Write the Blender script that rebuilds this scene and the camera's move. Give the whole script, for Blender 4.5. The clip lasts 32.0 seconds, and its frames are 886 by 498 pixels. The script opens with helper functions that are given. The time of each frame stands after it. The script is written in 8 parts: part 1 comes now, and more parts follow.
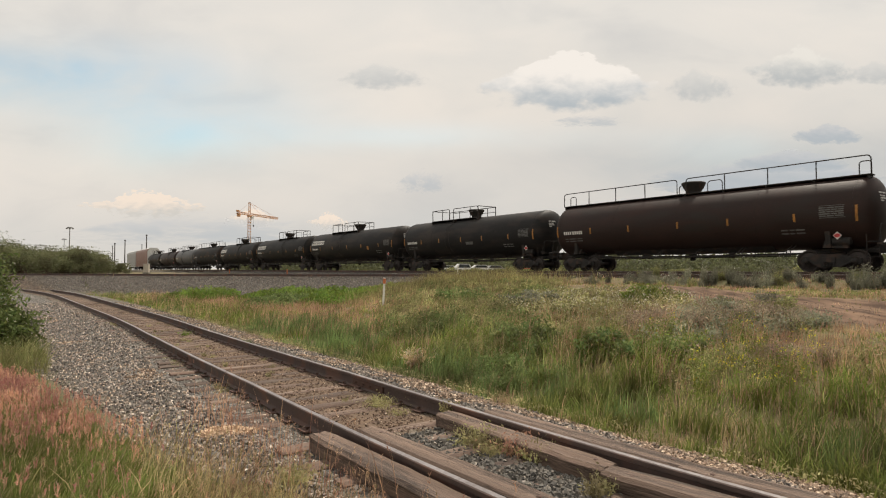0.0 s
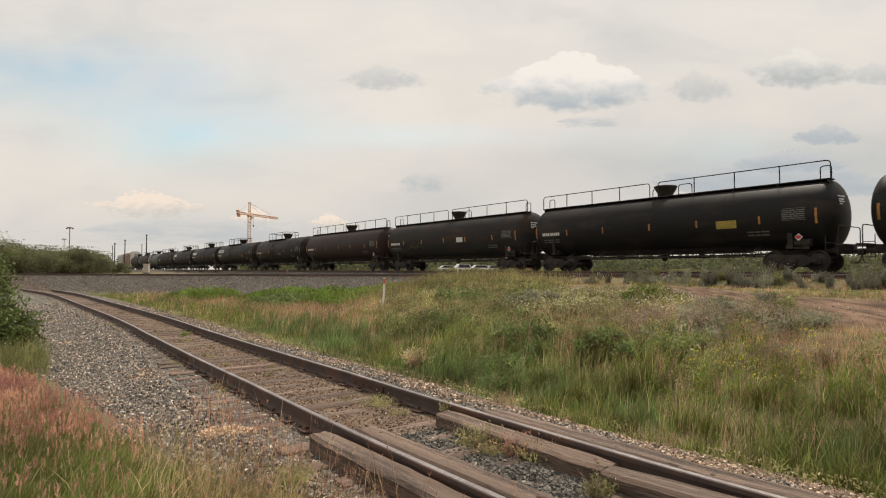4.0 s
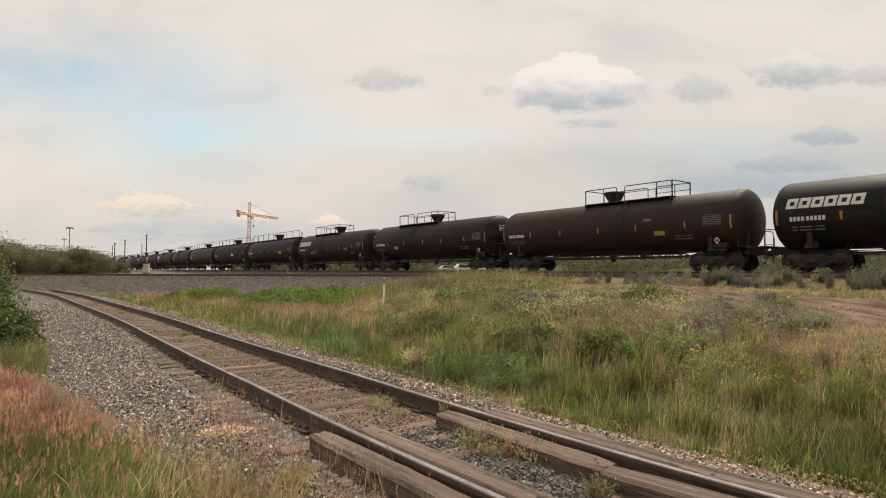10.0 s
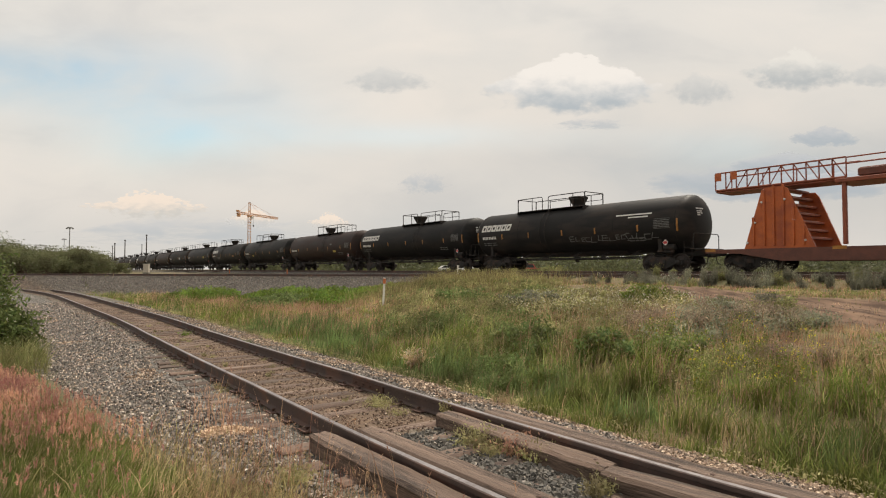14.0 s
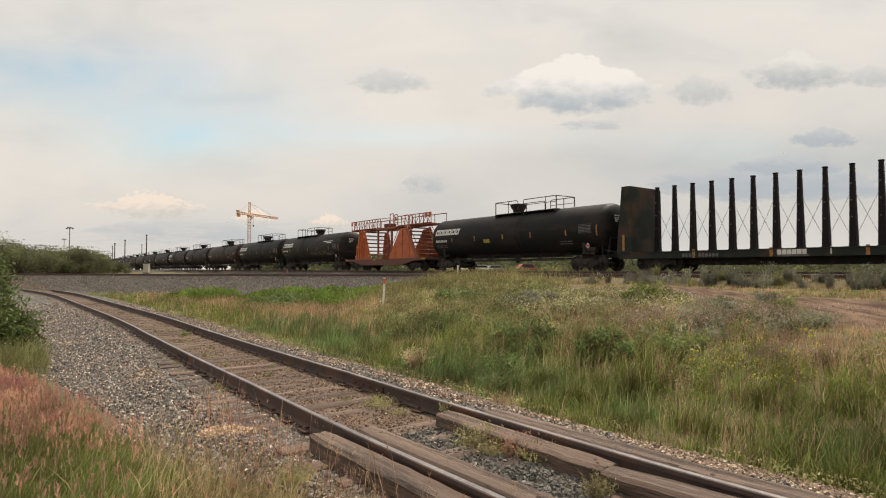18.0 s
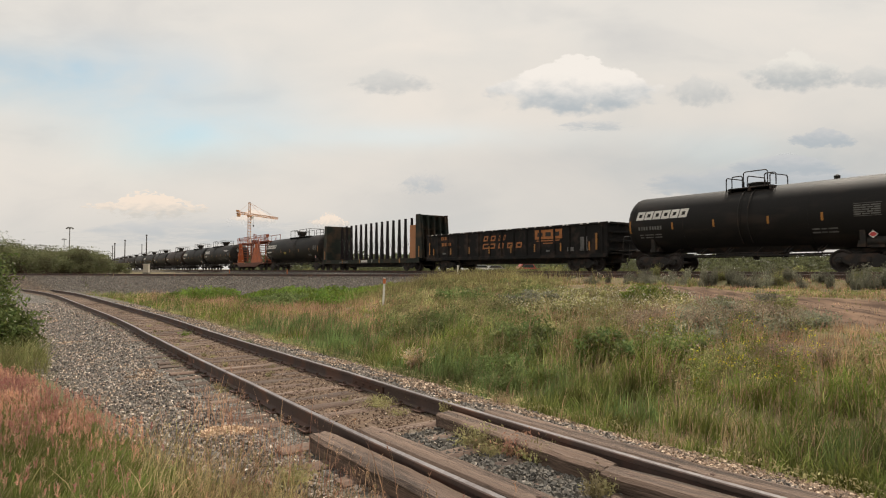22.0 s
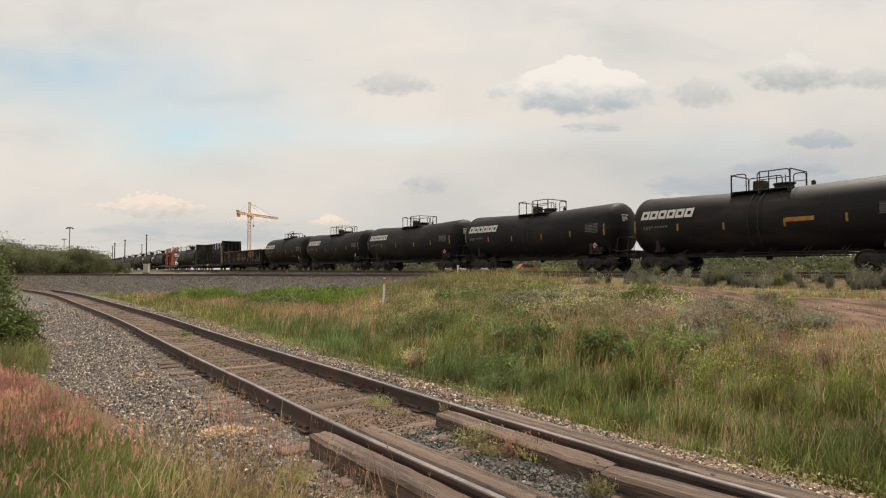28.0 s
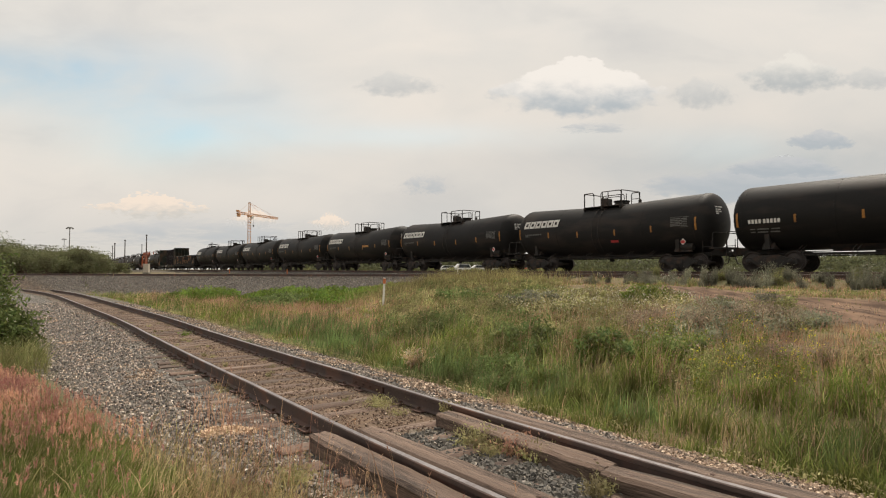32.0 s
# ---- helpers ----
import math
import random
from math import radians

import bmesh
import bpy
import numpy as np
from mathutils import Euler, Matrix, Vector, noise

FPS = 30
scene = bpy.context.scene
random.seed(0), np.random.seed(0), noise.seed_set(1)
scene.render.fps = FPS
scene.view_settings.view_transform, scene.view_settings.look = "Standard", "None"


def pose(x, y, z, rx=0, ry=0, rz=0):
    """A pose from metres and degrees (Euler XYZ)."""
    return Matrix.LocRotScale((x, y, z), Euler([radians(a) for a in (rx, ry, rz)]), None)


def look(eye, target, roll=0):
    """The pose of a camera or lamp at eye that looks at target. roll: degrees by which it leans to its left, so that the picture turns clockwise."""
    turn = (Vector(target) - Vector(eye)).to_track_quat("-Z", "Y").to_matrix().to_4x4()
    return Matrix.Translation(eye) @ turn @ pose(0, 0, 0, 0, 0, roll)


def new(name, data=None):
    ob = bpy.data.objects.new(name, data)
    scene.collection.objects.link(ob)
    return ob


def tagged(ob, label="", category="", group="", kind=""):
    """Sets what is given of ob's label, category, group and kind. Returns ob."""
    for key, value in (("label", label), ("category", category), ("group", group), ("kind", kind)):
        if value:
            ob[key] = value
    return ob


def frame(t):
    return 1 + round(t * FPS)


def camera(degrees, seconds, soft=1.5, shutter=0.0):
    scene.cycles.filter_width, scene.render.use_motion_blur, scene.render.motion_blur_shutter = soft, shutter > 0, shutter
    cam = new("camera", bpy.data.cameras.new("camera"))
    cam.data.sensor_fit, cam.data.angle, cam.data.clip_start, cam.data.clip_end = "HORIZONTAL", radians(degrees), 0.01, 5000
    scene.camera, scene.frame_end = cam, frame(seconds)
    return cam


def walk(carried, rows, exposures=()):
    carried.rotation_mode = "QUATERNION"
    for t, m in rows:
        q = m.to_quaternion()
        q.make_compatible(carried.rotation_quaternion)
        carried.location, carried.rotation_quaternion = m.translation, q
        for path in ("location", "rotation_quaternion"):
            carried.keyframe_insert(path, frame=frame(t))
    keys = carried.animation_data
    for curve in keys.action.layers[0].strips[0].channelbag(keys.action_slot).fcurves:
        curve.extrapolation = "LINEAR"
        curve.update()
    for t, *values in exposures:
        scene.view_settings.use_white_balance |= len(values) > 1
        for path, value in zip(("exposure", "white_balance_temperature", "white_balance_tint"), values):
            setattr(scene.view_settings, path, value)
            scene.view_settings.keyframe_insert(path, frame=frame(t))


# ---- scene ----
# ---------------------------------------------------------------- camera: stands still on a tripod beside the siding
EYE = (0.0, 0.0, 1.71)
cam = camera(74.0, 32.0, soft=1.1, shutter=0.08)
STAND = look(EYE, (0.0, 10.0, 1.71 + 0.346))
walk(cam, [(0.0, STAND), (32.0, STAND)], exposures=[(0.0, 0.0), (32.0, 0.0)])

# ---------------------------------------------------------------- world: bright hazy sky with thin cloud
SUN_ELEV, SUN_AZ = 58.0, 35.0          # degrees; azimuth from +y towards +x
world = bpy.data.worlds.new("world")
scene.world = world
world.use_nodes = True


def build_world():
    nt = world.node_tree
    nt.nodes.clear()
    N, Lk = nt.nodes.new, nt.links.new

    def op(kind, a, b=None):
        m = N("ShaderNodeMath")
        m.operation = kind
        for i, q in enumerate((a, b)):
            if q is None:
                continue
            if isinstance(q, (int, float)):
                m.inputs[i].default_value = q
            else:
                Lk(q, m.inputs[i])
        return m.outputs[0]

    def blend(f, a, b, kind="MIX"):
        m = N("ShaderNodeMix")
        m.data_type, m.blend_type = "RGBA", kind
        for i, q in ((0, f), (6, a), (7, b)):
            if isinstance(q, (int, float, tuple)):
                m.inputs[i].default_value = q
            else:
                Lk(q, m.inputs[i])
        return m.outputs[2]

    out, bg = N("ShaderNodeOutputWorld"), N("ShaderNodeBackground")
    sky = N("ShaderNodeTexSky")
    sky.sky_type, sky.sun_disc = "NISHITA", False
    sky.sun_elevation, sky.sun_rotation = radians(SUN_ELEV), radians(SUN_AZ)
    sky.dust_density, sky.air_density = 2.0, 1.0
    clear = blend(1.0, sky.outputs[0], (0.180, 0.183, 0.150, 1), "MULTIPLY")
    co, sep = N("ShaderNodeTexCoord"), N("ShaderNodeSeparateXYZ")
    Lk(co.outputs["Generated"], sep.inputs[0])
    # slopes of the direction: sideways and upwards, against the way ahead
    ahead = op("MAXIMUM", op("ABSOLUTE", sep.outputs[1]), 0.15)
    u, v = op("DIVIDE", sep.outputs[0], ahead), op("DIVIDE", sep.outputs[2], ahead)
    com = N("ShaderNodeCombineXYZ")
    Lk(u, com.inputs[0])
    Lk(op("MULTIPLY", v, 2.3), com.inputs[1])
    Lk(sep.outputs[1], com.inputs[2])

    def noise_at(scale, detail, shift, distort=0.3):
        mp, n = N("ShaderNodeMapping"), N("ShaderNodeTexNoise")
        mp.inputs["Location"].default_value = shift
        n.inputs["Scale"].default_value, n.inputs["Detail"].default_value, n.inputs["Distortion"].default_value = scale, detail, distort
        Lk(com.outputs[0], mp.inputs[0])
        Lk(mp.outputs[0], n.inputs[0])
        return n.outputs[0]

    def hole(u0, v0, a, b):
        """A soft opening in the cloud sheet."""
        du, dv = op("DIVIDE", op("SUBTRACT", u, u0), a), op("DIVIDE", op("SUBTRACT", v, v0), b)
        return op("POWER", 2.718, op("MULTIPLY", op("ADD", op("MULTIPLY", du, du), op("MULTIPLY", dv, dv)), -1.0))

    holes = op("ADD", op("ADD", op("MULTIPLY", hole(-0.68, 0.335, 0.22, 0.052), 2.5), op("MULTIPLY", hole(-0.44, 0.245, 0.20, 0.060), 1.3)), op("ADD", op("MULTIPLY", hole(-0.06, 0.226, 0.30, 0.022), 0.75), op("MULTIPLY", hole(0.46, 0.21, 0.12, 0.03), 0.35)))
    thin = op("SUBTRACT", op("MULTIPLY", noise_at(2.4, 7, (3.1, 0.7, 0)), 1.5), 0.30)
    open_sky = op("MINIMUM", op("MAXIMUM", op("MULTIPLY", holes, thin), 0.0), 1.0)
    tone = N("ShaderNodeValToRGB")
    e = tone.color_ramp.elements
    e[0].position, e[0].color = 0.39, (0.635, 0.618, 0.592, 1)
    e[1].position, e[1].color = 0.64, (0.845, 0.778, 0.700, 1)
    e.new(0.5).color = (0.760, 0.722, 0.666, 1)
    Lk(op("ADD", op("MULTIPLY", noise_at(1.5, 6, (0.4, 5.2, 0)), 0.6), op("MULTIPLY", noise_at(4.5, 7, (2.2, 1.1, 0), 0.5), 0.4)), tone.inputs[0])
    # warm band low down, paler overhead
    low = hole(-0.45, 0.12, 0.50, 0.09)
    sheet = blend(op("MULTIPLY", low, 0.45), tone.outputs[0], (0.81, 0.735, 0.655, 1))
    sheet = blend(op("MULTIPLY", hole(-0.50, 0.045, 0.65, 0.050), 0.65), sheet, (0.64, 0.618, 0.580, 1))
    sheet = blend(op("MULTIPLY", hole(0.20, 0.195, 0.16, 0.035), 0.6), sheet, (0.83, 0.75, 0.67, 1))
    # greyer towards the low right, with a bank of blue-grey cloud
    sheet = blend(op("MULTIPLY", hole(0.62, 0.12, 0.62, 0.15), 0.70), sheet, (0.600, 0.577, 0.542, 1))
    bank = op("MULTIPLY", op("MAXIMUM", op("SUBTRACT", op("MULTIPLY", noise_at(3.2, 6, (1.7, 8.3, 0), 0.6), 2.6), 0.72), 0.0), op("ADD", hole(0.50, 0.185, 0.34, 0.05), op("MULTIPLY", hole(0.10, 0.06, 0.5, 0.05), 0.4)))
    sheet = blend(op("MINIMUM", bank, 0.9), sheet, (0.500, 0.528, 0.535, 1))
    high = op("MINIMUM", op("MAXIMUM", op("MULTIPLY", op("SUBTRACT", v, 0.30), 3.0), 0.0), 1.0)
    sheet = blend(op("MULTIPLY", high, 0.6), sheet, (0.835, 0.80, 0.750, 1))
    Lk(blend(open_sky, sheet, clear), bg.inputs[0])
    bg.inputs[1].default_value = 1.0
    Lk(bg.outputs[0], out.inputs[0])


build_world()
sun_data = bpy.data.lights.new("sun", "SUN")
sun_data.energy, sun_data.angle, sun_data.color = 4.5, radians(6), (1.0, 0.905, 0.775)
sun = new("sun", sun_data)
_e, _a = radians(SUN_ELEV), radians(SUN_AZ)
sun.matrix_world = look((0, 0, 60), (-60 * math.cos(_e) * math.sin(_a), -60 * math.cos(_e) * math.cos(_a), 60 - 60 * math.sin(_e)))


# ---------------------------------------------------------------- materials
def mat(name, base, second=None, rough=0.7, metal=0.0, scale=6.0, fine=60.0, bump=0.15, spread=(0.35, 0.65), vary=0.0, stretch=None, third=None, third_scale=1.2, spec=0.5, wear=0.0):
    """Two-scale noise between base and second, a third colour in patches, bump, and a change from piece to piece."""
    m = bpy.data.materials.new(name)
    m.use_nodes = True
    nt = m.node_tree
    b = nt.nodes["Principled BSDF"]
    N, Lk = nt.nodes.new, nt.links.new
    co = N("ShaderNodeTexCoord")
    vec = co.outputs["Object"]
    if stretch:
        mp = N("ShaderNodeMapping")
        mp.inputs["Scale"].default_value = stretch
        Lk(vec, mp.inputs[0])
        vec = mp.outputs[0]
    if vary:
        oi = N("ShaderNodeObjectInfo")
        ad = N("ShaderNodeVectorMath")
        sc = N("ShaderNodeVectorMath")
        sc.operation = "SCALE"
        sc.inputs[0].default_value = (31.0, 17.0, 23.0)
        Lk(oi.outputs["Random"], sc.inputs["Scale"])
        Lk(vec, ad.inputs[0])
        Lk(sc.outputs[0], ad.inputs[1])
        vec = ad.outputs[0]
    second = second or tuple(c * 0.6 for c in base)
    big, small = N("ShaderNodeTexNoise"), N("ShaderNodeTexNoise")
    big.inputs["Scale"].default_value, big.inputs["Detail"].default_value = scale, 5
    small.inputs["Scale"].default_value, small.inputs["Detail"].default_value = fine, 4
    Lk(vec, big.inputs[0])
    Lk(vec, small.inputs[0])
    avg = N("ShaderNodeMix")
    avg.inputs[0].default_value = 0.45
    Lk(big.outputs[0], avg.inputs[2])
    Lk(small.outputs[0], avg.inputs[3])
    rp = N("ShaderNodeValToRGB")
    rp.color_ramp.elements[0].position, rp.color_ramp.elements[1].position = spread
    rp.color_ramp.elements[0].color, rp.color_ramp.elements[1].color = (*second, 1), (*base, 1)
    Lk(avg.outputs[0], rp.inputs[0])
    col = rp.outputs[0]
    if third:
        n3, r3, mx = N("ShaderNodeTexNoise"), N("ShaderNodeValToRGB"), N("ShaderNodeMix")
        n3.inputs["Scale"].default_value, n3.inputs["Detail"].default_value = third_scale, 6
        r3.color_ramp.elements[0].position, r3.color_ramp.elements[1].position = 0.50, 0.66
        mx.data_type = "RGBA"
        mx.inputs[7].default_value = (*third, 1)
        Lk(vec, n3.inputs[0])
        Lk(n3.outputs[0], r3.inputs[0])
        Lk(r3.outputs[0], mx.inputs[0])
        Lk(col, mx.inputs[6])
        col = mx.outputs[2]
    if vary:
        hs = N("ShaderNodeHueSaturation")
        mr = N("ShaderNodeMapRange")
        mr.inputs["To Min"].default_value, mr.inputs["To Max"].default_value = 1 - vary, 1 + vary
        Lk(oi.outputs["Random"], mr.inputs["Value"])
        Lk(mr.outputs[0], hs.inputs["Value"])
        Lk(col, hs.inputs["Color"])
        col = hs.outputs[0]
    Lk(col, b.inputs["Base Color"])
    b.inputs["Metallic"].default_value = metal
    b.inputs["Specular IOR Level"].default_value = spec
    rr = N("ShaderNodeMapRange")
    rr.inputs["To Min"].default_value, rr.inputs["To Max"].default_value = max(rough - 0.12, 0.05), min(rough + 0.12, 1.0)
    Lk(avg.outputs[0], rr.inputs["Value"])
    Lk(rr.outputs[0], b.inputs["Roughness"])
    if bump:
        bp = N("ShaderNodeBump")
        bp.inputs["Strength"].default_value, bp.inputs["Distance"].default_value = bump, 0.02
        Lk(avg.outputs[0], bp.inputs["Height"])
        Lk(bp.outputs[0], b.inputs["Normal"])
    return m


def leaf_mat(name, dark, light, tip=None, rough=0.6, tuft_scale=3.0):
    """Foliage: each blade or leaf has a shade of its own, with light passing through it."""
    m = bpy.data.materials.new(name)
    m.use_nodes = True
    nt = m.node_tree
    b = nt.nodes["Principled BSDF"]
    N, Lk = nt.nodes.new, nt.links.new
    g = N("ShaderNodeNewGeometry")
    rp = N("ShaderNodeValToRGB")
    rp.color_ramp.elements[0].color, rp.color_ramp.elements[1].color = (*dark, 1), (*light, 1)
    if tip:
        e = rp.color_ramp.elements.new(0.86)
        e.color = (*light, 1)
        rp.color_ramp.elements[-1].color = (*tip, 1)
    Lk(g.outputs["Random Per Island"], rp.inputs[0])
    co, nz, mx = N("ShaderNodeTexCoord"), N("ShaderNodeTexNoise"), N("ShaderNodeMix")
    nz.inputs["Scale"].default_value, nz.inputs["Detail"].default_value = 0.55, 3
    Lk(co.outputs["Object"], nz.inputs[0])
    mr = N("ShaderNodeMapRange")
    mr.inputs["From Min"].default_value, mr.inputs["From Max"].default_value = 0.3, 0.7
    mr.inputs["To Min"].default_value, mr.inputs["To Max"].default_value = 0.66, 1.40
    Lk(nz.outputs[0], mr.inputs["Value"])
    # every tuft differs in shade and hue from the next one
    n2, m2, m3, mu = N("ShaderNodeTexNoise"), N("ShaderNodeMapRange"), N("ShaderNodeMapRange"), N("ShaderNodeMath")
    n2.inputs["Scale"].default_value, n2.inputs["Detail"].default_value = tuft_scale, 2
    Lk(co.outputs["Object"], n2.inputs[0])
    for q, a, b2 in ((m2, 0.60, 1.45), (m3, 0.475, 0.522)):
        q.inputs["From Min"].default_value, q.inputs["From Max"].default_value = 0.32, 0.68
        q.inputs["To Min"].default_value, q.inputs["To Max"].default_value = a, b2
        Lk(n2.outputs[0], q.inputs["Value"])
    mu.operation = "MULTIPLY"
    Lk(mr.outputs[0], mu.inputs[0])
    Lk(m2.outputs[0], mu.inputs[1])
    hs = N("ShaderNodeHueSaturation")
    Lk(mu.outputs[0], hs.inputs["Value"])
    Lk(m3.outputs[0], hs.inputs["Hue"])
    Lk(rp.outputs[0], hs.inputs["Color"])
    Lk(hs.outputs[0], b.inputs["Base Color"])
    b.inputs["Roughness"].default_value = rough
    b.inputs["Specular IOR Level"].default_value = 0.25
    tr, ms, out = N("ShaderNodeBsdfTranslucent"), N("ShaderNodeMixShader"), nt.nodes["Material Output"]
    Lk(hs.outputs[0], tr.inputs[0])
    ms.inputs[0].default_value = 0.5
    Lk(b.outputs[0], ms.inputs[1])
    Lk(tr.outputs[0], ms.inputs[2])
    Lk(ms.outputs[0], out.inputs[0])
    return m


BLACK = mat("tank_black_paint", (0.0135, 0.0122, 0.0114), (0.0075, 0.0070, 0.0068), rough=0.60, scale=1.1, fine=14, bump=0.05, vary=0.22, stretch=(0.6, 1, 2.2), third=(0.025, 0.019, 0.0155), third_scale=0.7, spec=0.20)
BROWN = mat("tank_rust_brown_paint", (0.036, 0.0185, 0.0145), (0.020, 0.0122, 0.0100), rough=0.60, scale=1.1, fine=16, bump=0.07, stretch=(0.5, 1, 2), third=(0.026, 0.019, 0.016), third_scale=0.8, spec=0.22)
GREY = mat("tank_dark_grey_paint", (0.036, 0.034, 0.032), (0.02, 0.019, 0.018), rough=0.72, scale=1.1, fine=15, bump=0.06, stretch=(0.5, 1, 2), third=(0.048, 0.031, 0.022), third_scale=0.7, spec=0.14)
PALEGREY = mat("tank_pale_grey_paint", (0.10, 0.10, 0.10), (0.06, 0.06, 0.06), rough=0.6, scale=1.0, fine=14, bump=0.05, stretch=(0.5, 1, 2))
STEEL = mat("truck_grimy_steel", (0.022, 0.018, 0.015), (0.010, 0.009, 0.008), rough=0.8, scale=7, fine=60, bump=0.3, third=(0.045, 0.026, 0.017), third_scale=3.0)
TREAD = mat("wheel_steel", (0.050, 0.038, 0.032), (0.020, 0.015, 0.013), rough=0.6, metal=0.3, scale=8, fine=70, bump=0.12)
WHITE = mat("white_stencil_paint", (0.72, 0.70, 0.66), (0.50, 0.48, 0.44), rough=0.7, scale=3, fine=25, bump=0.0)
FADED = mat("faded_stencil_paint", (0.17, 0.165, 0.155), (0.055, 0.055, 0.052), rough=0.8, scale=5, fine=30, bump=0.0)
DULLYELLOW = mat("dull_yellow_paint", (0.40, 0.30, 0.05), (0.24, 0.18, 0.04), rough=0.7, scale=5, fine=30, bump=0.0)
SCRAWL = mat("faded_yellow_spray", (0.13, 0.105, 0.030), (0.032, 0.028, 0.020), rough=0.8, scale=7, fine=30, bump=0.0)
YELLOW = mat("reflective_yellow_strip", (0.44, 0.19, 0.025), (0.20, 0.085, 0.016), rough=0.5, scale=6, fine=30, bump=0.0, vary=0.12)
RED = mat("placard_red", (0.5, 0.04, 0.04), (0.36, 0.03, 0.03), rough=0.5, bump=0.0)
ORANGE = mat("machine_orange_paint", (0.50, 0.118, 0.022), (0.34, 0.076, 0.018), rough=0.55, scale=2.0, fine=18, bump=0.06, third=(0.30, 0.065, 0.022), third_scale=1.6)
DARKORANGE = mat("machine_dark_orange", (0.30, 0.075, 0.030), (0.17, 0.046, 0.024), rough=0.6, scale=2.0, fine=18, bump=0.06)
RUSTDECK = mat("flat_car_rust", (0.165, 0.062, 0.040), (0.09, 0.036, 0.026), rough=0.75, scale=3, fine=30, bump=0.15)
GREEN = mat("bulkhead_dark_green_paint", (0.024, 0.030, 0.023), (0.013, 0.016, 0.013), spec=0.25, rough=0.75, scale=1.4, fine=20, bump=0.08, third=(0.062, 0.040, 0.026), third_scale=0.8)
STAKE = mat("stake_dark_brown_steel", (0.015, 0.0095, 0.0115), (0.008, 0.0055, 0.006), spec=0.25, rough=0.8, scale=3, fine=30, bump=0.1)
PLYWOOD = mat("plywood_panel", (0.42, 0.19, 0.08), (0.30, 0.13, 0.055), rough=0.7, scale=2, fine=25, bump=0.06, stretch=(1, 1, 0.2))
GONBLACK = mat("gondola_black_paint", (0.0135, 0.0125, 0.0118), (0.008, 0.0072, 0.0072), rough=0.78, spec=0.2, scale=1.6, fine=20, bump=0.1, third=(0.04, 0.028, 0.022), third_scale=1.5)
RAILSIDE = mat("rail_rusty_side", (0.095, 0.062, 0.05), (0.05, 0.034, 0.03), rough=0.8, scale=5, fine=60, bump=0.2, third=(0.12, 0.06, 0.04), third_scale=2.0)
RAILTOP = mat("rail_worn_head", (0.34, 0.318, 0.315), (0.15, 0.122, 0.114), rough=0.38, metal=0.75, scale=2.0, fine=30, bump=0.02)
TIE = mat("tie_weathered_wood", (0.150, 0.098, 0.072), (0.048, 0.029, 0.021), rough=0.9, scale=3.5, fine=40, bump=0.5, vary=0.35, stretch=(0.35, 5, 5), third=(0.16, 0.118, 0.090), third_scale=2.0)
TIMBER = mat("crossing_timber_wood", (0.200, 0.138, 0.104), (0.038, 0.025, 0.018), rough=0.92, scale=2.2, fine=30, bump=0.9, vary=0.12, spread=(0.40, 0.58), stretch=(0.22, 6, 6), third=(0.105, 0.068, 0.048), third_scale=1.1)
SPIKE = mat("spike_rust", (0.10, 0.05, 0.035), (0.05, 0.028, 0.02), rough=0.85, scale=20, fine=90, bump=0.2)


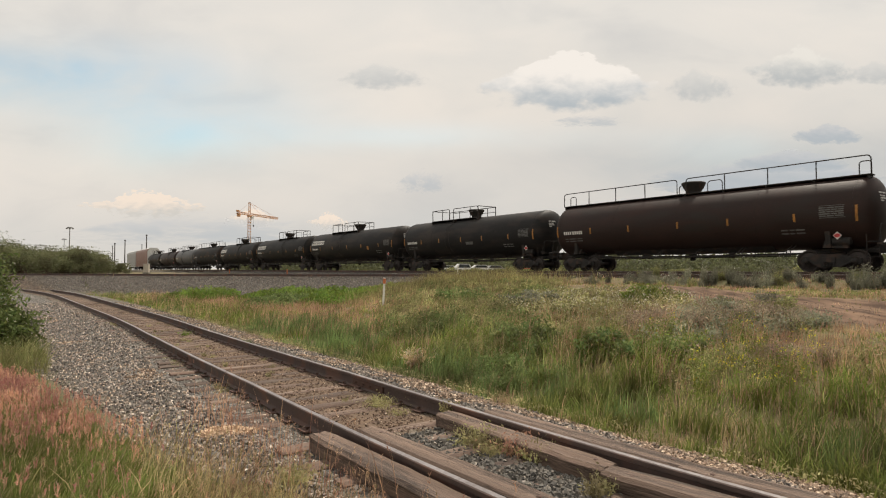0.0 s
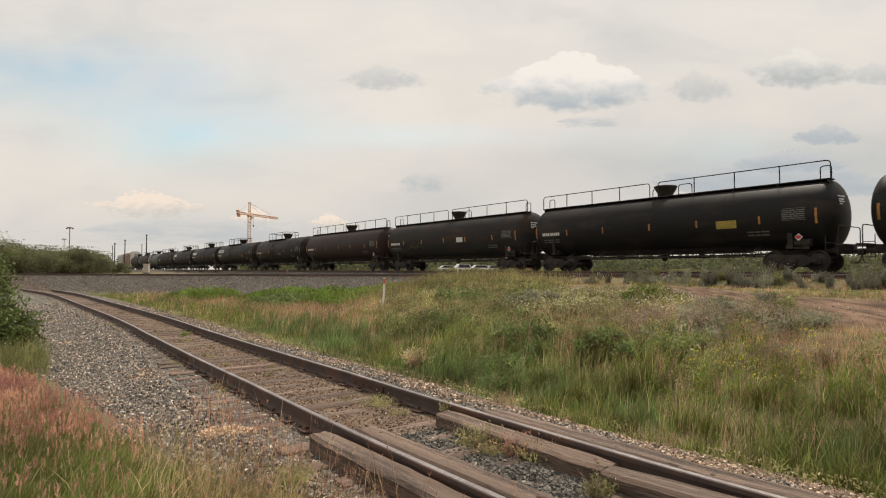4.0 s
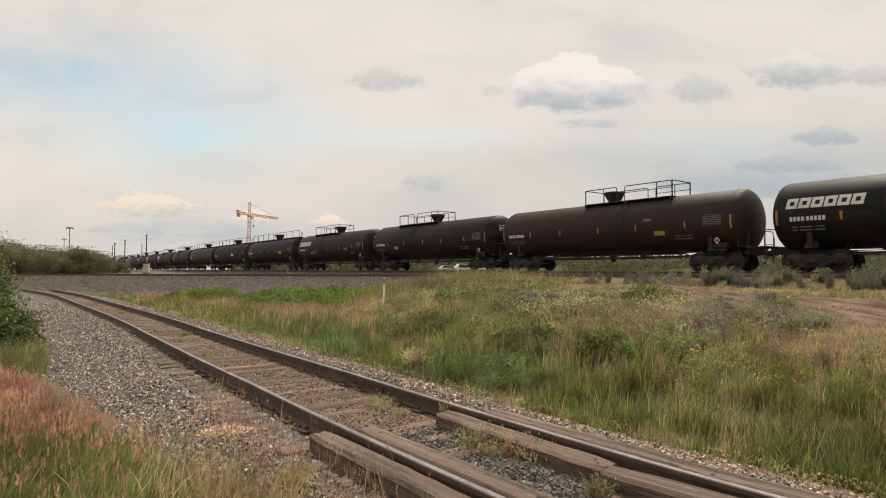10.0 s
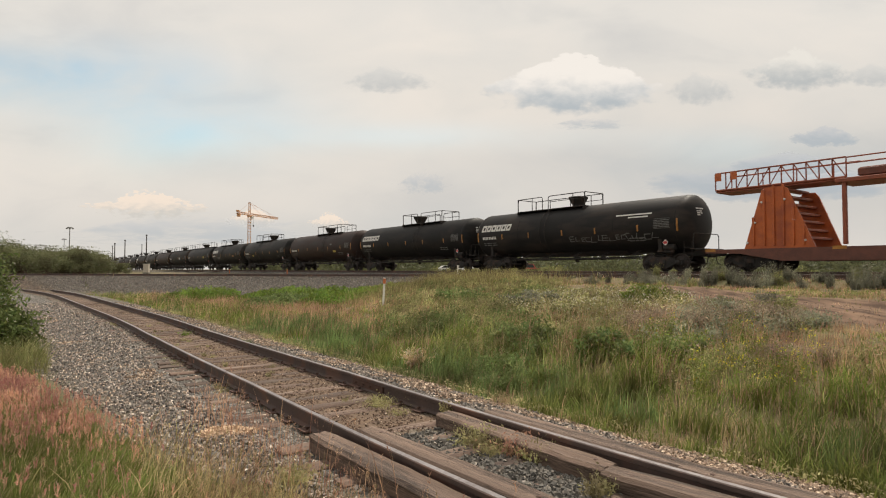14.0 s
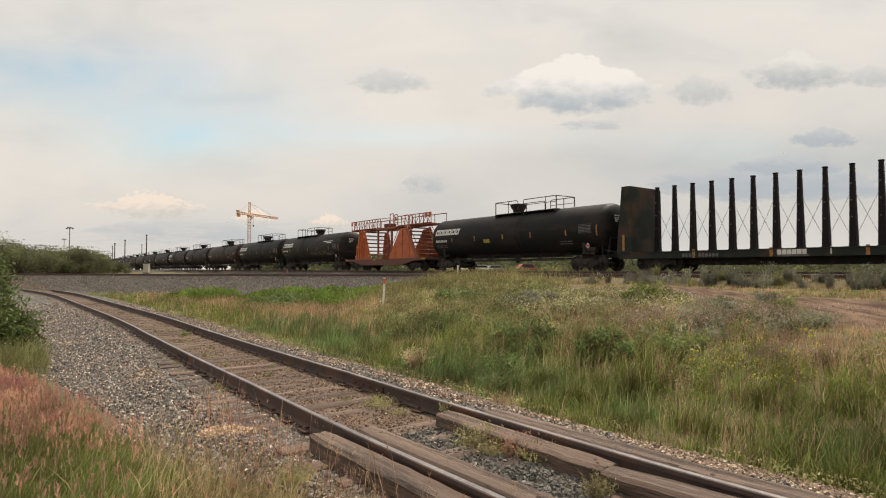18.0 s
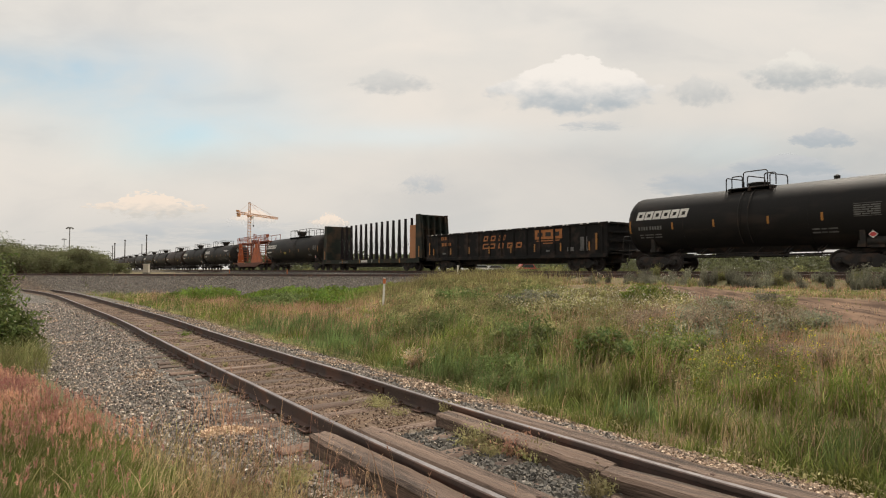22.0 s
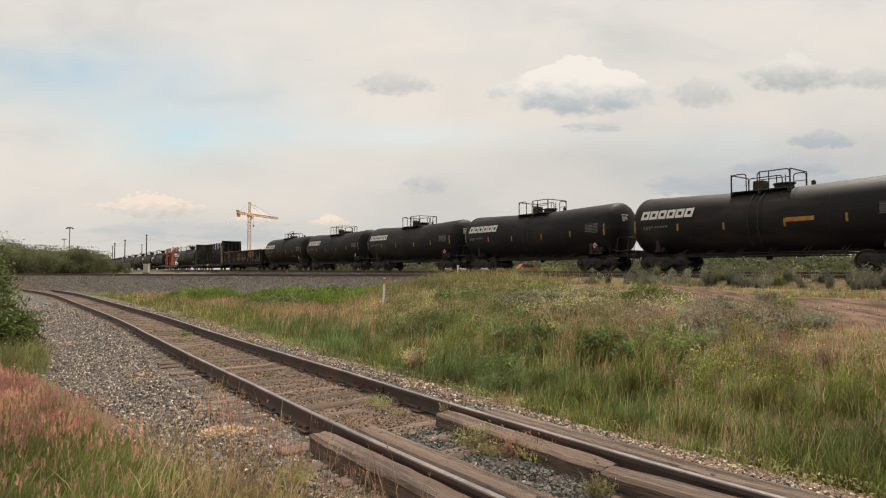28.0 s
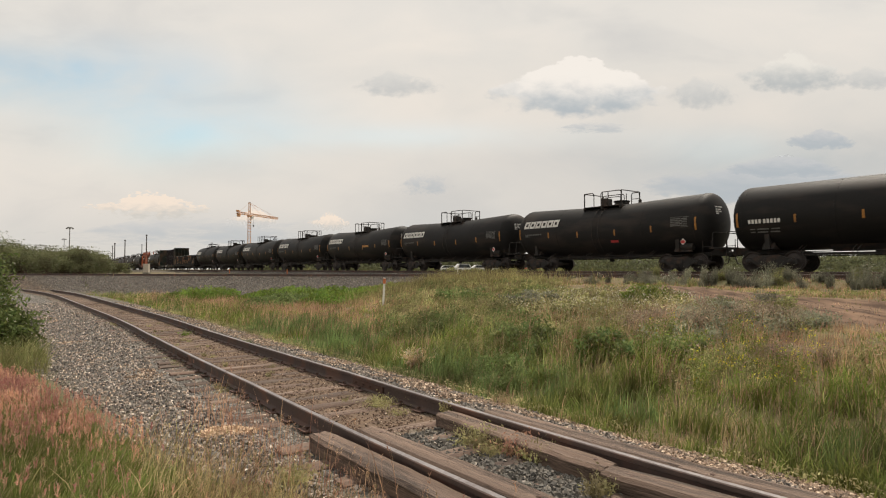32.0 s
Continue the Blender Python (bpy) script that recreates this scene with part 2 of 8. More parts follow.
# ---------------------------------------------------------------- mesh helpers
class Shape:
    """Collects vertices and faces of one part."""

    def __init__(self):
        self.v, self.f = [], []

    def add(self, vs, fs, m=None):
        k = len(self.v)
        self.v += [tuple(m @ Vector(p)) for p in vs] if m else [tuple(p) for p in vs]
        self.f += [tuple(i + k for i in q) for q in fs]
        return self

    def box(self, c, s, m=None, b=0.0):
        """A box with centre c and size s, its edges cut by b."""
        x, y, z = s[0] / 2, s[1] / 2, s[2] / 2
        if b <= 0:
            vs = [(c[0] + i * x, c[1] + j * y, c[2] + k * z) for i in (-1, 1) for j in (-1, 1) for k in (-1, 1)]
            return self.add(vs, [(0, 1, 3, 2), (4, 6, 7, 5), (0, 4, 5, 1), (2, 3, 7, 6), (0, 2, 6, 4), (1, 5, 7, 3)], m)
        vs, idx = [], {}
        for i in (-1, 1):
            for j in (-1, 1):
                for k in (-1, 1):
                    for ax in range(3):
                        p = [i * (x - b), j * (y - b), k * (z - b)]
                        p[ax] = (i * x, j * y, k * z)[ax]
                        idx[i, j, k, ax] = len(vs)
                        vs.append((c[0] + p[0], c[1] + p[1], c[2] + p[2]))
        fs = []
        for ax in range(3):
            o = [a for a in range(3) if a != ax]
            for sg in (-1, 1):
                ring = []
                for a, bb in ((-1, -1), (1, -1), (1, 1), (-1, 1)):
                    key = [0, 0, 0]
                    key[ax], key[o[0]], key[o[1]] = sg, a, bb
                    ring.append(idx[(*key, ax)])
                fs.append(tuple(ring))
            for a in (-1, 1):
                for bb in (-1, 1):
                    q = []
                    for e, w in ((-1, o[0]), (-1, o[1]), (1, o[1]), (1, o[0])):
                        key = [0, 0, 0]
                        key[ax], key[o[0]], key[o[1]] = e, a, bb
                        q.append(idx[(*key, w)])
                    fs.append(tuple(q))
        for i in (-1, 1):
            for j in (-1, 1):
                for k in (-1, 1):
                    fs.append(tuple(idx[i, j, k, ax] for ax in range(3)))
        return self.add(vs, fs, m)

    def tube(self, pts, r, n=6, r2=None, caps=True):
        """A round bar along points; r2: radius at its far end."""
        pts = [Vector(p) for p in pts]
        rings, k0, prev = [], len(self.v), None
        for i, p in enumerate(pts):
            d = (pts[min(i + 1, len(pts) - 1)] - pts[max(i - 1, 0)]).normalized()
            a = prev - d * prev.dot(d) if prev is not None else d.orthogonal()
            a.normalize()
            prev = a
            b = d.cross(a)
            rr = r if r2 is None else r + (r2 - r) * i / (len(pts) - 1)
            for j in range(n):
                w = 2 * math.pi * j / n
                self.v.append(tuple(p + a * (rr * math.cos(w)) + b * (rr * math.sin(w))))
        for i in range(len(pts) - 1):
            for j in range(n):
                a0, a1 = k0 + i * n + j, k0 + i * n + (j + 1) % n
                self.f.append((a0, a1, a1 + n, a0 + n))
        if caps:
            self.f.append(tuple(k0 + j for j in reversed(range(n))))
            self.f.append(tuple(k0 + (len(pts) - 1) * n + j for j in range(n)))
        return self

    def lathe(self, prof, n=24, axis="x", c=(0, 0, 0)):
        """Turns (along, radius) round an axis through c."""
        k0 = len(self.v)
        for a, r in prof:
            for j in range(n):
                w = 2 * math.pi * j / n
                p, q = r * math.cos(w), r * math.sin(w)
                o = {"x": (a, p, q), "y": (q, a, p), "z": (p, q, a)}[axis]
                self.v.append((c[0] + o[0], c[1] + o[1], c[2] + o[2]))
        for i in range(len(prof) - 1):
            for j in range(n):
                a0, a1 = k0 + i * n + j, k0 + i * n + (j + 1) % n
                self.f.append((a0, a1, a1 + n, a0 + n))
        self.f.append(tuple(k0 + j for j in reversed(range(n))))
        self.f.append(tuple(k0 + (len(prof) - 1) * n + j for j in range(n)))
        return self

    def prism(self, outline, lo, hi, axis="y"):
        """An outline of two coordinates, drawn out along an axis from lo to hi."""
        n, vs = len(outline), []
        for e in (lo, hi):
            for a, b in outline:
                vs.append({"x": (e, a, b), "y": (a, e, b), "z": (a, b, e)}[axis])
        fs = [tuple(reversed(range(n))), tuple(range(n, 2 * n))]
        fs += [(i, (i + 1) % n, n + (i + 1) % n, n + i) for i in range(n)]
        return self.add(vs, fs)

    def mesh(self, name, angle=38):
        me = bpy.data.meshes.new(name)
        me.from_pydata(self.v, [], self.f)
        bm = bmesh.new()
        bm.from_mesh(me)
        bmesh.ops.recalc_face_normals(bm, faces=bm.faces)
        bm.to_mesh(me)
        bm.free()
        me.polygons.foreach_set("use_smooth", [True] * len(me.polygons))
        me.set_sharp_from_angle(angle=radians(angle))
        return me


def part(name, shape, material, parent=None, label="", at=None):
    """One mesh object under a thing or a part; shape may be a Shape or a finished mesh."""
    me = shape.mesh(name) if isinstance(shape, Shape) else shape
    if material and not me.materials:
        me.materials.append(material)
    ob = new(name, me)
    if parent:
        ob.parent = parent
    if at is not None:
        ob.matrix_basis = at
    if label:
        ob["label"] = label
    return ob


def thing(name, label, category, group="", at=None, kind=""):
    ob = new(name)
    ob.empty_display_size = 0.3
    if at is not None:
        ob.matrix_basis = at
    return tagged(ob, label, category, group, kind)


def quick_mesh(name, verts, faces, material, smooth=False):
    """A mesh from arrays, for grass, stones and leaves; all faces have as many corners."""
    verts, faces = np.asarray(verts, np.float32), np.asarray(faces, np.int32)
    me = bpy.data.meshes.new(name)
    me.vertices.add(len(verts))
    me.vertices.foreach_set("co", verts.ravel())
    k = faces.shape[1]
    me.loops.add(faces.size)
    me.loops.foreach_set("vertex_index", faces.ravel())
    me.polygons.add(len(faces))
    me.polygons.foreach_set("loop_start", np.arange(0, faces.size, k, dtype=np.int32))
    me.update(calc_edges=True)
    me.validate()
    me.polygons.foreach_set("use_smooth", [smooth] * len(me.polygons))
    me.materials.append(material)
    return me


# ---------------------------------------------------------------- lines of the three tracks
class Line:
    """A line in plan from its heading in degrees at given distances, through a point at distance 0."""

    def __init__(self, start, knots, lo, hi, step=0.5):
        self.s = np.arange(lo, hi + step, step)
        h = np.radians(np.interp(self.s, [k[0] for k in knots], [k[1] for k in knots]))
        x, y = np.cumsum(np.cos(h)) * step, np.cumsum(np.sin(h)) * step
        i = int(np.argmin(abs(self.s)))
        self.x, self.y, self.h = x - x[i] + start[0], y - y[i] + start[1], h

    def at(self, s, side=0.0):
        x, y, h = (float(np.interp(s, self.s, a)) for a in (self.x, self.y, self.h))
        return x - math.sin(h) * side, y + math.cos(h) * side, h

    def offset(self, px, py):
        """Signed distance of points from the line, positive on its right, and the distance along it."""
        px, py = np.asarray(px, float).ravel(), np.asarray(py, float).ravel()
        out, along = np.empty(len(px)), np.empty(len(px))
        k = max(1, len(self.s) // 130)
        sx, sy, sh, ss = self.x[::k], self.y[::k], self.h[::k], self.s[::k]
        for k in range(0, len(px), 8000):
            dx, dy = px[k:k + 8000, None] - sx, py[k:k + 8000, None] - sy
            j = np.argmin(dx * dx + dy * dy, axis=1)
            r = np.arange(len(j))
            out[k:k + 8000] = dx[r, j] * np.sin(sh[j]) - dy[r, j] * np.cos(sh[j])
            along[k:k + 8000] = ss[j] + dx[r, j] * np.cos(sh[j]) + dy[r, j] * np.sin(sh[j])
        return out, along


MAIN = Line((24.46, 14.70), [(-420, 127), (30, 127), (60, 126.2), (300, 122.2), (620, 117)], -420, 620, 1.0)
SIDING = Line((-0.30, 6.314), [(-30, 143), (-6, 140.5), (-2, 128.2), (2, 126.0), (6, 125.0), (10, 124.3), (22, 127.8), (38, 127.5), (54, 134.1), (70, 139.0), (130, 158)], -22, 130)
FRONT = Line((6.0, 32.0), [(-60, 127), (-12, 127), (0, 138), (14, 148), (40, 154), (120, 162)], -60, 150)
Z_MAIN = 1.60          # top of rail of the line on which the train runs


def z_siding(s):
    """Top of rail of the siding: it climbs a little towards the crossing."""
    return np.interp(s, [-6, 3, 12], [0.118, 0.118, 0.0])


def z_front(s):
    return 1.71 - float(np.interp(s, [-30, 0, 20, 60, 120], [0.15, 0.24, 0.36, 0.46, 0.62]))


def main_pose(s):
    x, y, h = MAIN.at(s)
    return pose(x, y, Z_MAIN, 0, 0, math.degrees(h))


# ---------------------------------------------------------------- ground
def fbm(x, y, scale, seed=0.0):
    """Smooth waves of no fixed period, about -1 to 1, for arrays."""
    out = np.zeros_like(x)
    for k, (a, fr, ph) in enumerate(((0.5, 1.0, 0.3), (0.3, 2.17, 1.9), (0.2, 4.3, 4.1))):
        fr = fr / scale
        out += a * np.sin(x * fr + 1.7 * np.sin(y * fr * 0.83 + ph + seed) + ph * 2 + seed) * np.cos(y * fr * 1.13 + 1.3 * np.sin(x * fr * 0.71 + seed * 2) + ph)
    return out


def ground_z(x, y):
    """Height of the bare ground."""
    x, y = np.asarray(x, float), np.asarray(y, float)
    shp = x.shape
    xr, yr = x.ravel(), y.ravel()
    d1, s1 = SIDING.offset(xr, yr)
    d2, s2 = FRONT.offset(xr, yr)
    d3, _ = MAIN.offset(xr, yr)
    far = np.clip((np.hypot(xr, yr) - 60) / 60, 0, 1)
    # from the siding up to the field
    z = np.interp(d1, [-60, -14, -4.5, -2.0, -1.5, 1.5, 2.1, 2.8, 3.6, 5.0, 7.5, 11.0, 16.0, 24.0, 60.0],
                  [-0.1, -0.25, -0.32, -0.25, -0.195, -0.195, -0.27, -0.36, -0.30, 0.02, 0.55, 0.80, 0.98, 1.12, 1.2])
    low = np.clip((-xr - 0.5) / 4.5, 0, 1)          # the strip between the tracks stays low further off
    z = np.where(d1 > 3.0, z * (1 - low) + low * np.interp(d1, [3.0, 6.0, 9.0, 14.0], [-0.33, -0.22, -0.05, 0.2]), z)
    rough = 0.05 * fbm(xr, yr, 1.3) + 0.12 * fbm(xr, yr, 5.0, 2.0)
    z = z + rough * np.clip((np.abs(d1) - 2.2) / 2.5, 0, 1)
    z = z + (0.014 * fbm(xr, yr, 0.16, 4.0) + 0.010 * fbm(xr, yr, 0.45, 1.0)) * (np.abs(d1) < 2.2)
    z = z + z_siding(s1) * np.interp(np.abs(d1), [1.6, 3.0], [1, 0])
    z = z - 0.018 * np.interp(d1, [-1.6, -1.35, -0.95, -0.7], [0, 1, 1, 0]) * np.interp(s1, [6, 10], [1, 0])
    z = z + 0.016 * np.exp(-((np.abs(d1) - 0.7525) / 0.12) ** 2)
    # wheel ruts of the dirt road
    road = np.abs(xr - np.interp(yr, [6, 9, 12, 15, 20, 25], [10.2, 9.5, 9.1, 8.9, 8.0, 6.8]))
    z = z + np.where((yr > 4) & (yr < 26), 0.05 * np.exp(-((road - 1.35) / 0.3) ** 2) - 0.10 * np.exp(-((road - 0.8) / 0.24) ** 2), 0.0)
    # hump of spoil beside the front line
    z = z + 0.30 * np.exp(-(((xr - 1.5) / 3.4) ** 2 + ((yr - 27.5) / 3.0) ** 2))
    # banks of the front and the main line
    zf = 1.71 - np.interp(s2, [-30, 0, 20, 60, 120], [0.15, 0.24, 0.36, 0.46, 0.62]) - 0.2
    foot = np.interp(np.abs(d2), [0, 1.9, 2.3, 5.2, 7.5], [0, 0, 0.12, 1.15, 1.9])
    z = np.maximum(z, zf - foot)
    near_f = np.abs(d2) < 1.9
    z = np.where(near_f, zf, z)
    zm = Z_MAIN - 0.2
    z = np.maximum(z, zm - np.interp(np.abs(d3), [0, 2.0, 5.0, 9.0], [0, 0, 0.8, 2.0]))
    z = np.where(np.abs(d3) < 2.0, zm, z)
    # field beyond the train
    beyond = np.clip((d3 - 4) / 8, 0, 1)
    z = z * (1 - beyond) + beyond * (1.05 + 0.15 * fbm(xr, yr, 9.0, 1.0))
    z = z * (1 - far) + far * np.where(np.abs(d3) < 2.0, zm, np.minimum(np.maximum(z, 0.9), 1.35))
    return z.reshape(shp)


def zones(x, y):
    """How far a place is gravel, bare dirt, or grassed (0 to 1 each)."""
    shp = x.shape
    xr, yr = x.ravel(), y.ravel()
    d1, s1 = SIDING.offset(xr, yr)
    d2, s2 = FRONT.offset(xr, yr)
    d3, _ = MAIN.offset(xr, yr)
    wob = 0.35 * fbm(xr, yr, 0.8) + 0.5 * fbm(xr, yr, 2.6, 3.0)
    left = np.interp(s1, [-8, -3, -1, 0, 1.2, 4, 8, 20, 40], [-1.3, -1.5, -1.85, -2.15, -2.5, -2.8, -3.4, -3.9, -5.0])
    g = np.clip((d1 - left) * 1.6 + wob, 0, 1) * np.clip((2.45 + 0.4 * wob - d1) * 2.2, 0, 1)
    g = np.maximum(g, np.clip((6.3 + wob * 0.9 - np.abs(d2)) * 1.0, 0, 1) * np.clip((s2 - 2) / 4, 0, 1))
    g = np.maximum(g, np.clip((np.interp(s2, [-4, 4], [1.5, 2.6]) + wob * 0.4 - np.abs(d2)) * 2, 0, 1))
    g = np.maximum(g, np.clip((3.4 + wob * 0.5 - np.abs(d3)) * 1.5, 0, 1))
    # the dirt road over the field
    c = np.interp(yr, [6, 9, 12, 15, 20, 25], [10.2, 9.5, 9.1, 8.9, 8.0, 6.8])
    dirt = np.clip((1.9 + 0.5 * wob - np.abs(xr - c)) * 1.6, 0, 1) * np.clip((25 - yr + wob) / 3, 0, 1)
    # brown fines between the rails
    bed = np.clip((1.05 + 0.25 * wob - np.abs(d1)) * 2.5, 0, 1) * np.clip((s1 + 0.3) / 0.8, 0, 1) * 0.85
    g, dirt = g * (1 - bed), np.maximum(dirt, bed)
    return g.reshape(shp), dirt.reshape(shp)


def ground_material():
    m = bpy.data.materials.new("ground_soil_gravel_and_turf")
    m.use_nodes = True
    nt = m.node_tree
    b = nt.nodes["Principled BSDF"]
    N, Lk = nt.nodes.new, nt.links.new
    co = N("ShaderNodeTexCoord")

    def noise_col(scale, cols, detail=6):
        n, r = N("ShaderNodeTexNoise"), N("ShaderNodeValToRGB")
        n.inputs["Scale"].default_value, n.inputs["Detail"].default_value = scale, detail
        Lk(co.outputs["Object"], n.inputs[0])
        el = r.color_ramp.elements
        el[0].position, el[0].color = cols[0][0], (*cols[0][1], 1)
        el[1].position, el[1].color = cols[-1][0], (*cols[-1][1], 1)
        for p, c in cols[1:-1]:
            el.new(p).color = (*c, 1)
        Lk(n.outputs[0], r.inputs[0])
        return n, r.outputs[0]

    turf_n, turf = noise_col(1.1, [(0.3, (0.085, 0.080, 0.034)), (0.5, (0.13, 0.108, 0.052)), (0.7, (0.19, 0.138, 0.085))])
    dirt_n, dirt = noise_col(2.2, [(0.3, (0.074, 0.045, 0.030)), (0.55, (0.140, 0.088, 0.060)), (0.75, (0.215, 0.143, 0.10))])
    # small stones: cells with a shade each and dark joints
    vo = N("ShaderNodeTexVoronoi")
    vo.inputs["Scale"].default_value = 17.0
    Lk(co.outputs["Object"], vo.inputs[0])
    vr = N("ShaderNodeValToRGB")
    el = vr.color_ramp.elements
    el[0].position, el[0].color = 0.0, (0.085, 0.075, 0.066, 1)
    el[1].position, el[1].color = 1.0, (0.34, 0.31, 0.275, 1)
    el.new(0.45).color = (0.15, 0.137, 0.122, 1)
    el.new(0.8).color = (0.22, 0.20, 0.178, 1)
    sp = N("ShaderNodeSeparateColor")
    Lk(vo.outputs["Color"], sp.inputs[0])
    Lk(sp.outputs[0], vr.inputs[0])
    ed = N("ShaderNodeTexVoronoi")
    ed.feature = "DISTANCE_TO_EDGE"
    ed.inputs["Scale"].default_value = 17.0
    Lk(co.outputs["Object"], ed.inputs[0])
    em = N("ShaderNodeMapRange")
    em.inputs["From Max"].default_value = 0.16
    em.inputs["To Min"].default_value = 0.35
    Lk(ed.outputs["Distance"], em.inputs["Value"])
    gm = N("ShaderNodeMix")
    gm.data_type, gm.blend_type = "RGBA", "MULTIPLY"
    gm.inputs[0].default_value = 1.0
    Lk(vr.outputs[0], gm.inputs[6])
    Lk(em.outputs[0], gm.inputs[7])
    at = N("ShaderNodeAttribute")
    at.attribute_name = "zone"
    ss = N("ShaderNodeSeparateColor")
    Lk(at.outputs["Color"], ss.inputs[0])
    m1, m2 = N("ShaderNodeMix"), N("ShaderNodeMix")
    for mm in (m1, m2):
        mm.data_type = "RGBA"
    Lk(ss.outputs[1], m1.inputs[0])
    Lk(turf, m1.inputs[6])
    # the road is a redder, darker earth, streaked along the wheel tracks
    mp = N("ShaderNodeMapping")
    mp.inputs["Scale"].default_value = (2.6, 0.32, 1.0)
    Lk(co.outputs["Object"], mp.inputs[0])
    rn, rr = N("ShaderNodeTexNoise"), N("ShaderNodeValToRGB")
    rn.inputs["Scale"].default_value, rn.inputs["Detail"].default_value = 2.4, 7
    Lk(mp.outputs[0], rn.inputs[0])
    rr.color_ramp.elements[0].position, rr.color_ramp.elements[0].color = 0.36, (0.058, 0.034, 0.022, 1)
    rr.color_ramp.elements[1].position, rr.color_ramp.elements[1].color = 0.66, (0.200, 0.126, 0.082, 1)
    Lk(rn.outputs[0], rr.inputs[0])
    m0 = N("ShaderNodeMix")
    m0.data_type = "RGBA"
    Lk(ss.outputs[2], m0.inputs[0])
    Lk(dirt, m0.inputs[6])
    Lk(rr.outputs[0], m0.inputs[7])
    Lk(m0.outputs[2], m1.inputs[7])
    Lk(ss.outputs[0], m2.inputs[0])
    Lk(m1.outputs[2], m2.inputs[6])
    Lk(gm.outputs[2], m2.inputs[7])
    Lk(m2.outputs[2], b.inputs["Base Color"])
    b.inputs["Roughness"].default_value = 0.95
    b.inputs["Specular IOR Level"].default_value = 0.2
    bp = N("ShaderNodeBump")
    bp.inputs["Strength"].default_value, bp.inputs["Distance"].default_value = 0.7, 0.04
    hm = N("ShaderNodeMix")
    Lk(ss.outputs[0], hm.inputs[0])
    Lk(dirt_n.outputs[0], hm.inputs[2])
    Lk(em.outputs[0], hm.inputs[3])
    Lk(hm.outputs[0], bp.inputs["Height"])
    Lk(bp.outputs[0], b.inputs["Normal"])
    return m


def build_ground():
    xs = np.concatenate([-np.geomspace(2600, 62, 34), np.arange(-60, -14, 0.8), np.arange(-14, 14, 0.22), np.arange(14, 40, 0.6), np.geomspace(40, 2600, 40)])
    ys = np.concatenate([-np.geomspace(900, 6, 22), np.arange(-5, 1.6, 0.8), np.arange(1.6, 14, 0.16), np.arange(14, 34, 0.3), np.arange(34, 90, 0.7), np.geomspace(91, 3600, 46)])
    gx, gy = np.meshgrid(xs, ys)
    gz = ground_z(gx, gy)
    g, d = zones(gx, gy)
    nx, ny = len(xs), len(ys)
    i = np.arange(nx * ny).reshape(ny, nx)
    faces = np.stack([i[:-1, :-1], i[:-1, 1:], i[1:, 1:], i[1:, :-1]], -1).reshape(-1, 4)
    me = quick_mesh("ground", np.stack([gx, gy, gz], -1).reshape(-1, 3), faces, ground_material(), True)
    ca = me.color_attributes.new("zone", "FLOAT_COLOR", "POINT")
    col = np.stack([g, d, np.clip((gx - 5.0) * (gy > 7), 0, 1), np.ones_like(g)], -1).reshape(-1)
    ca.data.foreach_set("color", col.astype(np.float32))
    tagged(new("ground", me), "uneven ground of turf, ballast gravel and a dirt track", "ground", kind="structure")


build_ground()


# ---------------------------------------------------------------- rails, ties, fastenings
RAIL = [(-0.07, -0.172), (0.07, -0.172), (0.07, -0.160), (0.012, -0.142), (0.010, -0.052), (0.036, -0.040), (0.036, -0.006), (0.028, 0.0), (-0.028, 0.0), (-0.036, -0.006), (-0.036, -0.040), (-0.010, -0.052), (-0.012, -0.142), (-0.07, -0.160)]


def rail_part(line, side, lo, hi, step, zf, parent):
    """One rail: rusty sides, and a worn head on top of it."""
    n = len(RAIL)
    body, head = Shape(), Shape()
    stations = np.arange(lo, hi + step / 2, step)
    for s in stations:
        for a, b in RAIL:
            x, y, _ = line.at(s, side + a)
            body.v.append((x, y, zf(s) + b))
        for a, b in ((-0.025, 0.0015), (0.025, 0.0015), (0.025, -0.004), (-0.025, -0.004)):
            x, y, _ = line.at(s, side + a)
            head.v.append((x, y, zf(s) + b))
    for i in range(len(stations) - 1):
        for j in range(n):
            a0, a1 = i * n + j, i * n + (j + 1) % n
            body.f.append((a0, a1, a1 + n, a0 + n))
        for j in range(4):
            a0, a1 = i * 4 + j, i * 4 + (j + 1) % 4
            head.f.append((a0, a1, a1 + 4, a0 + 4))
    k = len(stations) - 1
    body.f += [tuple(range(n)), tuple(k * n + j for j in range(n))]
    r = part("rail", body, RAILSIDE, parent)
    part("rail_head", head, RAILTOP, r, "worn grey running surface")
    return r


def tie_mesh(name, seed, length=2.6, w=0.225, h=0.17):
    rnd = random.Random(seed)
    sh = Shape()
    n = 9
    for i in range(n):
        x = -length / 2 + length * i / (n - 1)
        j = [rnd.uniform(-0.012, 0.012) for _ in range(4)]
        e = 0.02 if i in (0, n - 1) else 0.0
        sh.v += [(x, -w / 2 + j[0] + e, -h), (x, w / 2 + j[1] - e, -h), (x, w / 2 + j[1] - e, -0.022), (x, w / 2 - 0.03 + j[1] - e, j[2] * 0.8), (x, j[3], j[3] * 0.6 - 0.004), (x, -w / 2 + 0.03 + j[0] + e, j[2] * 0.8), (x, -w / 2 + j[0] + e, -0.02)]
    for i in range(n - 1):
        for q in range(7):
            a0, a1 = i * 7 + q, i * 7 + (q + 1) % 7
            sh.f.append((a0, a1, a1 + 7, a0 + 7))
    sh.f += [tuple(range(7)), tuple((n - 1) * 7 + q for q in range(7))]
    me = sh.mesh(name, 50)
    me.materials.append(TIE)
    return me


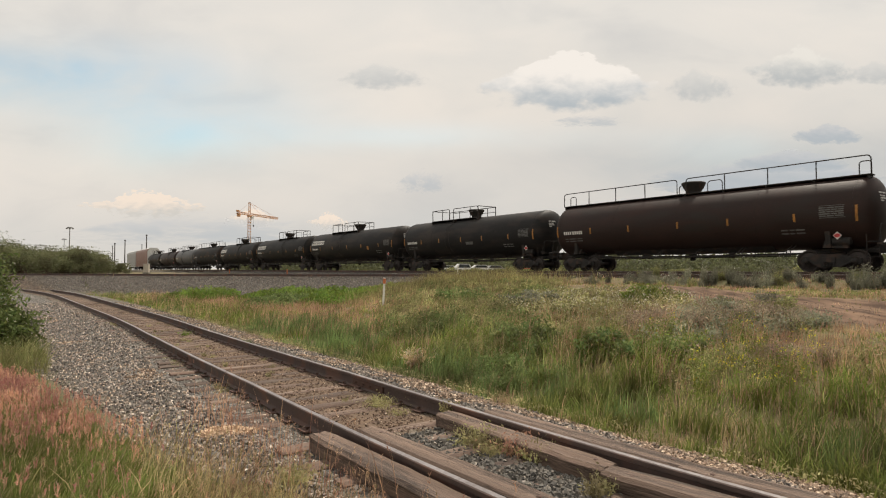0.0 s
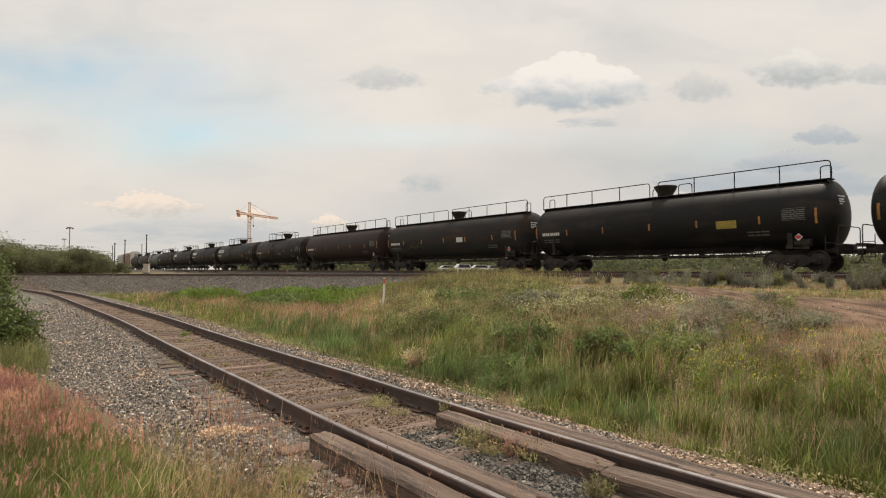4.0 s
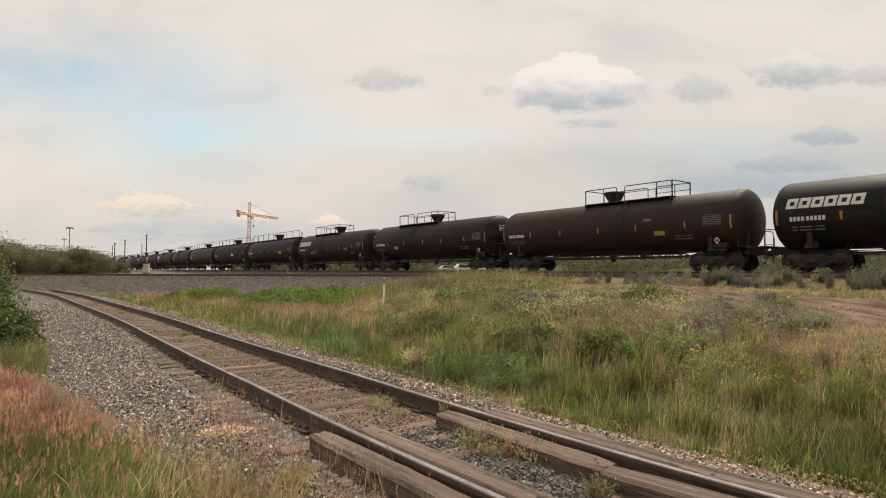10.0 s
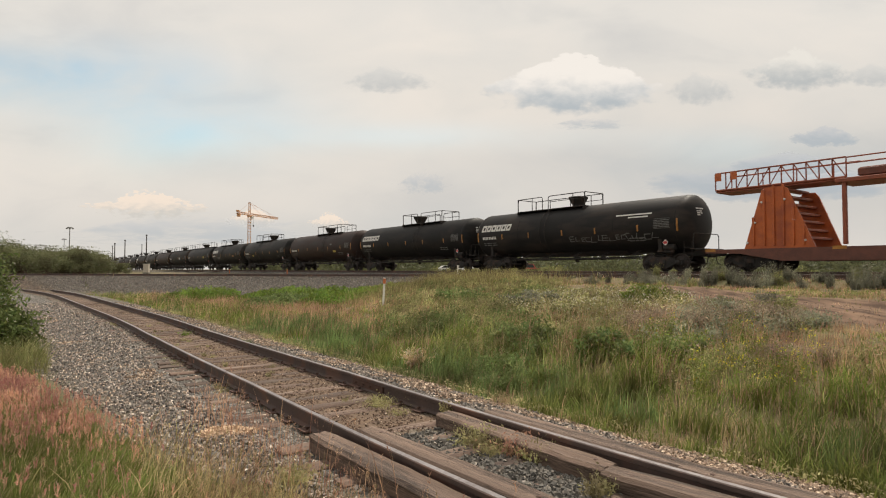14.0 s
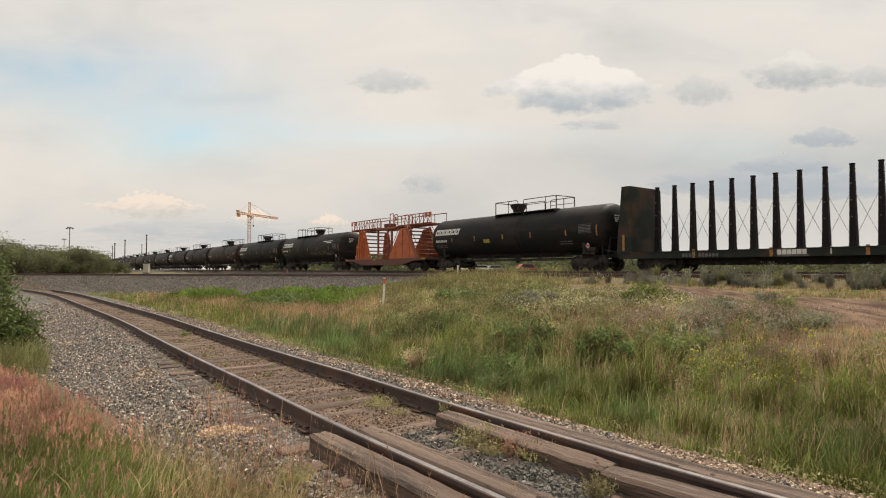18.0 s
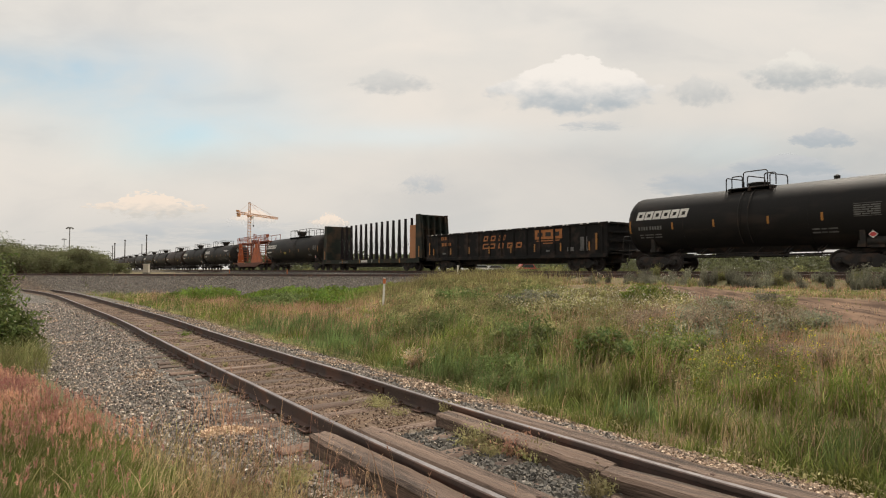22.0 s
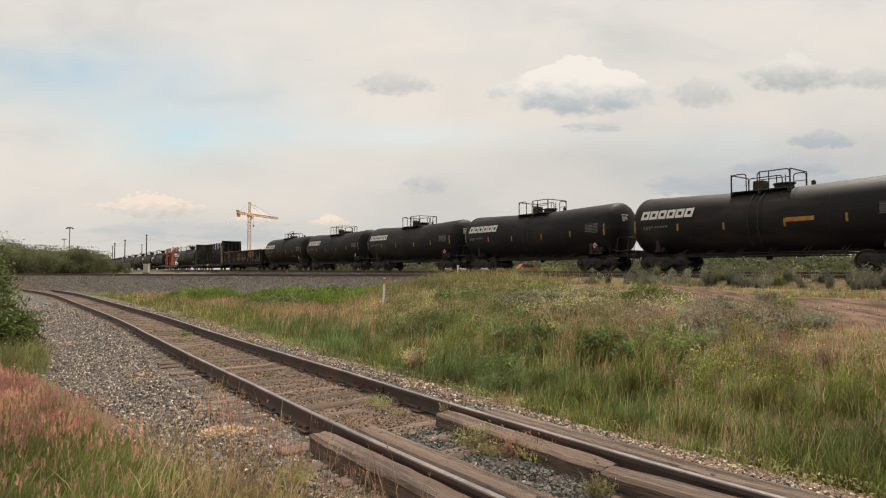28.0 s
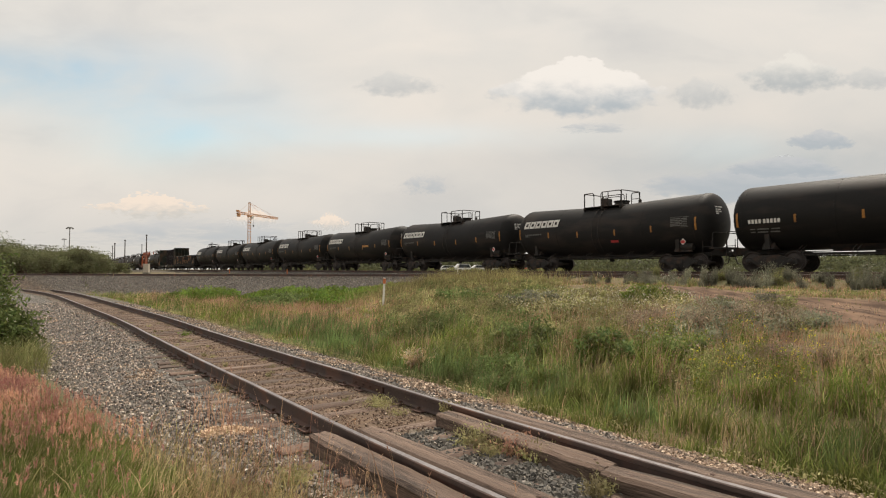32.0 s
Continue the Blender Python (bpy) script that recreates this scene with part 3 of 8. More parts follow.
TIES = [tie_mesh("tie", k) for k in range(5)]
PLATE = Shape().box((0, 0, 0.006), (0.20, 0.30, 0.014), b=0.003).mesh("tie_plate")
PLATE.materials.append(SPIKE)
SPK = Shape().box((0, 0, 0.02), (0.016, 0.016, 0.05)).box((0.008, 0, 0.045), (0.04, 0.032, 0.016), b=0.004).mesh("spike")
SPK.materials.append(SPIKE)


def build_track(name, label, line, lo, hi, gap, zf, fine_to=None, step=1.0):
    rnd = random.Random(name)
    tr = thing(name, label, "railway track", kind="structure")
    for side in (0.7525, -0.7525):
        rail_part(line, side, lo, hi, step, zf, tr)
    s = lo + 0.2
    count = 0
    while s < hi and count < 300:
        x, y, h = line.at(s, rnd.uniform(-0.06, 0.06))
        part("tie", TIES[rnd.randrange(5)], None, tr, at=pose(x, y, zf(s) - 0.180 + rnd.uniform(-0.022, 0.006), rnd.uniform(-0.8, 0.8), rnd.uniform(-0.4, 0.4), math.degrees(h) + 90 + rnd.uniform(-2.2, 2.2)))
        if fine_to and fine_to[0] < s < fine_to[1]:
            for side in (0.7525, -0.7525):
                x, y, h = line.at(s, side)
                part("tie_plate", PLATE, None, tr, at=pose(x, y, zf(s) - 0.178, 0, 0, math.degrees(h)))
                for e in (0.083, -0.083):
                    xx, yy, _ = line.at(s + rnd.uniform(-0.05, 0.05), side + e)
                    part("spike", SPK, None, tr, at=pose(xx, yy, zf(s) - 0.186, 0, 0, math.degrees(h) + (90 if e < 0 else -90)))
        s += gap * rnd.uniform(0.9, 1.1)
        count += 1
    return tr


siding = build_track("siding_track", "curved siding of rusty rails on weathered wooden ties", SIDING, -9, 100, 0.54, z_siding, (-1, 14), 0.5)
build_track("front_track", "dark through track along the top of the ballast bank", FRONT, -40, 105, 0.6, z_front)
build_track("main_track", "main line track of steel rails under the train", MAIN, -30, 135, 0.6, lambda s: Z_MAIN)
# the main line further on, both ways, where its ties are out of sight
far_line = thing("main_track", "distant stretch of the main line", "railway track", kind="structure")
for a, b in ((-400, -30), (135, 600)):
    for sd in (0.7525, -0.7525):
        rail_part(MAIN, sd, a, b, 6.0, lambda s: Z_MAIN, far_line)

# bolted joints on the siding
BAR = Shape().prism([(-0.034, -0.145), (-0.014, -0.135), (-0.012, -0.06), (-0.034, -0.05)], -0.45, 0.45, "x")
for k in range(4):
    BAR.lathe([(-0.058, 0.014), (-0.03, 0.016)], 6, "y", (-0.33 + 0.22 * k, 0, -0.1))
BARM = BAR.mesh("joint_bar")
BARM.materials.append(SPIKE)
for s, sd in ((2.35, -0.7525), (7.4, 0.7525), (13.9, -0.7525), (19.5, 0.7525), (26.0, -0.7525)):
    for turn in (0, 180):
        x, y, h = SIDING.at(s, sd)
        part("joint_bar", BARM, None, siding, at=pose(x, y, z_siding(s), 0, 0, math.degrees(h) + turn))


# ---------------------------------------------------------------- timbers of the old crossing beside the rails
BOLT = Shape().lathe([(-0.03, 0.022), (-0.004, 0.022), (0.0, 0.014)], 8, "z").mesh("bolt_head")
BOLT.materials.append(SPIKE)


def timber_mesh(length, w, h, seed):
    rnd = random.Random(seed)
    sh, n = Shape(), 13
    for i in range(n):
        x = -length / 2 + length * i / (n - 1)
        e = 0.025 if i in (0, n - 1) else 0.0
        j = [rnd.uniform(-0.006, 0.006) for _ in range(5)]
        sh.v += [(x, -w / 2 + j[0] + e, -h), (x, w / 2 + j[1] - e, -h), (x, w / 2 + j[1] - e, -0.03 + j[2]), (x, w / 2 - 0.035 + j[1] - e, j[2]), (x, w * 0.18, j[3] - 0.004), (x, w * 0.02, j[4] - 0.010), (x, -w * 0.22, j[3]), (x, -w / 2 + 0.03 + j[0] + e, j[4] * 0.8), (x, -w / 2 + j[0] + e, -0.03 + j[4])]
    for i in range(n - 1):
        for q in range(9):
            a0, a1 = i * 9 + q, i * 9 + (q + 1) % 9
            sh.f.append((a0, a1, a1 + 9, a0 + 9))
    sh.f += [tuple(range(9)), tuple((n - 1) * 9 + q for q in range(9))]
    me = sh.mesh("crossing_timber", 40)
    me.materials.append(TIMBER)
    return me


for k, (off, w, s0, z) in enumerate(((0.955, 0.26, 0.30, 0.080), (0.50, 0.28, 0.17, 0.085), (-0.54, 0.26, 0.20, 0.078), (-0.985, 0.27, -0.12, 0.10))):
    s, j = s0, 0
    while s > -8:
        ln = (2.45, 2.6, 2.3)[(j + k) % 3]
        x, y, h = SIDING.at(s - ln / 2, off)
        tb = tagged(part("crossing_timber", timber_mesh(ln, w, 0.2, 7 * k + j), None, at=pose(x, y, z, random.uniform(-1, 1), random.uniform(-0.4, 0.4), math.degrees(h) + random.uniform(-0.6, 0.6))),
               "weathered brown crossing timber laid along the siding rail", "timber", "crossing timbers")
        for e in (-0.42, 0.40):
            part("bolt_head", BOLT, None, tb, at=pose(e * ln, 0.04 * (1 if j % 2 else -1), 0.0))
        s -= ln + 0.05
        j += 1


# ---------------------------------------------------------------- the train: parts that its cars share
WHEEL_R = 0.457


def shared(name, shape, material):
    me = shape.mesh(name)
    me.materials.append(material)
    return me


def wheel_shape():
    s = Shape()
    for sd in (1, -1):
        s.lathe([(sd * 0.80, 0.09), (sd * 0.80, 0.16), (sd * 0.765, 0.20), (sd * 0.745, 0.36), (sd * 0.795, 0.40), (sd * 0.80, 0.445), (sd * 0.79, WHEEL_R), (sd * 0.69, WHEEL_R + 0.004), (sd * 0.675, WHEEL_R + 0.027), (sd * 0.66, WHEEL_R + 0.02), (sd * 0.66, 0.40), (sd * 0.71, 0.36), (sd * 0.70, 0.16)], 28, "y")
    s.lathe([(-0.98, 0.075), (-0.82, 0.09), (0.82, 0.09), (0.98, 0.075)], 12, "y")
    return s


def side_frame_shape():
    """Cast truck side with its two openings and journal ends."""
    s = Shape()
    out = [(-1.14, 0.36), (-1.14, 0.56), (-1.0, 0.62), (-0.72, 0.62), (-0.42, 0.74), (0.42, 0.74), (0.72, 0.62), (1.0, 0.62), (1.14, 0.56), (1.14, 0.36), (0.98, 0.33), (0.78, 0.42), (0.40, 0.20), (-0.40, 0.20), (-0.78, 0.42), (-0.98, 0.33)]
    for y0, y1 in ((0.93, 1.08),):
        s.prism(out, y0, y1, "y")
    for x in (-0.5, 0.5):
        s.prism([(x - 0.13, 0.42), (x + 0.13, 0.42), (x, 0.60)], 1.075, 1.095, "y")
    s.box((0, 1.03, 0.50), (0.46, 0.20, 0.24), b=0.02)
    return s


def spring_shape():
    s = Shape()
    for x in (-0.18, -0.06, 0.06, 0.18):
        for z in range(5):
            s.lathe([(0.24 + z * 0.035, 0.05), (0.255 + z * 0.035, 0.062), (0.27 + z * 0.035, 0.05)], 8, "z", (x, 1.06, 0))
    return s


M_WHEEL = shared("wheelset", wheel_shape(), TREAD)
M_FRAME = shared("side_frame", side_frame_shape(), STEEL)
M_SPRING = shared("spring_group", spring_shape(), STEEL)
M_CAP = shared("bearing_cap", Shape().lathe([(1.02, 0.12), (1.12, 0.12), (1.14, 0.10), (1.17, 0.06)], 12, "y"), STEEL)
M_BOLSTER = shared("bolster", Shape().box((0, 0, 0.60), (0.42, 2.0, 0.22), b=0.03).box((0, 0, 0.76), (0.7, 0.7, 0.12), b=0.02), STEEL)
M_COUPLER = shared("coupler", Shape().box((-0.35, 0, 0.84), (0.7, 0.16, 0.18), b=0.02).box((0.1, 0.02, 0.84), (0.26, 0.26, 0.28), b=0.05).tube([(0.02, 0.3, 0.8), (0.05, 0.34, 0.55), (0.12, 0.3, 0.40), (0.3, 0.24, 0.36)], 0.025, 6), STEEL)
WHEELSETS = []


def truck(car, x):
    """A two-axle truck: side frames, springs, bolster, wheelsets."""
    part_of = part("bolster", M_BOLSTER, None, car, at=pose(x, 0, 0))
    for turn in (0, 180):
        fr = part("side_frame", M_FRAME, None, part_of, at=pose(0, 0, 0, 0, 0, turn))
    for turn in (0, 180):
        part("spring_group", M_SPRING, None, part_of, at=pose(0, 0, 0, 0, 0, turn))
        for e in (-0.889, 0.889):
            part("bearing_cap", M_CAP, None, part_of, at=pose(e, 0, WHEEL_R, 0, 0, turn))
    for e in (-0.889, 0.889):
        w = part("wheelset", M_WHEEL, None, car, at=pose(x + e, 0, WHEEL_R))
        WHEELSETS.append(w)


def hand_rail(points, posts, r=0.022):
    """A pipe rail with rounded turns and its posts."""
    s = Shape()
    s.tube(points, r, 6)
    for a, b in posts:
        s.tube([a, b], r * 0.95, 6)
    return s


def bent(x0, x1, y, z0, z1, rad=0.16):
    """Points of a rail that rises at x0, runs level and comes down at x1."""
    sg = 1 if x1 > x0 else -1
    pts = [(x0, y, z0)]
    for k in range(5):
        w = math.pi / 2 * k / 4
        pts.append((x0 + sg * rad * (1 - math.cos(w)), y, z1 - rad + rad * math.sin(w)))
    for k in range(5):
        w = math.pi / 2 * k / 4
        pts.append((x1 - sg * rad * (1 - math.sin(w)), y, z1 - rad + rad * math.cos(w)))
    pts.append((x1, y, z0))
    return pts


def skin(x, z, lift=0.006, r=1.5, zc=2.45):
    """The place on the tank's near side at height z."""
    return (x, math.sqrt(max(r * r - (z - zc) ** 2, 0.01)) + lift, z)


def skin_patch(x0, x1, z0, z1, r=1.5, zc=2.45, n=6, lift=0.006, slant=0.0, pivot=None):
    """A thin plate that follows the tank's near side."""
    s = Shape()
    for i in range(n + 1):
        z = z0 + (z1 - z0) * i / n
        sh = slant * (z - ((z0 + z1) / 2 if pivot is None else pivot))
        for x, l in ((x0 + sh, lift), (x1 + sh, lift), (x1 + sh, 0.0), (x0 + sh, 0.0)):
            s.v.append(skin(x, z, l, r, zc))
    for i in range(n):
        for j in range(4):
            a0, a1 = i * 4 + j, i * 4 + (j + 1) % 4
            s.f.append((a0, a1, a1 + 4, a0 + 4))
    s.f += [(0, 1, 2, 3), tuple(4 * n + j for j in range(4))]
    return s


def skin_bars(x0, z, h, widths, gap, slant=0.0, hollow=False):
    """A row of plain blocks where lettering stands."""
    s, x = Shape(), x0
    for w in widths:
        if hollow:
            t = h * 0.30
            for q in (skin_patch(x - w, x, z, z + t, n=2, slant=slant, pivot=z + h / 2), skin_patch(x - w, x, z + h - t, z + h, n=2, slant=slant, pivot=z + h / 2)):
                s.add(q.v, q.f)
            for a, b in ((x - w, x - w + t * 0.95), (x - t * 0.95, x)):
                q = skin_patch(a, b, z + t * 0.8, z + h - t * 0.8, n=2, slant=slant, lift=0.007, pivot=z + h / 2)
                s.add(q.v, q.f)
        else:
            q = skin_patch(x - w, x, z, z + h, n=2, slant=slant)
            s.add(q.v, q.f)
        x -= w + gap
    return s


def sag(x, half, depth):
    """How far a funnel-flow tank hangs below its ends at x."""
    return depth * max(0.0, 1 - abs(x) / half)


def tank_shape(half, depth=0.0, r=1.5, zc=2.45):
    p = []
    for k in range(9):
        w = math.pi / 2 * k / 8
        p.append((-half + 0.62 * (1 - math.sin(w)), max(r * math.cos(w), 0.02)))
    p.reverse()
    prof = [(-half + 0.62 * (1 - math.sin(math.pi / 2 * k / 8)), max(r * math.cos(math.pi / 2 * k / 8), 0.02)) for k in range(8, -1, -1)]
    prof += [(-half * 0.33, r), (0, r), (half * 0.33, r)]
    prof += [(-a, b) for a, b in reversed(prof[:9])]
    s = Shape().lathe(prof, 48, "x", (0, 0, zc))
    s.v = [(a, b, c - sag(a, half, depth)) for a, b, c in s.v]
    return s


def seam_shape(r=1.5, zc=2.45):
    """A weld seam round the shell."""
    return Shape().lathe([(-0.03, r - 0.01), (-0.02, r + 0.006), (0.02, r + 0.006), (0.03, r - 0.01)], 40, "x", (0, 0, zc))


CACHE = {}


def keep(key, make, material):
    """A mesh built once and used again by like cars."""
    if key not in CACHE:
        CACHE[key] = shared(key[0], make(), material)
    return CACHE[key]


def tank_car(label, pitch, paint=None, top="mid", flip=1, logo=True, patches=(), number_z=2.15, head_mark=True, strips=None, scrawls=()):
    """A tank car that heads along +x; y is the side towards the meadow."""
    paint = paint or BLACK
    key = (round(pitch, 1), paint.name)
    half = pitch / 2 - 0.40
    depth = 0.20 if top == "short" else 0.0
    car = thing("tank_car", label, "tank car", "cars of the freight train")
    tank = part("tank", keep(("tank", top, *key), lambda: tank_shape(half, depth), paint), None, car)
    for i in range(5):
        part("weld_seam", keep(("weld_seam", paint.name), seam_shape, paint), None, tank, at=pose(-half + 0.75 + (2 * half - 1.5) * i / 4, 0, -sag(-half + 0.75 + (2 * half - 1.5) * i / 4, half, depth)))
    tx = pitch / 2 - 2.15
    truck(car, tx)
    truck(car, -tx)
    k2 = (round(pitch, 1),)
    # stub sills, bolster saddles, end platforms
    for e, turn in ((1, 0), (-1, 180)):
        part("stub_sill", keep(("stub_sill",), lambda: Shape().box((0, 0, 0.95), (3.0, 0.5, 0.34), b=0.03).box((1.35, 0, 1.12), (0.30, 2.7, 0.06), b=0.01).prism([(-1.15, 1.0), (1.15, 1.0), (0.95, 1.3), (-0.95, 1.3)], -0.75, -0.25, "x").prism([(-1.2, 1.0), (1.2, 1.0), (1.3, 1.85), (1.12, 1.9), (0.9, 1.35), (-0.9, 1.35), (-1.12, 1.9), (-1.3, 1.85)], -0.62, -0.42, "x"), STEEL), None, car, at=pose(e * (pitch / 2 - 1.62), 0, 0, 0, 0, turn))
        part("coupler", M_COUPLER, None, car, at=pose(e * (pitch / 2 - 0.02), 0, 0, 0, 0, turn))
        lad = keep(("ladder",), lambda: Shape().tube([(0, 1.3, 0.55), (0, 1.3, 1.5)], 0.018, 5).tube([(0.42, 1.3, 0.55), (0.42, 1.3, 1.5)], 0.018, 5).tube([(0, 1.3, 0.6), (0.42, 1.3, 0.6)], 0.016, 5).tube([(0, 1.3, 0.9), (0.42, 1.3, 0.9)], 0.016, 5).tube([(0, 1.3, 1.2), (0.42, 1.3, 1.2)], 0.016, 5), STEEL)
        part("corner_ladder", lad, None, car, at=pose(e * (pitch / 2 - 0.55) - 0.21, 0, 0))
        part("end_rail", keep(("end_rail",), lambda: hand_rail(bent(-1.2, 1.2, 0, 1.1, 1.9), []), STEEL), None, car, at=pose(e * (pitch / 2 - 0.32), 0, 0, 0, 0, 90))
    # brake gear on one end
    part("brake_cylinder", keep(("brake_cylinder",), lambda: Shape().lathe([(-0.35, 0.05), (-0.34, 0.17), (0.3, 0.17), (0.34, 0.05)], 14, "x", (0, 0.95, 1.12)).box((0.0, 0.95, 0.95), (0.5, 0.12, 0.2)), STEEL), None, car, at=pose(-pitch / 2 + 1.7, 0.1, 0.12))
    # safety rail along the bottom
    run = tx - 1.4

    def safety():
        s = Shape()
        for z in (0.72, 0.86):
            s.tube([(-run, 1.32, z), (run, 1.32, z)], 0.018, 5)
        n = 6
        for i in range(n):
            x = -run + 2 * run * i / (n - 1)
            s.tube([(x, 1.32, 0.68), (x, 1.28, 0.90), (x, 0.70, 1.16)], 0.02, 5)
            s.tube([(x + 0.16, 1.32, 0.72), (x + 0.16, 1.26, 0.92), (x + 0.16, 0.70, 1.16)], 0.02, 5)
        return s

    part("safety_rail", keep(("safety_rail", *k2), safety, STEEL), None, car)
    part("brake_pipe", keep(("brake_pipe", *k2), lambda: Shape().tube([(-run - 1.2, 0.45, 0.80), (-run * 0.3, 0.45, 0.76), (run + 1.2, 0.45, 0.80)], 0.05, 6), STEEL), None, car)
    part("brake_rod", keep(("brake_rod", *k2), lambda: Shape().tube([(-run - 1.0, 0.1, 0.70), (run + 1.0, 0.1, 0.70)], 0.025, 5).box((run * 0.5, 0.1, 0.78), (0.5, 0.08, 0.22)).box((-run * 0.4, 0.1, 0.78), (0.3, 0.08, 0.24)), STEEL), None, car)
    part("heater_jacket", keep(("heater_jacket", *k2), lambda: Shape().prism([(-0.8, 1.15), (-0.5, 0.90), (0.5, 0.90), (0.8, 1.15)], -run * 0.82, run * 0.82, "x"), STEEL), None, car)
    part("bottom_outlet", keep(("bottom_outlet",), lambda: Shape().lathe([(0.55, 0.10), (0.60, 0.14), (0.80, 0.14), (0.84, 0.22), (1.02, 0.24)], 14, "z").box((0.35, 0.25, 0.92), (0.9, 0.05, 0.12)), STEEL), None, car)
    if top in ("bare", "short"):
        part("belly_sump", keep(("belly_sump", top), lambda: Shape().prism([(-1.9, 1.02), (-0.8, 0.74), (0.8, 0.74), (1.9, 1.02)], -0.45, 0.45, "y"), STEEL), None, car)
    top_z, dome_x = 3.95, -0.1
    # fittings on top
    if top == "long":
        plat = half - 0.35

        def walk_way():
            s = Shape().box((0, 0.42, top_z - 0.02), (2 * plat, 0.5, 0.05), b=0.01)
            for i in range(9):
                s.box((-plat + 0.1 + (2 * plat - 0.2) * i / 8, 0.42, top_z - 0.1), (0.06, 0.45, 0.14))
            return s

        def long_rail():
            out = []
            for x0, x1 in ((plat, dome_x + 0.55), (dome_x + 0.05, -plat)):
                out.append(("handrail", bent(x0, x1, 0.62, top_z, top_z + 0.76), 0.026))
                n = max(2, int(abs(x1 - x0) / 1.75))
                for i in range(1, n):
                    x = x0 + (x1 - x0) * i / n
                    out.append(("rail_post", [(x, 0.62, top_z), (x, 0.62, top_z + 0.75)], 0.026))
            for a, b in ((plat - 0.12, plat - 0.55), (-plat + 0.12, -plat + 0.55)):
                out.append(("grab_loop", bent(a, b, 0.18, top_z - 0.1, top_z + 0.60, 0.12), 0.024))
            out.append(("grab_loop", bent(dome_x + 1.1, dome_x + 0.55, -0.5, top_z - 0.1, top_z + 0.60), 0.024))
            out.append(("grab_loop", bent(dome_x - 0.75, dome_x - 1.5, 0.0, top_z - 0.1, top_z + 0.60), 0.024))
            return out

        part("walkway", keep(("walkway", "long", *k2), walk_way, STEEL), None, car)
        for i, (nm, pts, rr) in enumerate(long_rail()):
            part(nm, keep((nm, "long", dome_x, i, *k2), lambda: Shape().tube(pts, rr, 6), STEEL), None, car)
    else:
        ln = {"mid": 5.6, "short": 2.6, "bare": 2.0}[top]
        c = {"mid": 1.5 * flip, "short": 0.0, "bare": -0.15}[top]

        def platform():
            s = Shape()
            for y in (0.62, -0.62):
                s.box((c, y, top_z - 0.06), (ln, 0.5, 0.05), b=0.01)
            for x in (c - ln / 2 + 0.05, c, c + ln / 2 - 0.05):
                s.box((x, 0, top_z - 0.16), (0.08, 1.9, 0.16))
            s.box((c - ln / 2, 0.86, top_z - 0.35), (0.05, 0.05, 0.6))
            return s

        def cage():
            out = []
            a, b, t = c - ln / 2, c + ln / 2, top_z + 0.76
            if top != "bare":
                for y in (0.85, -0.85):
                    mid = c + (0.35 if y > 0 else -0.5)
                    out.append(("corner_post", [(a, y, top_z - 0.25), (a, y, t)], 0.026))
                    out.append(("corner_post", [(b, y, top_z - 0.25), (b, y, t)], 0.026))
                    out.append(("handrail", bent(a + 0.02, mid - 0.25, y, top_z - 0.05, t, 0.14), 0.026))
                    out.append(("handrail", bent(b - 0.02, mid + 0.25, y, top_z - 0.05, t, 0.14), 0.026))
                    for x in (a + 0.9, b - 1.3):
                        out.append(("rail_post", [(x, y, top_z - 0.05), (x, y, t)], 0.024))
                    out.append(("mid_rail", [(a, y, top_z + 0.40), (mid - 0.25, y, top_z + 0.40)], 0.020))
                for x in (a, b):
                    out.append(("cross_rail", [(x, -0.85, t), (x, 0.85, t)], 0.026))
            else:
                for x in (a, c, b):
                    out.append(("hoop", [(x + (0.18 if q[0] > 0 else 0), q[0] * 0.8, q[2]) for q in bent(-0.85, 0.85, 0, top_z - 0.2, t - 0.25)], 0.026))
                out.append(("handrail", bent(c - 0.55, c + 0.55, 0.3, top_z, t, 0.12), 0.026))
                out.append(("handrail", bent(a, a + 0.5, 0.5, top_z, t - 0.2, 0.1), 0.026))
                out.append(("handrail", bent(b, b - 0.5, 0.5, top_z, t - 0.2, 0.1), 0.026))
            return out

        part("platform", keep(("platform", top, flip), platform, STEEL), None, car, at=pose(0, 0, -0.85 * depth))
        for i, (nm, pts, rr) in enumerate(cage()):
            part(nm, keep((nm, top, flip, i), lambda: Shape().tube(pts, rr, 6), STEEL), None, car, at=pose(0, 0, -0.85 * depth))
        part("side_ladder", keep(("side_ladder", top, flip), lambda: Shape().tube([skin(c - 0.22, z, 0.10) for z in (1.3, 1.7, 2.1, 2.45, 2.9, 3.3, 3.6, 3.85)], 0.02, 5).tube([skin(c + 0.22, z, 0.10) for z in (1.3, 1.7, 2.1, 2.45, 2.9, 3.3, 3.6, 3.85)], 0.02, 5), STEEL), None, car, at=pose(0, 0, -0.85 * depth))
    if top in ("long", "mid"):
        bowl = Shape().lathe([(top_z - 0.12, 0.34), (top_z + 0.14, 0.36), (top_z + 0.28, 0.46), (top_z + 0.50, 0.57), (top_z + 0.56, 0.60), (top_z + 0.60, 0.58), (top_z + 0.62, 0.54), (top_z + 0.66, 0.2)], 20, "z")
        part("manway_bonnet", keep(("manway_bonnet",), lambda: bowl, STEEL), None, car, "dark flared fittings housing", at=pose(dome_x, 0, 0))
    elif top == "short":
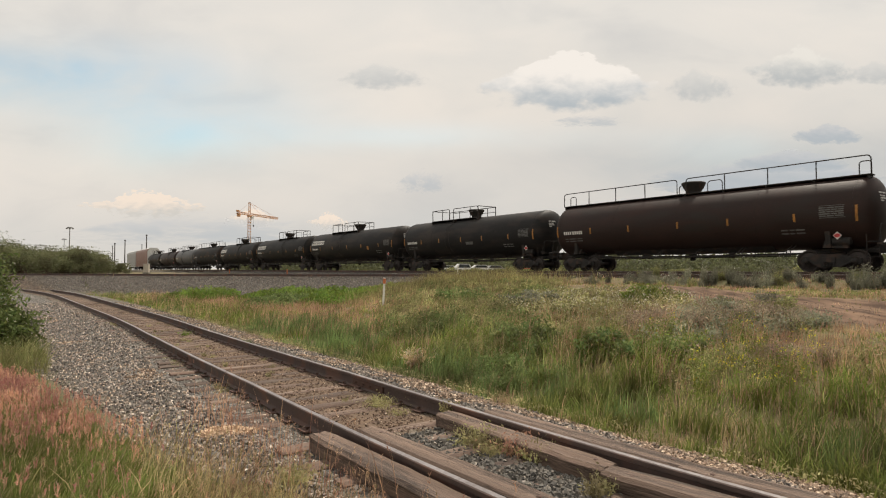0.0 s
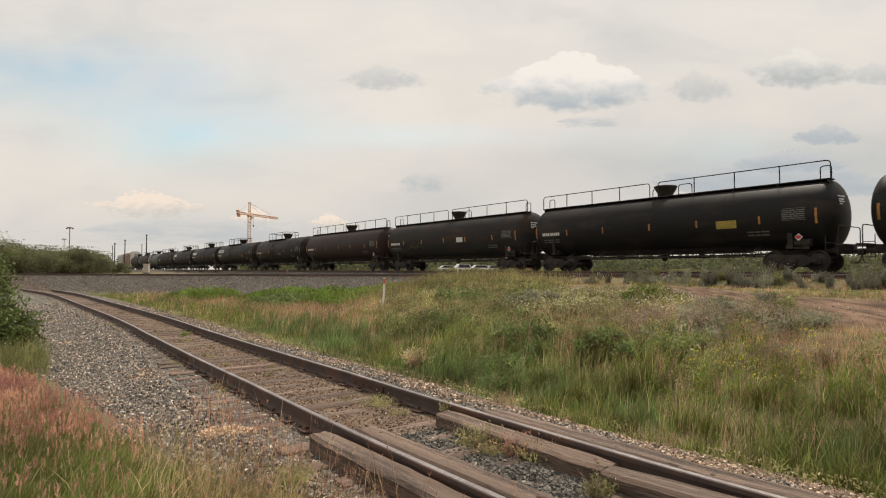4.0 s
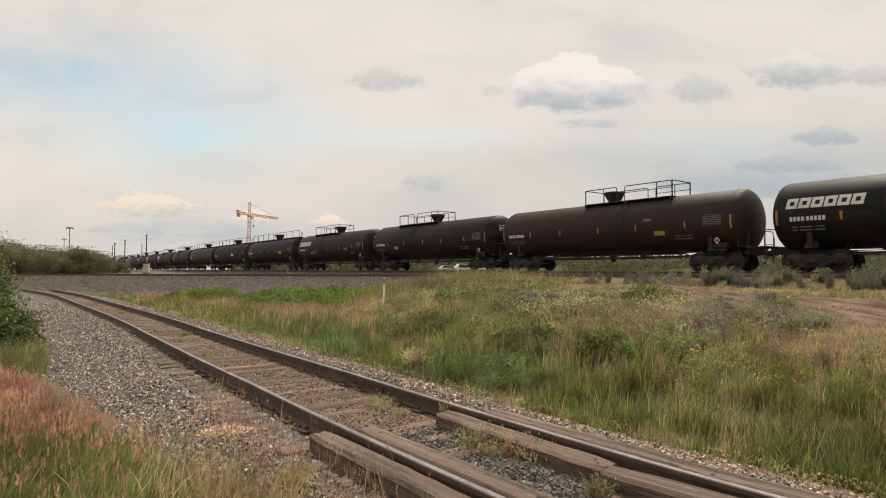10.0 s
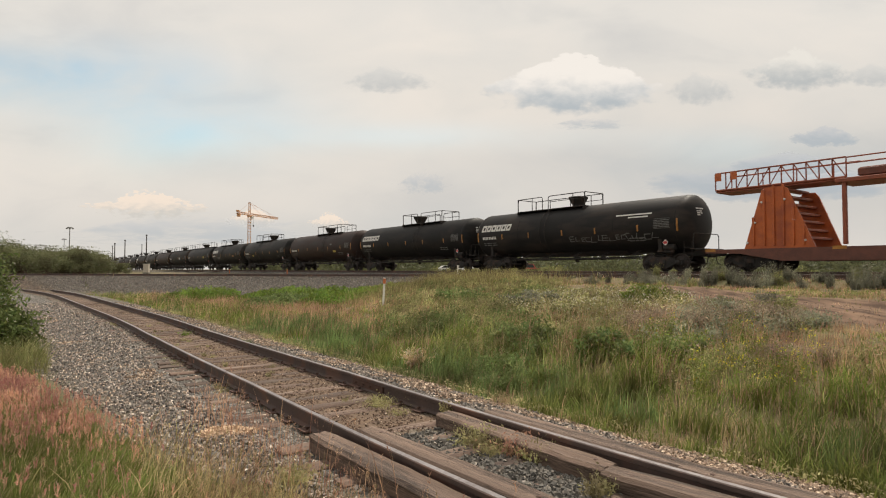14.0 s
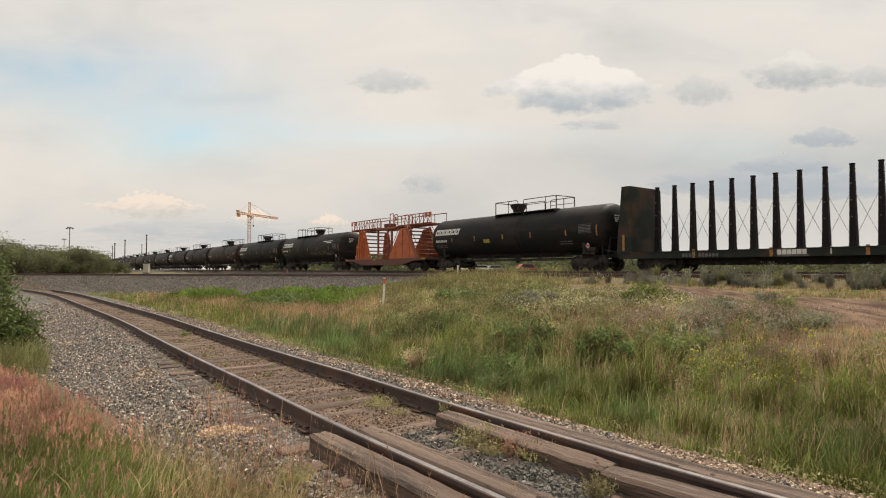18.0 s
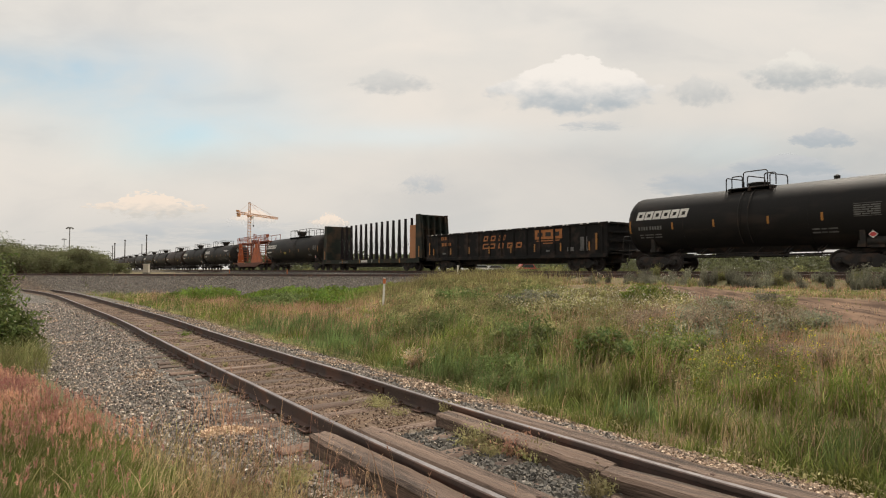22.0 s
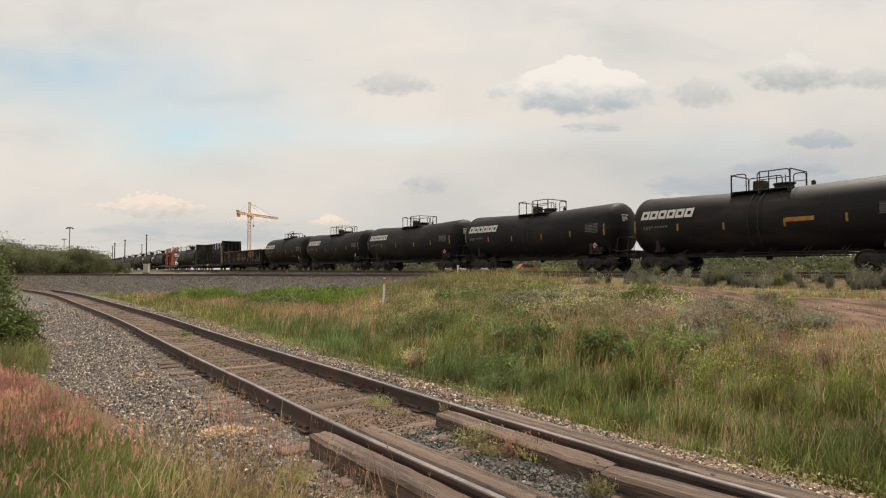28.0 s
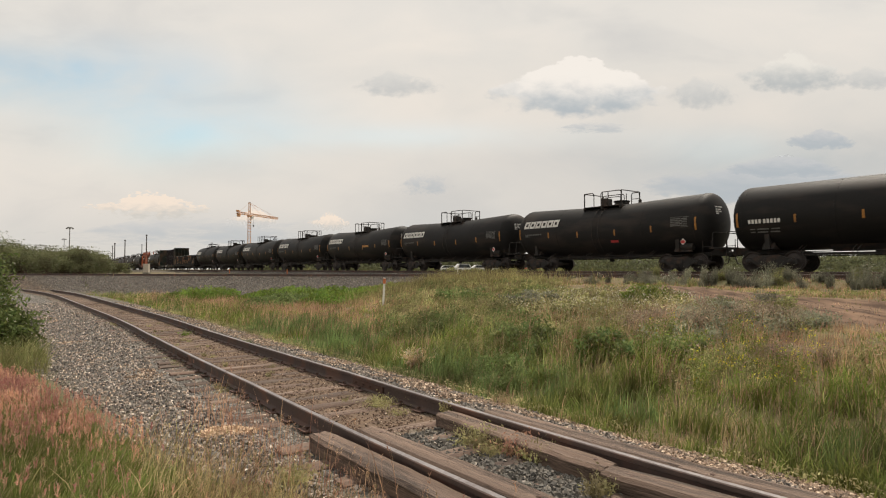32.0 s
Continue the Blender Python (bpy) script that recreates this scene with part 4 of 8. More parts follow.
        part("fittings_box", keep(("fittings_box",), lambda: Shape().lathe([(top_z - 0.1, 0.40), (top_z + 0.16, 0.40), (top_z + 0.18, 0.46), (top_z + 0.24, 0.46), (top_z + 0.26, 0.3)], 18, "z", (-0.7, 0, 0)).box((0.3, 0.1, top_z + 0.2), (0.5, 0.5, 0.5), b=0.04).lathe([(top_z, 0.09), (top_z + 0.2, 0.09), (top_z + 0.24, 0.05)], 10, "z", (-1.9, 0, 0)), STEEL), None, car, at=pose(0, 0, -0.85 * depth))
    else:
        part("manway", keep(("manway",), lambda: Shape().lathe([(top_z - 0.1, 0.42), (top_z + 0.12, 0.42), (top_z + 0.14, 0.5), (top_z + 0.2, 0.5), (top_z + 0.24, 0.3)], 18, "z", (-0.15, 0, 0)).lathe([(top_z - 0.05, 0.10), (top_z + 0.14, 0.13), (top_z + 0.2, 0.05)], 10, "z", (-3.4, 0, 0)), STEEL), None, car)
    # reflective strips
    n = strips or (5 if pitch > 16 else 4)
    span = half - 2.95
    for i in range(n):
        x = span - 2 * span * i / (n - 1) + (0.12 if i % 2 else -0.05)
        part("reflective_strip", keep(("reflective_strip", round(x, 2)), lambda x=x: skin_patch(x - 0.045, x + 0.045, 2.12, 2.46), YELLOW), None, car, at=pose(0, 0, -sag(x, half, depth)))
    for x in (half - 0.55, -half + 0.62):
        part("reflective_strip", keep(("reflective_strip", "end", round(x, 2)), lambda x=x: skin_patch(x - 0.045, x + 0.045, 2.02, 2.66), YELLOW), None, car)
    # lettering stands for owner's mark, numbers and data as plain blocks
    if logo:
        for i in range(6):
            x = half - 0.95 - 0.485 * i
            part("logo_block", keep(("logo_block", round(x, 2)), lambda: skin_bars(x, 2.68, 0.44, [0.43], 0.055, -0.18, True), WHITE), None, car, "white slanted block of the owner's mark")
    tagged(part("number_mark", keep(("number_mark", *k2, number_z), lambda: skin_bars(half - 1.05, number_z, 0.18, [0.10] * 4 + [0.001] + [0.10] * 5, 0.05), WHITE if pitch > 16 else FADED), None, car), kind="stuff")
    tagged(part("data_block", keep(("data_block", *k2, number_z), lambda: data_rows(half - 1.1, number_z - 0.22), FADED), None, car), kind="stuff")
    tagged(part("stencil_panel", keep(("stencil_panel", *k2), lambda: panel_rows(-half + 1.0, 2.2), FADED), None, car), "faded grey data panel", kind="stuff")
    tagged(part("stencil_block", keep(("stencil_block", *k2), lambda: low_rows(-half + 2.6, 1.75), FADED), None, car), kind="stuff")
    for x, m in ((-half + 1.35, RED), (-half + 0.05, WHITE)):
        if m is RED:
            pl = part("placard", keep(("placard",), lambda: Shape().prism([(-0.16, 0), (0, -0.16), (0.16, 0), (0, 0.16)], -0.004, 0.004, "y"), WHITE), None, car, at=pose(x, 1.36, 1.48))
            part("placard_face", keep(("placard_face",), lambda: Shape().prism([(-0.13, 0.0), (-0.05, -0.08), (0.05, -0.08), (0.13, 0.0), (0.05, 0.08), (-0.05, 0.08)], 0.004, 0.009, "y"), RED), None, pl)
    if head_mark:
        part("head_mark", keep(("head_mark", *k2), lambda: head_rows(half), WHITE), None, car, at=pose(0, 0, 0))
    for x0, x1, z, h, seed, m in scrawls:
        tagged(part("scrawl", scrawl_shape(x0, x1, z, h, seed), m, car, "unreadable painted scrawl"), kind="stuff")
    for kind, x, z, w, h in patches:
        m = {"yellow": DULLYELLOW, "white": WHITE, "orange": YELLOW, "faded": FADED, "red": RED, "grey": PALEGREY}[kind]
        part("paint_patch", skin_patch(x - w / 2, x + w / 2, z, z + h, lift=0.009), m, car, f"{kind} painted patch", at=pose(0, 0, -sag(x, half, depth)))
    return car, pitch


def scrawl_shape(x0, x1, z, h, seed):
    """Loose spray-paint strokes that mean nothing, on the tank's near side."""
    rnd, s, x = random.Random(seed), Shape(), x0
    while x > x1:
        w = rnd.uniform(0.18, 0.42)
        a, b = z + rnd.uniform(0, 0.35) * h, z + rnd.uniform(0.6, 1.0) * h
        q = skin_patch(x - 0.05, x, a, b, n=3, lift=0.005, slant=rnd.uniform(-0.5, 0.5))
        s.add(q.v, q.f)
        for zz in (a, b, (a + b) / 2)[:rnd.randrange(1, 4)]:
            q = skin_patch(x - w, x, zz, zz + 0.04, n=1, lift=0.0055)
            s.add(q.v, q.f)
        x -= w + rnd.uniform(0.04, 0.14)
    return s


def data_rows(x0, z):
    s = Shape()
    for r, ws in enumerate(([0.2, 0.5, 0.35], [0.2, 0.45, 0.4])):
        q = skin_bars(x0, z - 0.13 * r - 0.06, 0.055, ws, 0.10)
        s.add(q.v, q.f)
    return s


def panel_rows(x0, z):
    s = Shape()
    q = skin_patch(x0, x0 + 0.95, z, z + 0.02)
    s.add(q.v, q.f)
    for r in range(5):
        q = skin_bars(x0 + 0.95, z + 0.06 + 0.085 * r, 0.05, [0.42, 0.2, 0.2] if r % 2 else [0.25, 0.25, 0.32], 0.04)
        s.add(q.v, q.f)
    q = skin_patch(x0, x0 + 0.95, z + 0.5, z + 0.52)
    s.add(q.v, q.f)
    return s


def low_rows(x0, z):
    s = Shape()
    for r in range(2):
        q = skin_bars(x0 + 0.9, z - 0.14 * r, 0.06, [0.3, 0.2, 0.35], 0.05)
        s.add(q.v, q.f)
    return s


def head_rows(half):
    """Small marks on the tank head that trails."""
    s = Shape()
    r, zc = 1.5, 2.45
    for z, ws in ((3.15, (0.18, 0.30)), (3.02, (0.12, 0.2)), (2.92, (0.2, 0.16)), (2.82, (0.2,))):
        y = 0.55
        for w in ws:
            vs = []
            for yy, zz in ((y, z), (y - w, z), (y - w, z + 0.06), (y, z + 0.06)):
                rr = math.hypot(yy, zz - zc)
                x = -half + 0.62 * (1 - math.sqrt(max(1 - (rr / r) ** 2, 0))) - 0.012
                vs.append((x, yy, zz))
            vs += [(a + 0.02, b, c) for a, b, c in vs]
            s.add(vs, [(0, 1, 2, 3), (7, 6, 5, 4), (0, 4, 5, 1), (1, 5, 6, 2), (2, 6, 7, 3), (3, 7, 4, 0)])
            y -= w + 0.06
    return s


def under_frame(car, pitch, material, tx):
    truck(car, tx)
    truck(car, -tx)
    for e, turn in ((1, 0), (-1, 180)):
        part("coupler", M_COUPLER, None, car, at=pose(e * (pitch / 2 - 0.02), 0, 0, 0, 0, turn))


def machine_car():
    """Flat car that carries an orange conveyor frame with towers, stairs and a truss bridge."""
    pitch = 14.54
    car = thing("machine_flat_car", "rusty flat car carrying an orange steel loading machine", "flat car", "cars of the freight train")
    under_frame(car, pitch, RUSTDECK, 4.9)
    part("deck", Shape().prism([(-6.85, 1.03), (6.85, 1.03), (6.85, 0.88), (5.2, 0.82), (3.4, 0.48), (-3.4, 0.48), (-5.2, 0.82), (-6.85, 0.88)], 1.20, 1.36, "y").prism([(-6.85, 1.03), (6.85, 1.03), (6.85, 0.88), (5.2, 0.82), (3.4, 0.48), (-3.4, 0.48), (-5.2, 0.82), (-6.85, 0.88)], -1.36, -1.20, "y").box((0, 0, 0.98), (13.6, 2.5, 0.12)), RUSTDECK, car)
    for x in (6.6, -6.6, 1.2):
        part("reflective_strip", Shape().box((x, 1.37, 1.0), (0.5, 0.01, 0.14)), YELLOW, car)
    # front tower: two ribbed flanks with shelves between them
    flank = [(5.05, 1.03), (2.1, 1.03), (3.2, 3.66), (3.35, 3.74), (4.1, 3.74), (4.25, 3.66)]
    for y in (1.2, -1.2):
        back = [(4.1, 1.03), (1.95, 1.03), (2.85, 3.4), (3.0, 3.6), (3.5, 3.6), (3.65, 3.4)]
        part("tower_panel", Shape().prism(flank if y > 0 else back, y - 0.04, y + 0.04, "y"), ORANGE, car)
        for x, h in ((4.62, 1.3), (4.15, 2.5), (3.75, 2.65), (3.35, 2.65), (2.95, 1.9), (2.55, 1.0)) if y > 0 else ((3.5, 2.3), (3.1, 2.3), (2.6, 1.5)):
            part("tower_rib", Shape().box((x, y + math.copysign(0.07, y), 1.15 + h / 2), (0.09, 0.10, h), b=0.01), ORANGE, car)
    for i in range(7):
        z = 1.45 + 0.36 * i
        x = 2.35 + 0.42 * (z - 1.15)
        part("shelf", Shape().box((x + 0.05, 0, z), (0.40, 2.3, 0.10), b=0.01), DARKORANGE, car)
    for x, z in ((4.9, 1.3), (4.55, 2.2), (4.25, 3.1), (2.5, 1.35), (2.95, 2.25), (3.3, 3.15)):
        for y in (1.2, -1.2):
            part("hub_bolt", Shape().lathe([(y, 0.05), (y + math.copysign(0.10, y), 0.05), (y + math.copysign(0.12, y), 0.03)], 10, "y", (x, 0, z)), WHITE, car)
    # posts and ladder between the towers
    for x in (1.1, -0.55, -1.25):
        for y in (1.0, -1.0)[:1 if x > 1 else 2]:
            part("post", Shape().box((x, y, 2.48), (0.15, 0.15, 2.7), b=0.01), DARKORANGE, car)
    lad = part("ladder", Shape().tube([(-0.75, 1.08, 1.2), (-0.75, 1.08, 4.0)], 0.02, 5).tube([(-1.08, 1.08, 1.2), (-1.08, 1.08, 4.0)], 0.02, 5), DARKORANGE, car)
    for i in range(8):
        part("rung", Shape().tube([(-0.75, 1.08, 1.4 + 0.34 * i), (-1.08, 1.08, 1.4 + 0.34 * i)], 0.016, 5), DARKORANGE, lad)
    part("stair_rail", Shape().tube([(-1.55, 1.15, 1.2), (-1.55, 1.15, 2.2), (-2.7, 1.15, 3.7)], 0.028, 6), DARKORANGE, car)
    part("stair_rail", Shape().tube([(-1.55, 1.15, 1.75), (-2.7, 1.15, 3.2)], 0.024, 6), DARKORANGE, car)
    # rear tower: broad wedge with treads up its back
    wedge = [(-1.25, 1.03), (-5.2, 1.03), (-5.2, 1.3), (-3.8, 3.6), (-3.0, 3.6), (-1.25, 1.3)]
    for y in (1.2, -1.2):
        part("wedge_panel", Shape().prism(wedge, y - 0.05, y + 0.05, "y"), ORANGE, car)
        for x, h in ((-2.3, 1.35), (-3.35, 2.4), (-4.4, 1.3)):
            part("wedge_rib", Shape().box((x, y + math.copysign(0.065, y), 1.15 + h / 2), (0.06, 0.04, h)), ORANGE, car)
        part("wedge_rail", Shape().box((-3.25, y + math.copysign(0.065, y), 2.4), (2.1, 0.04, 0.06)), ORANGE, car)
        part("stringer", Shape().prism([(-3.75, 3.8), (-4.0, 3.8), (-5.75, 1.03), (-5.35, 1.03)], y - 0.04, y + 0.04, "y"), DARKORANGE, car)
        part("stair_rail", Shape().tube([(-3.7, y, 4.5), (-5.6, y, 2.05), (-5.7, y, 1.2)], 0.028, 6), DARKORANGE, car)
    for i in range(8):
        z = 1.4 + 0.32 * i
        part("tread", Shape().box((-5.45 + 0.215 * i, 0, z), (0.5, 2.3, 0.08), b=0.01), DARKORANGE, car)
    # bridge: floor, two trusses, and a railed platform in the middle
    part("bridge_floor", Shape().box((-0.15, 0, 3.83), (13.5, 1.5, 0.10), b=0.01).box((-0.3, 0.2, 3.73), (3.4, 1.9, 0.16), b=0.02), DARKORANGE, car)
    for y in (0.78, -0.78):
        for xa, xb, n in ((6.6, 1.1, 11), (-1.9, -6.9, 9)):
            tr = part("bridge_truss", Shape().tube([(xa, y, 3.90), (xb, y, 3.90)], 0.05, 6).tube([(xa, y, 4.72), (xb, y, 4.72)], 0.04, 6), DARKORANGE, car)
            for i in range(n + 1):
                x = xa + (xb - xa) * i / n
                if y > 0 or i % 3 == 0:
                    part("upright", Shape().tube([(x, y, 3.90), (x, y, 4.72)], 0.03, 5), DARKORANGE, tr)
                if 0 < i < n and y > 0:
                    up = (i < n / 2) == (xa > 0)
                    part("brace", Shape().tube([(x, y, 3.90 if up else 4.72), (x + (xb - xa) / n, y, 4.72 if up else 3.90)], 0.024, 5), DARKORANGE, tr)
        part("platform_rail", Shape().tube([(1.1, y, 4.70), (-0.6, y, 4.70)], 0.032, 6), DARKORANGE, car)
        part("platform_rail", Shape().tube([(1.1, y, 4.44), (-0.6, y, 4.44)], 0.026, 6), DARKORANGE, car)
        part("guard_frame", Shape().tube(bent(-0.6, -1.15, y, 4.0, 5.02, 0.06), 0.035, 6), DARKORANGE, car)
        part("guard_frame", Shape().tube(bent(-1.35, -1.85, y, 4.0, 4.9, 0.06), 0.035, 6), DARKORANGE, car)
    for x in (6.45, 5.7, -1.6, -6.2, -6.75):
        part("sign_plate", Shape().box((x, 0.84, 4.52), (0.32, 0.03, 0.36), b=0.006), ORANGE, car)
    part("motor_box", Shape().box((0.2, 0.3, 4.07), (1.1, 0.7, 0.32), b=0.04), RUSTDECK, car)
    return car, pitch


def bulkhead_car():
    pitch = 19.01
    car = thing("bulkhead_flat_car", "empty dark green bulkhead flat car with tall steel stakes", "flat car", "cars of the freight train")
    under_frame(car, pitch, GREEN, 6.9)
    L = 8.95
    part("deck", Shape().box((0, 0, 0.96), (2 * L, 2.7, 0.12), b=0.01), GREEN, car)
    for y in (1.38, -1.38):
        part("side_sill", Shape().box((0, y, 0.84), (2 * L, 0.10, 0.36), b=0.01).box((0, y + math.copysign(0.06, y), 1.0), (2 * L, 0.06, 0.05)), GREEN, car)
    part("centre_sill", Shape().prism([(-7, 0.7), (7, 0.7), (5.2, 0.32), (-5.2, 0.32)], -0.5, 0.5, "y"), STEEL, car)
    for e, L in ((1, 8.68), (-1, 8.95)):
        b = part("bulkhead", Shape().box((e * (L - 0.42), 0, 2.79), (0.16, 2.8, 3.62), b=0.02), GREEN, car)
        for y in (1.37, -1.37):
            part("gusset", Shape().prism([(e * (L + 0.4), 1.02), (e * (L - 0.54), 1.02), (e * (L - 0.50), 4.48), (e * (L - 0.38), 4.6), (e * (L + 0.05), 4.6)], y - 0.05, y + 0.05, "y"), GREEN, b)
        for k in range(5):
            y = -1.2 + 0.6 * k
            part("bulkhead_rib", Shape().prism([(e * (L - 0.32), 1.0), (e * (L + 0.42), 1.0), (e * (L + 0.05), 4.53), (e * (L - 0.32), 4.53)], y - 0.05, y + 0.05, "y"), GREEN, b)
        for z in (2.2, 3.4, 4.5):
            part("bulkhead_rail", Shape().box((e * (L - 0.20), 0, z), (0.20, 2.7, 0.10)), GREEN, b)
        part("reflective_strip", Shape().box((e * (L - 0.05), 1.43, 1.55), (0.13, 0.012, 0.85)), YELLOW, car)
    stake = Shape()
    for i, (w, d) in enumerate(((0.29, 0.28), (0.15, 0.16))):
        z = (1.0, 4.5)[i]
        stake.v += [(-w / 2, -d / 2, z), (w / 2, -d / 2, z), (w / 2, d / 2, z), (-w / 2, d / 2, z)]
    stake.f += [(0, 3, 2, 1), (4, 5, 6, 7), (0, 1, 5, 4), (1, 2, 6, 5), (2, 3, 7, 6), (3, 0, 4, 7)]
    # darker, redder version of the machine orange, for trusses, posts, shelves and stairs
    stake.prism([(-0.21, 1.0), (0.21, 1.0), (0.155, 1.10), (-0.155, 1.10)], -0.16, 0.16, "y")
    sm = shared("stake", stake, STAKE)
    cap = shared("stake_cap", Shape().box((0, 0, 4.52), (0.19, 0.19, 0.06), b=0.01), STAKE)
    n = 15
    xs = [7.46 - 14.2 * i / (n - 1) for i in range(n)]
    for x in xs:
        st = part("stake", sm, None, car, at=pose(x, 0, 0))
        part("stake_cap", cap, None, st)
        for z in (2.3, 3.0, 3.7):
            part("stake_eye", keep(("stake_eye",), lambda: Shape().lathe([(-0.02, 0.03), (0.02, 0.03)], 8, "y"), FADED), None, st, at=pose(0, 0.17, z))
    for i in range(n - 1):
        a, b = xs[i], xs[i + 1]
        part("brace_rod", Shape().tube([(a, 0, 1.3), (b, 0, 3.5)], 0.009, 4), FADED, car)
        part("brace_rod", Shape().tube([(a, 0.05, 3.5), (b, 0.05, 1.3)], 0.009, 4), FADED, car)
    part("plywood_panel", Shape().box((-7.86, 1.20, 2.40), (1.20, 0.04, 2.74), b=0.006), PLYWOOD, car, "orange-brown plywood sheet")
    for x in (4.6, 1.0, -2.6, -6.0):
        part("reflective_strip", Shape().box((x, 1.44, 0.88), (0.14, 0.012, 0.40)), YELLOW, car)

    def bars(name, x0, z, h, ws, gap, m):
        s, x = Shape(), x0
        for w in ws:
            s.box((x - w / 2, 1.442, z), (w, 0.01, h))
            x -= w + gap
        part(name, s, m, car)

    bars("number_mark", 5.2, 0.80, 0.17, [0.12] * 4, 0.05, FADED)
    bars("number_mark", 4.35, 0.80, 0.17, [0.12] * 6, 0.05, FADED)
    bars("logo_mark", 0.75, 0.86, 0.22, [0.17] * 6, 0.03, WHITE)
    bars("data_block", 0.75, 0.70, 0.06, [0.9, 0.3], 0.06, FADED)
    bars("data_block", -1.3, 0.9, 0.3, [0.05], 0.1, WHITE)
    return car, pitch


def gondola_car():
    pitch = 18.54
    car = thing("gondola_car", "black mill gondola with ribbed sides and orange lettering blocks", "gondola car", "cars of the freight train")
    under_frame(car, pitch, GONBLACK, 6.6)
    L, z0, z1 = 8.65, 0.95, 2.72
    for y in (1.40, -1.40):
        part("side", Shape().box((0, y, (z0 + z1) / 2), (2 * L, 0.05, z1 - z0)), GONBLACK, car)
        part("top_chord", Shape().box((0, y * 1.03, z1), (2 * L + 0.1, 0.16, 0.12), b=0.02), GONBLACK, car)
        part("side_sill", Shape().box((0, y * 1.02, z0 - 0.06), (2 * L, 0.14, 0.22), b=0.02), GONBLACK, car)
        for i in range(15):
            x = -L + 0.35 + (2 * L - 0.7) * i / 14
            part("rib", Shape().prism([(x - 0.09, y * 1.0), (x + 0.09, y * 1.0), (x + 0.05, y * 1.07), (x - 0.05, y * 1.07)], z0, z1 - 0.04, "z"), GONBLACK, car)
    part("floor", Shape().box((0, 0, 1.02), (2 * L, 2.7, 0.1)), GONBLACK, car)
    part("centre_sill", Shape().box((0, 0, 0.72), (2 * L, 0.7, 0.5), b=0.03), STEEL, car)
    for e in (1, -1):
        end = part("end", Shape().box((e * L, 0, (z0 + z1) / 2), (0.06, 2.76, z1 - z0)), GONBLACK, car)
        for k in range(4):
            part("end_rib", Shape().box((e * (L + 0.08), 0, z0 + 0.25 + 0.5 * k), (0.14, 2.6, 0.16), b=0.04), GONBLACK, end)
        part("end_platform", Shape().box((e * (L + 0.28), 0, 1.02), (0.5, 2.5, 0.05)), STEEL, car)
    for i in range(8):
        x = L - 1.0 - (2 * L - 2.2) * i / 7
        part("reflective_strip", Shape().box((x, 1.505, 1.45), (0.10, 0.012, 0.50)), YELLOW, car)
    for x in (L - 0.45, -L + 0.7):
        part("reflective_strip", Shape().box((x, 1.505, 1.7), (0.12, 0.012, 0.95)), YELLOW, car)
    # lettering blocks
    om = mat("lettering_orange_paint", (0.44, 0.165, 0.04), (0.26, 0.09, 0.025), rough=0.65, scale=4, fine=30, bump=0.0)

    def bars(name, x0, z, h, ws, gap, m, slant=0.0, hollow=True):
        for w in ws:
            sh = slant * h
            t = min(w, h) * 0.26
            o = [(x0 - w, z), (x0, z), (x0 + sh, z + h), (x0 - w + sh, z + h)]
            s = Shape()
            if hollow:
                s.prism([o[0], o[1], (o[1][0] + slant * t, z + t), (o[0][0] + slant * t, z + t)], 1.43, 1.437, "y")
                s.prism([o[3], o[2], (o[2][0] - slant * t, z + h - t), (o[3][0] - slant * t, z + h - t)], 1.43, 1.437, "y")
                s.prism([o[0], (o[0][0] + t, z), (o[3][0] + t, z + h), o[3]], 1.43, 1.438, "y")
                s.prism([o[1], (o[1][0] - t, z), (o[2][0] - t, z + h), o[2]], 1.43, 1.438, "y")
            else:
                s.prism(o, 1.43, 1.437, "y")
            part(name, s, m, car)
            x0 -= w + gap

    bars("lettering_block", 6.75, 2.32, 0.24, [0.13] * 4, 0.08, om, 0, False)
    bars("lettering_block", 6.70, 1.86, 0.24, [0.13] * 6, 0.07, om, 0, False)
    bars("lettering_block", 1.85, 2.05, 0.36, [0.42, 0.46, 0.16, 0.16], 0.33, om, -0.25)
    bars("lettering_block", 1.95, 1.52, 0.36, [1.25, 0.50, 0.50, 0.50], 0.36, om, -0.25)
    bars("logo_panel", -3.1, 1.98, 0.58, [2.25], 0, om, 0, False)
    dk = mat("logo_dark_paint", (0.02, 0.017, 0.015), rough=0.7, bump=0.0)
    for k in range(3):
        part("logo_block", Shape().box((-3.55 - 0.68 * k, 1.442, 2.27), (0.44, 0.008, 0.26)), dk, car)
    part("data_block", Shape().box((-4.2, 1.437, 1.88), (1.9, 0.008, 0.07)), om, car)
    part("data_block", Shape().box((-4.2, 1.437, 1.72), (0.8, 0.008, 0.06)), om, car)
    for x, z, w, h in ((6.4, 1.3, 0.4, 0.12), (-4.2, 1.25, 0.3, 0.12), (-6.0, 1.3, 0.5, 0.24), (-7.0, 1.6, 0.5, 0.8), (-7.0, 1.25, 0.6, 0.12)):
        part("stencil_block", Shape().box((x, 1.437, z), (w, 0.008, h)), FADED, car)
    # white blocks on the rim, painted in place of glints of bright sky
    for k in range(24):
        x = -L + 0.5 + 0.7 * k
        part("top_glint", Shape().box((x + 0.2 * math.sin(k * 2.7), 1.50, z1 + 0.03), (0.10 + 0.05 * (k % 3), 0.05, 0.07)), WHITE, car)
    return car, pitch


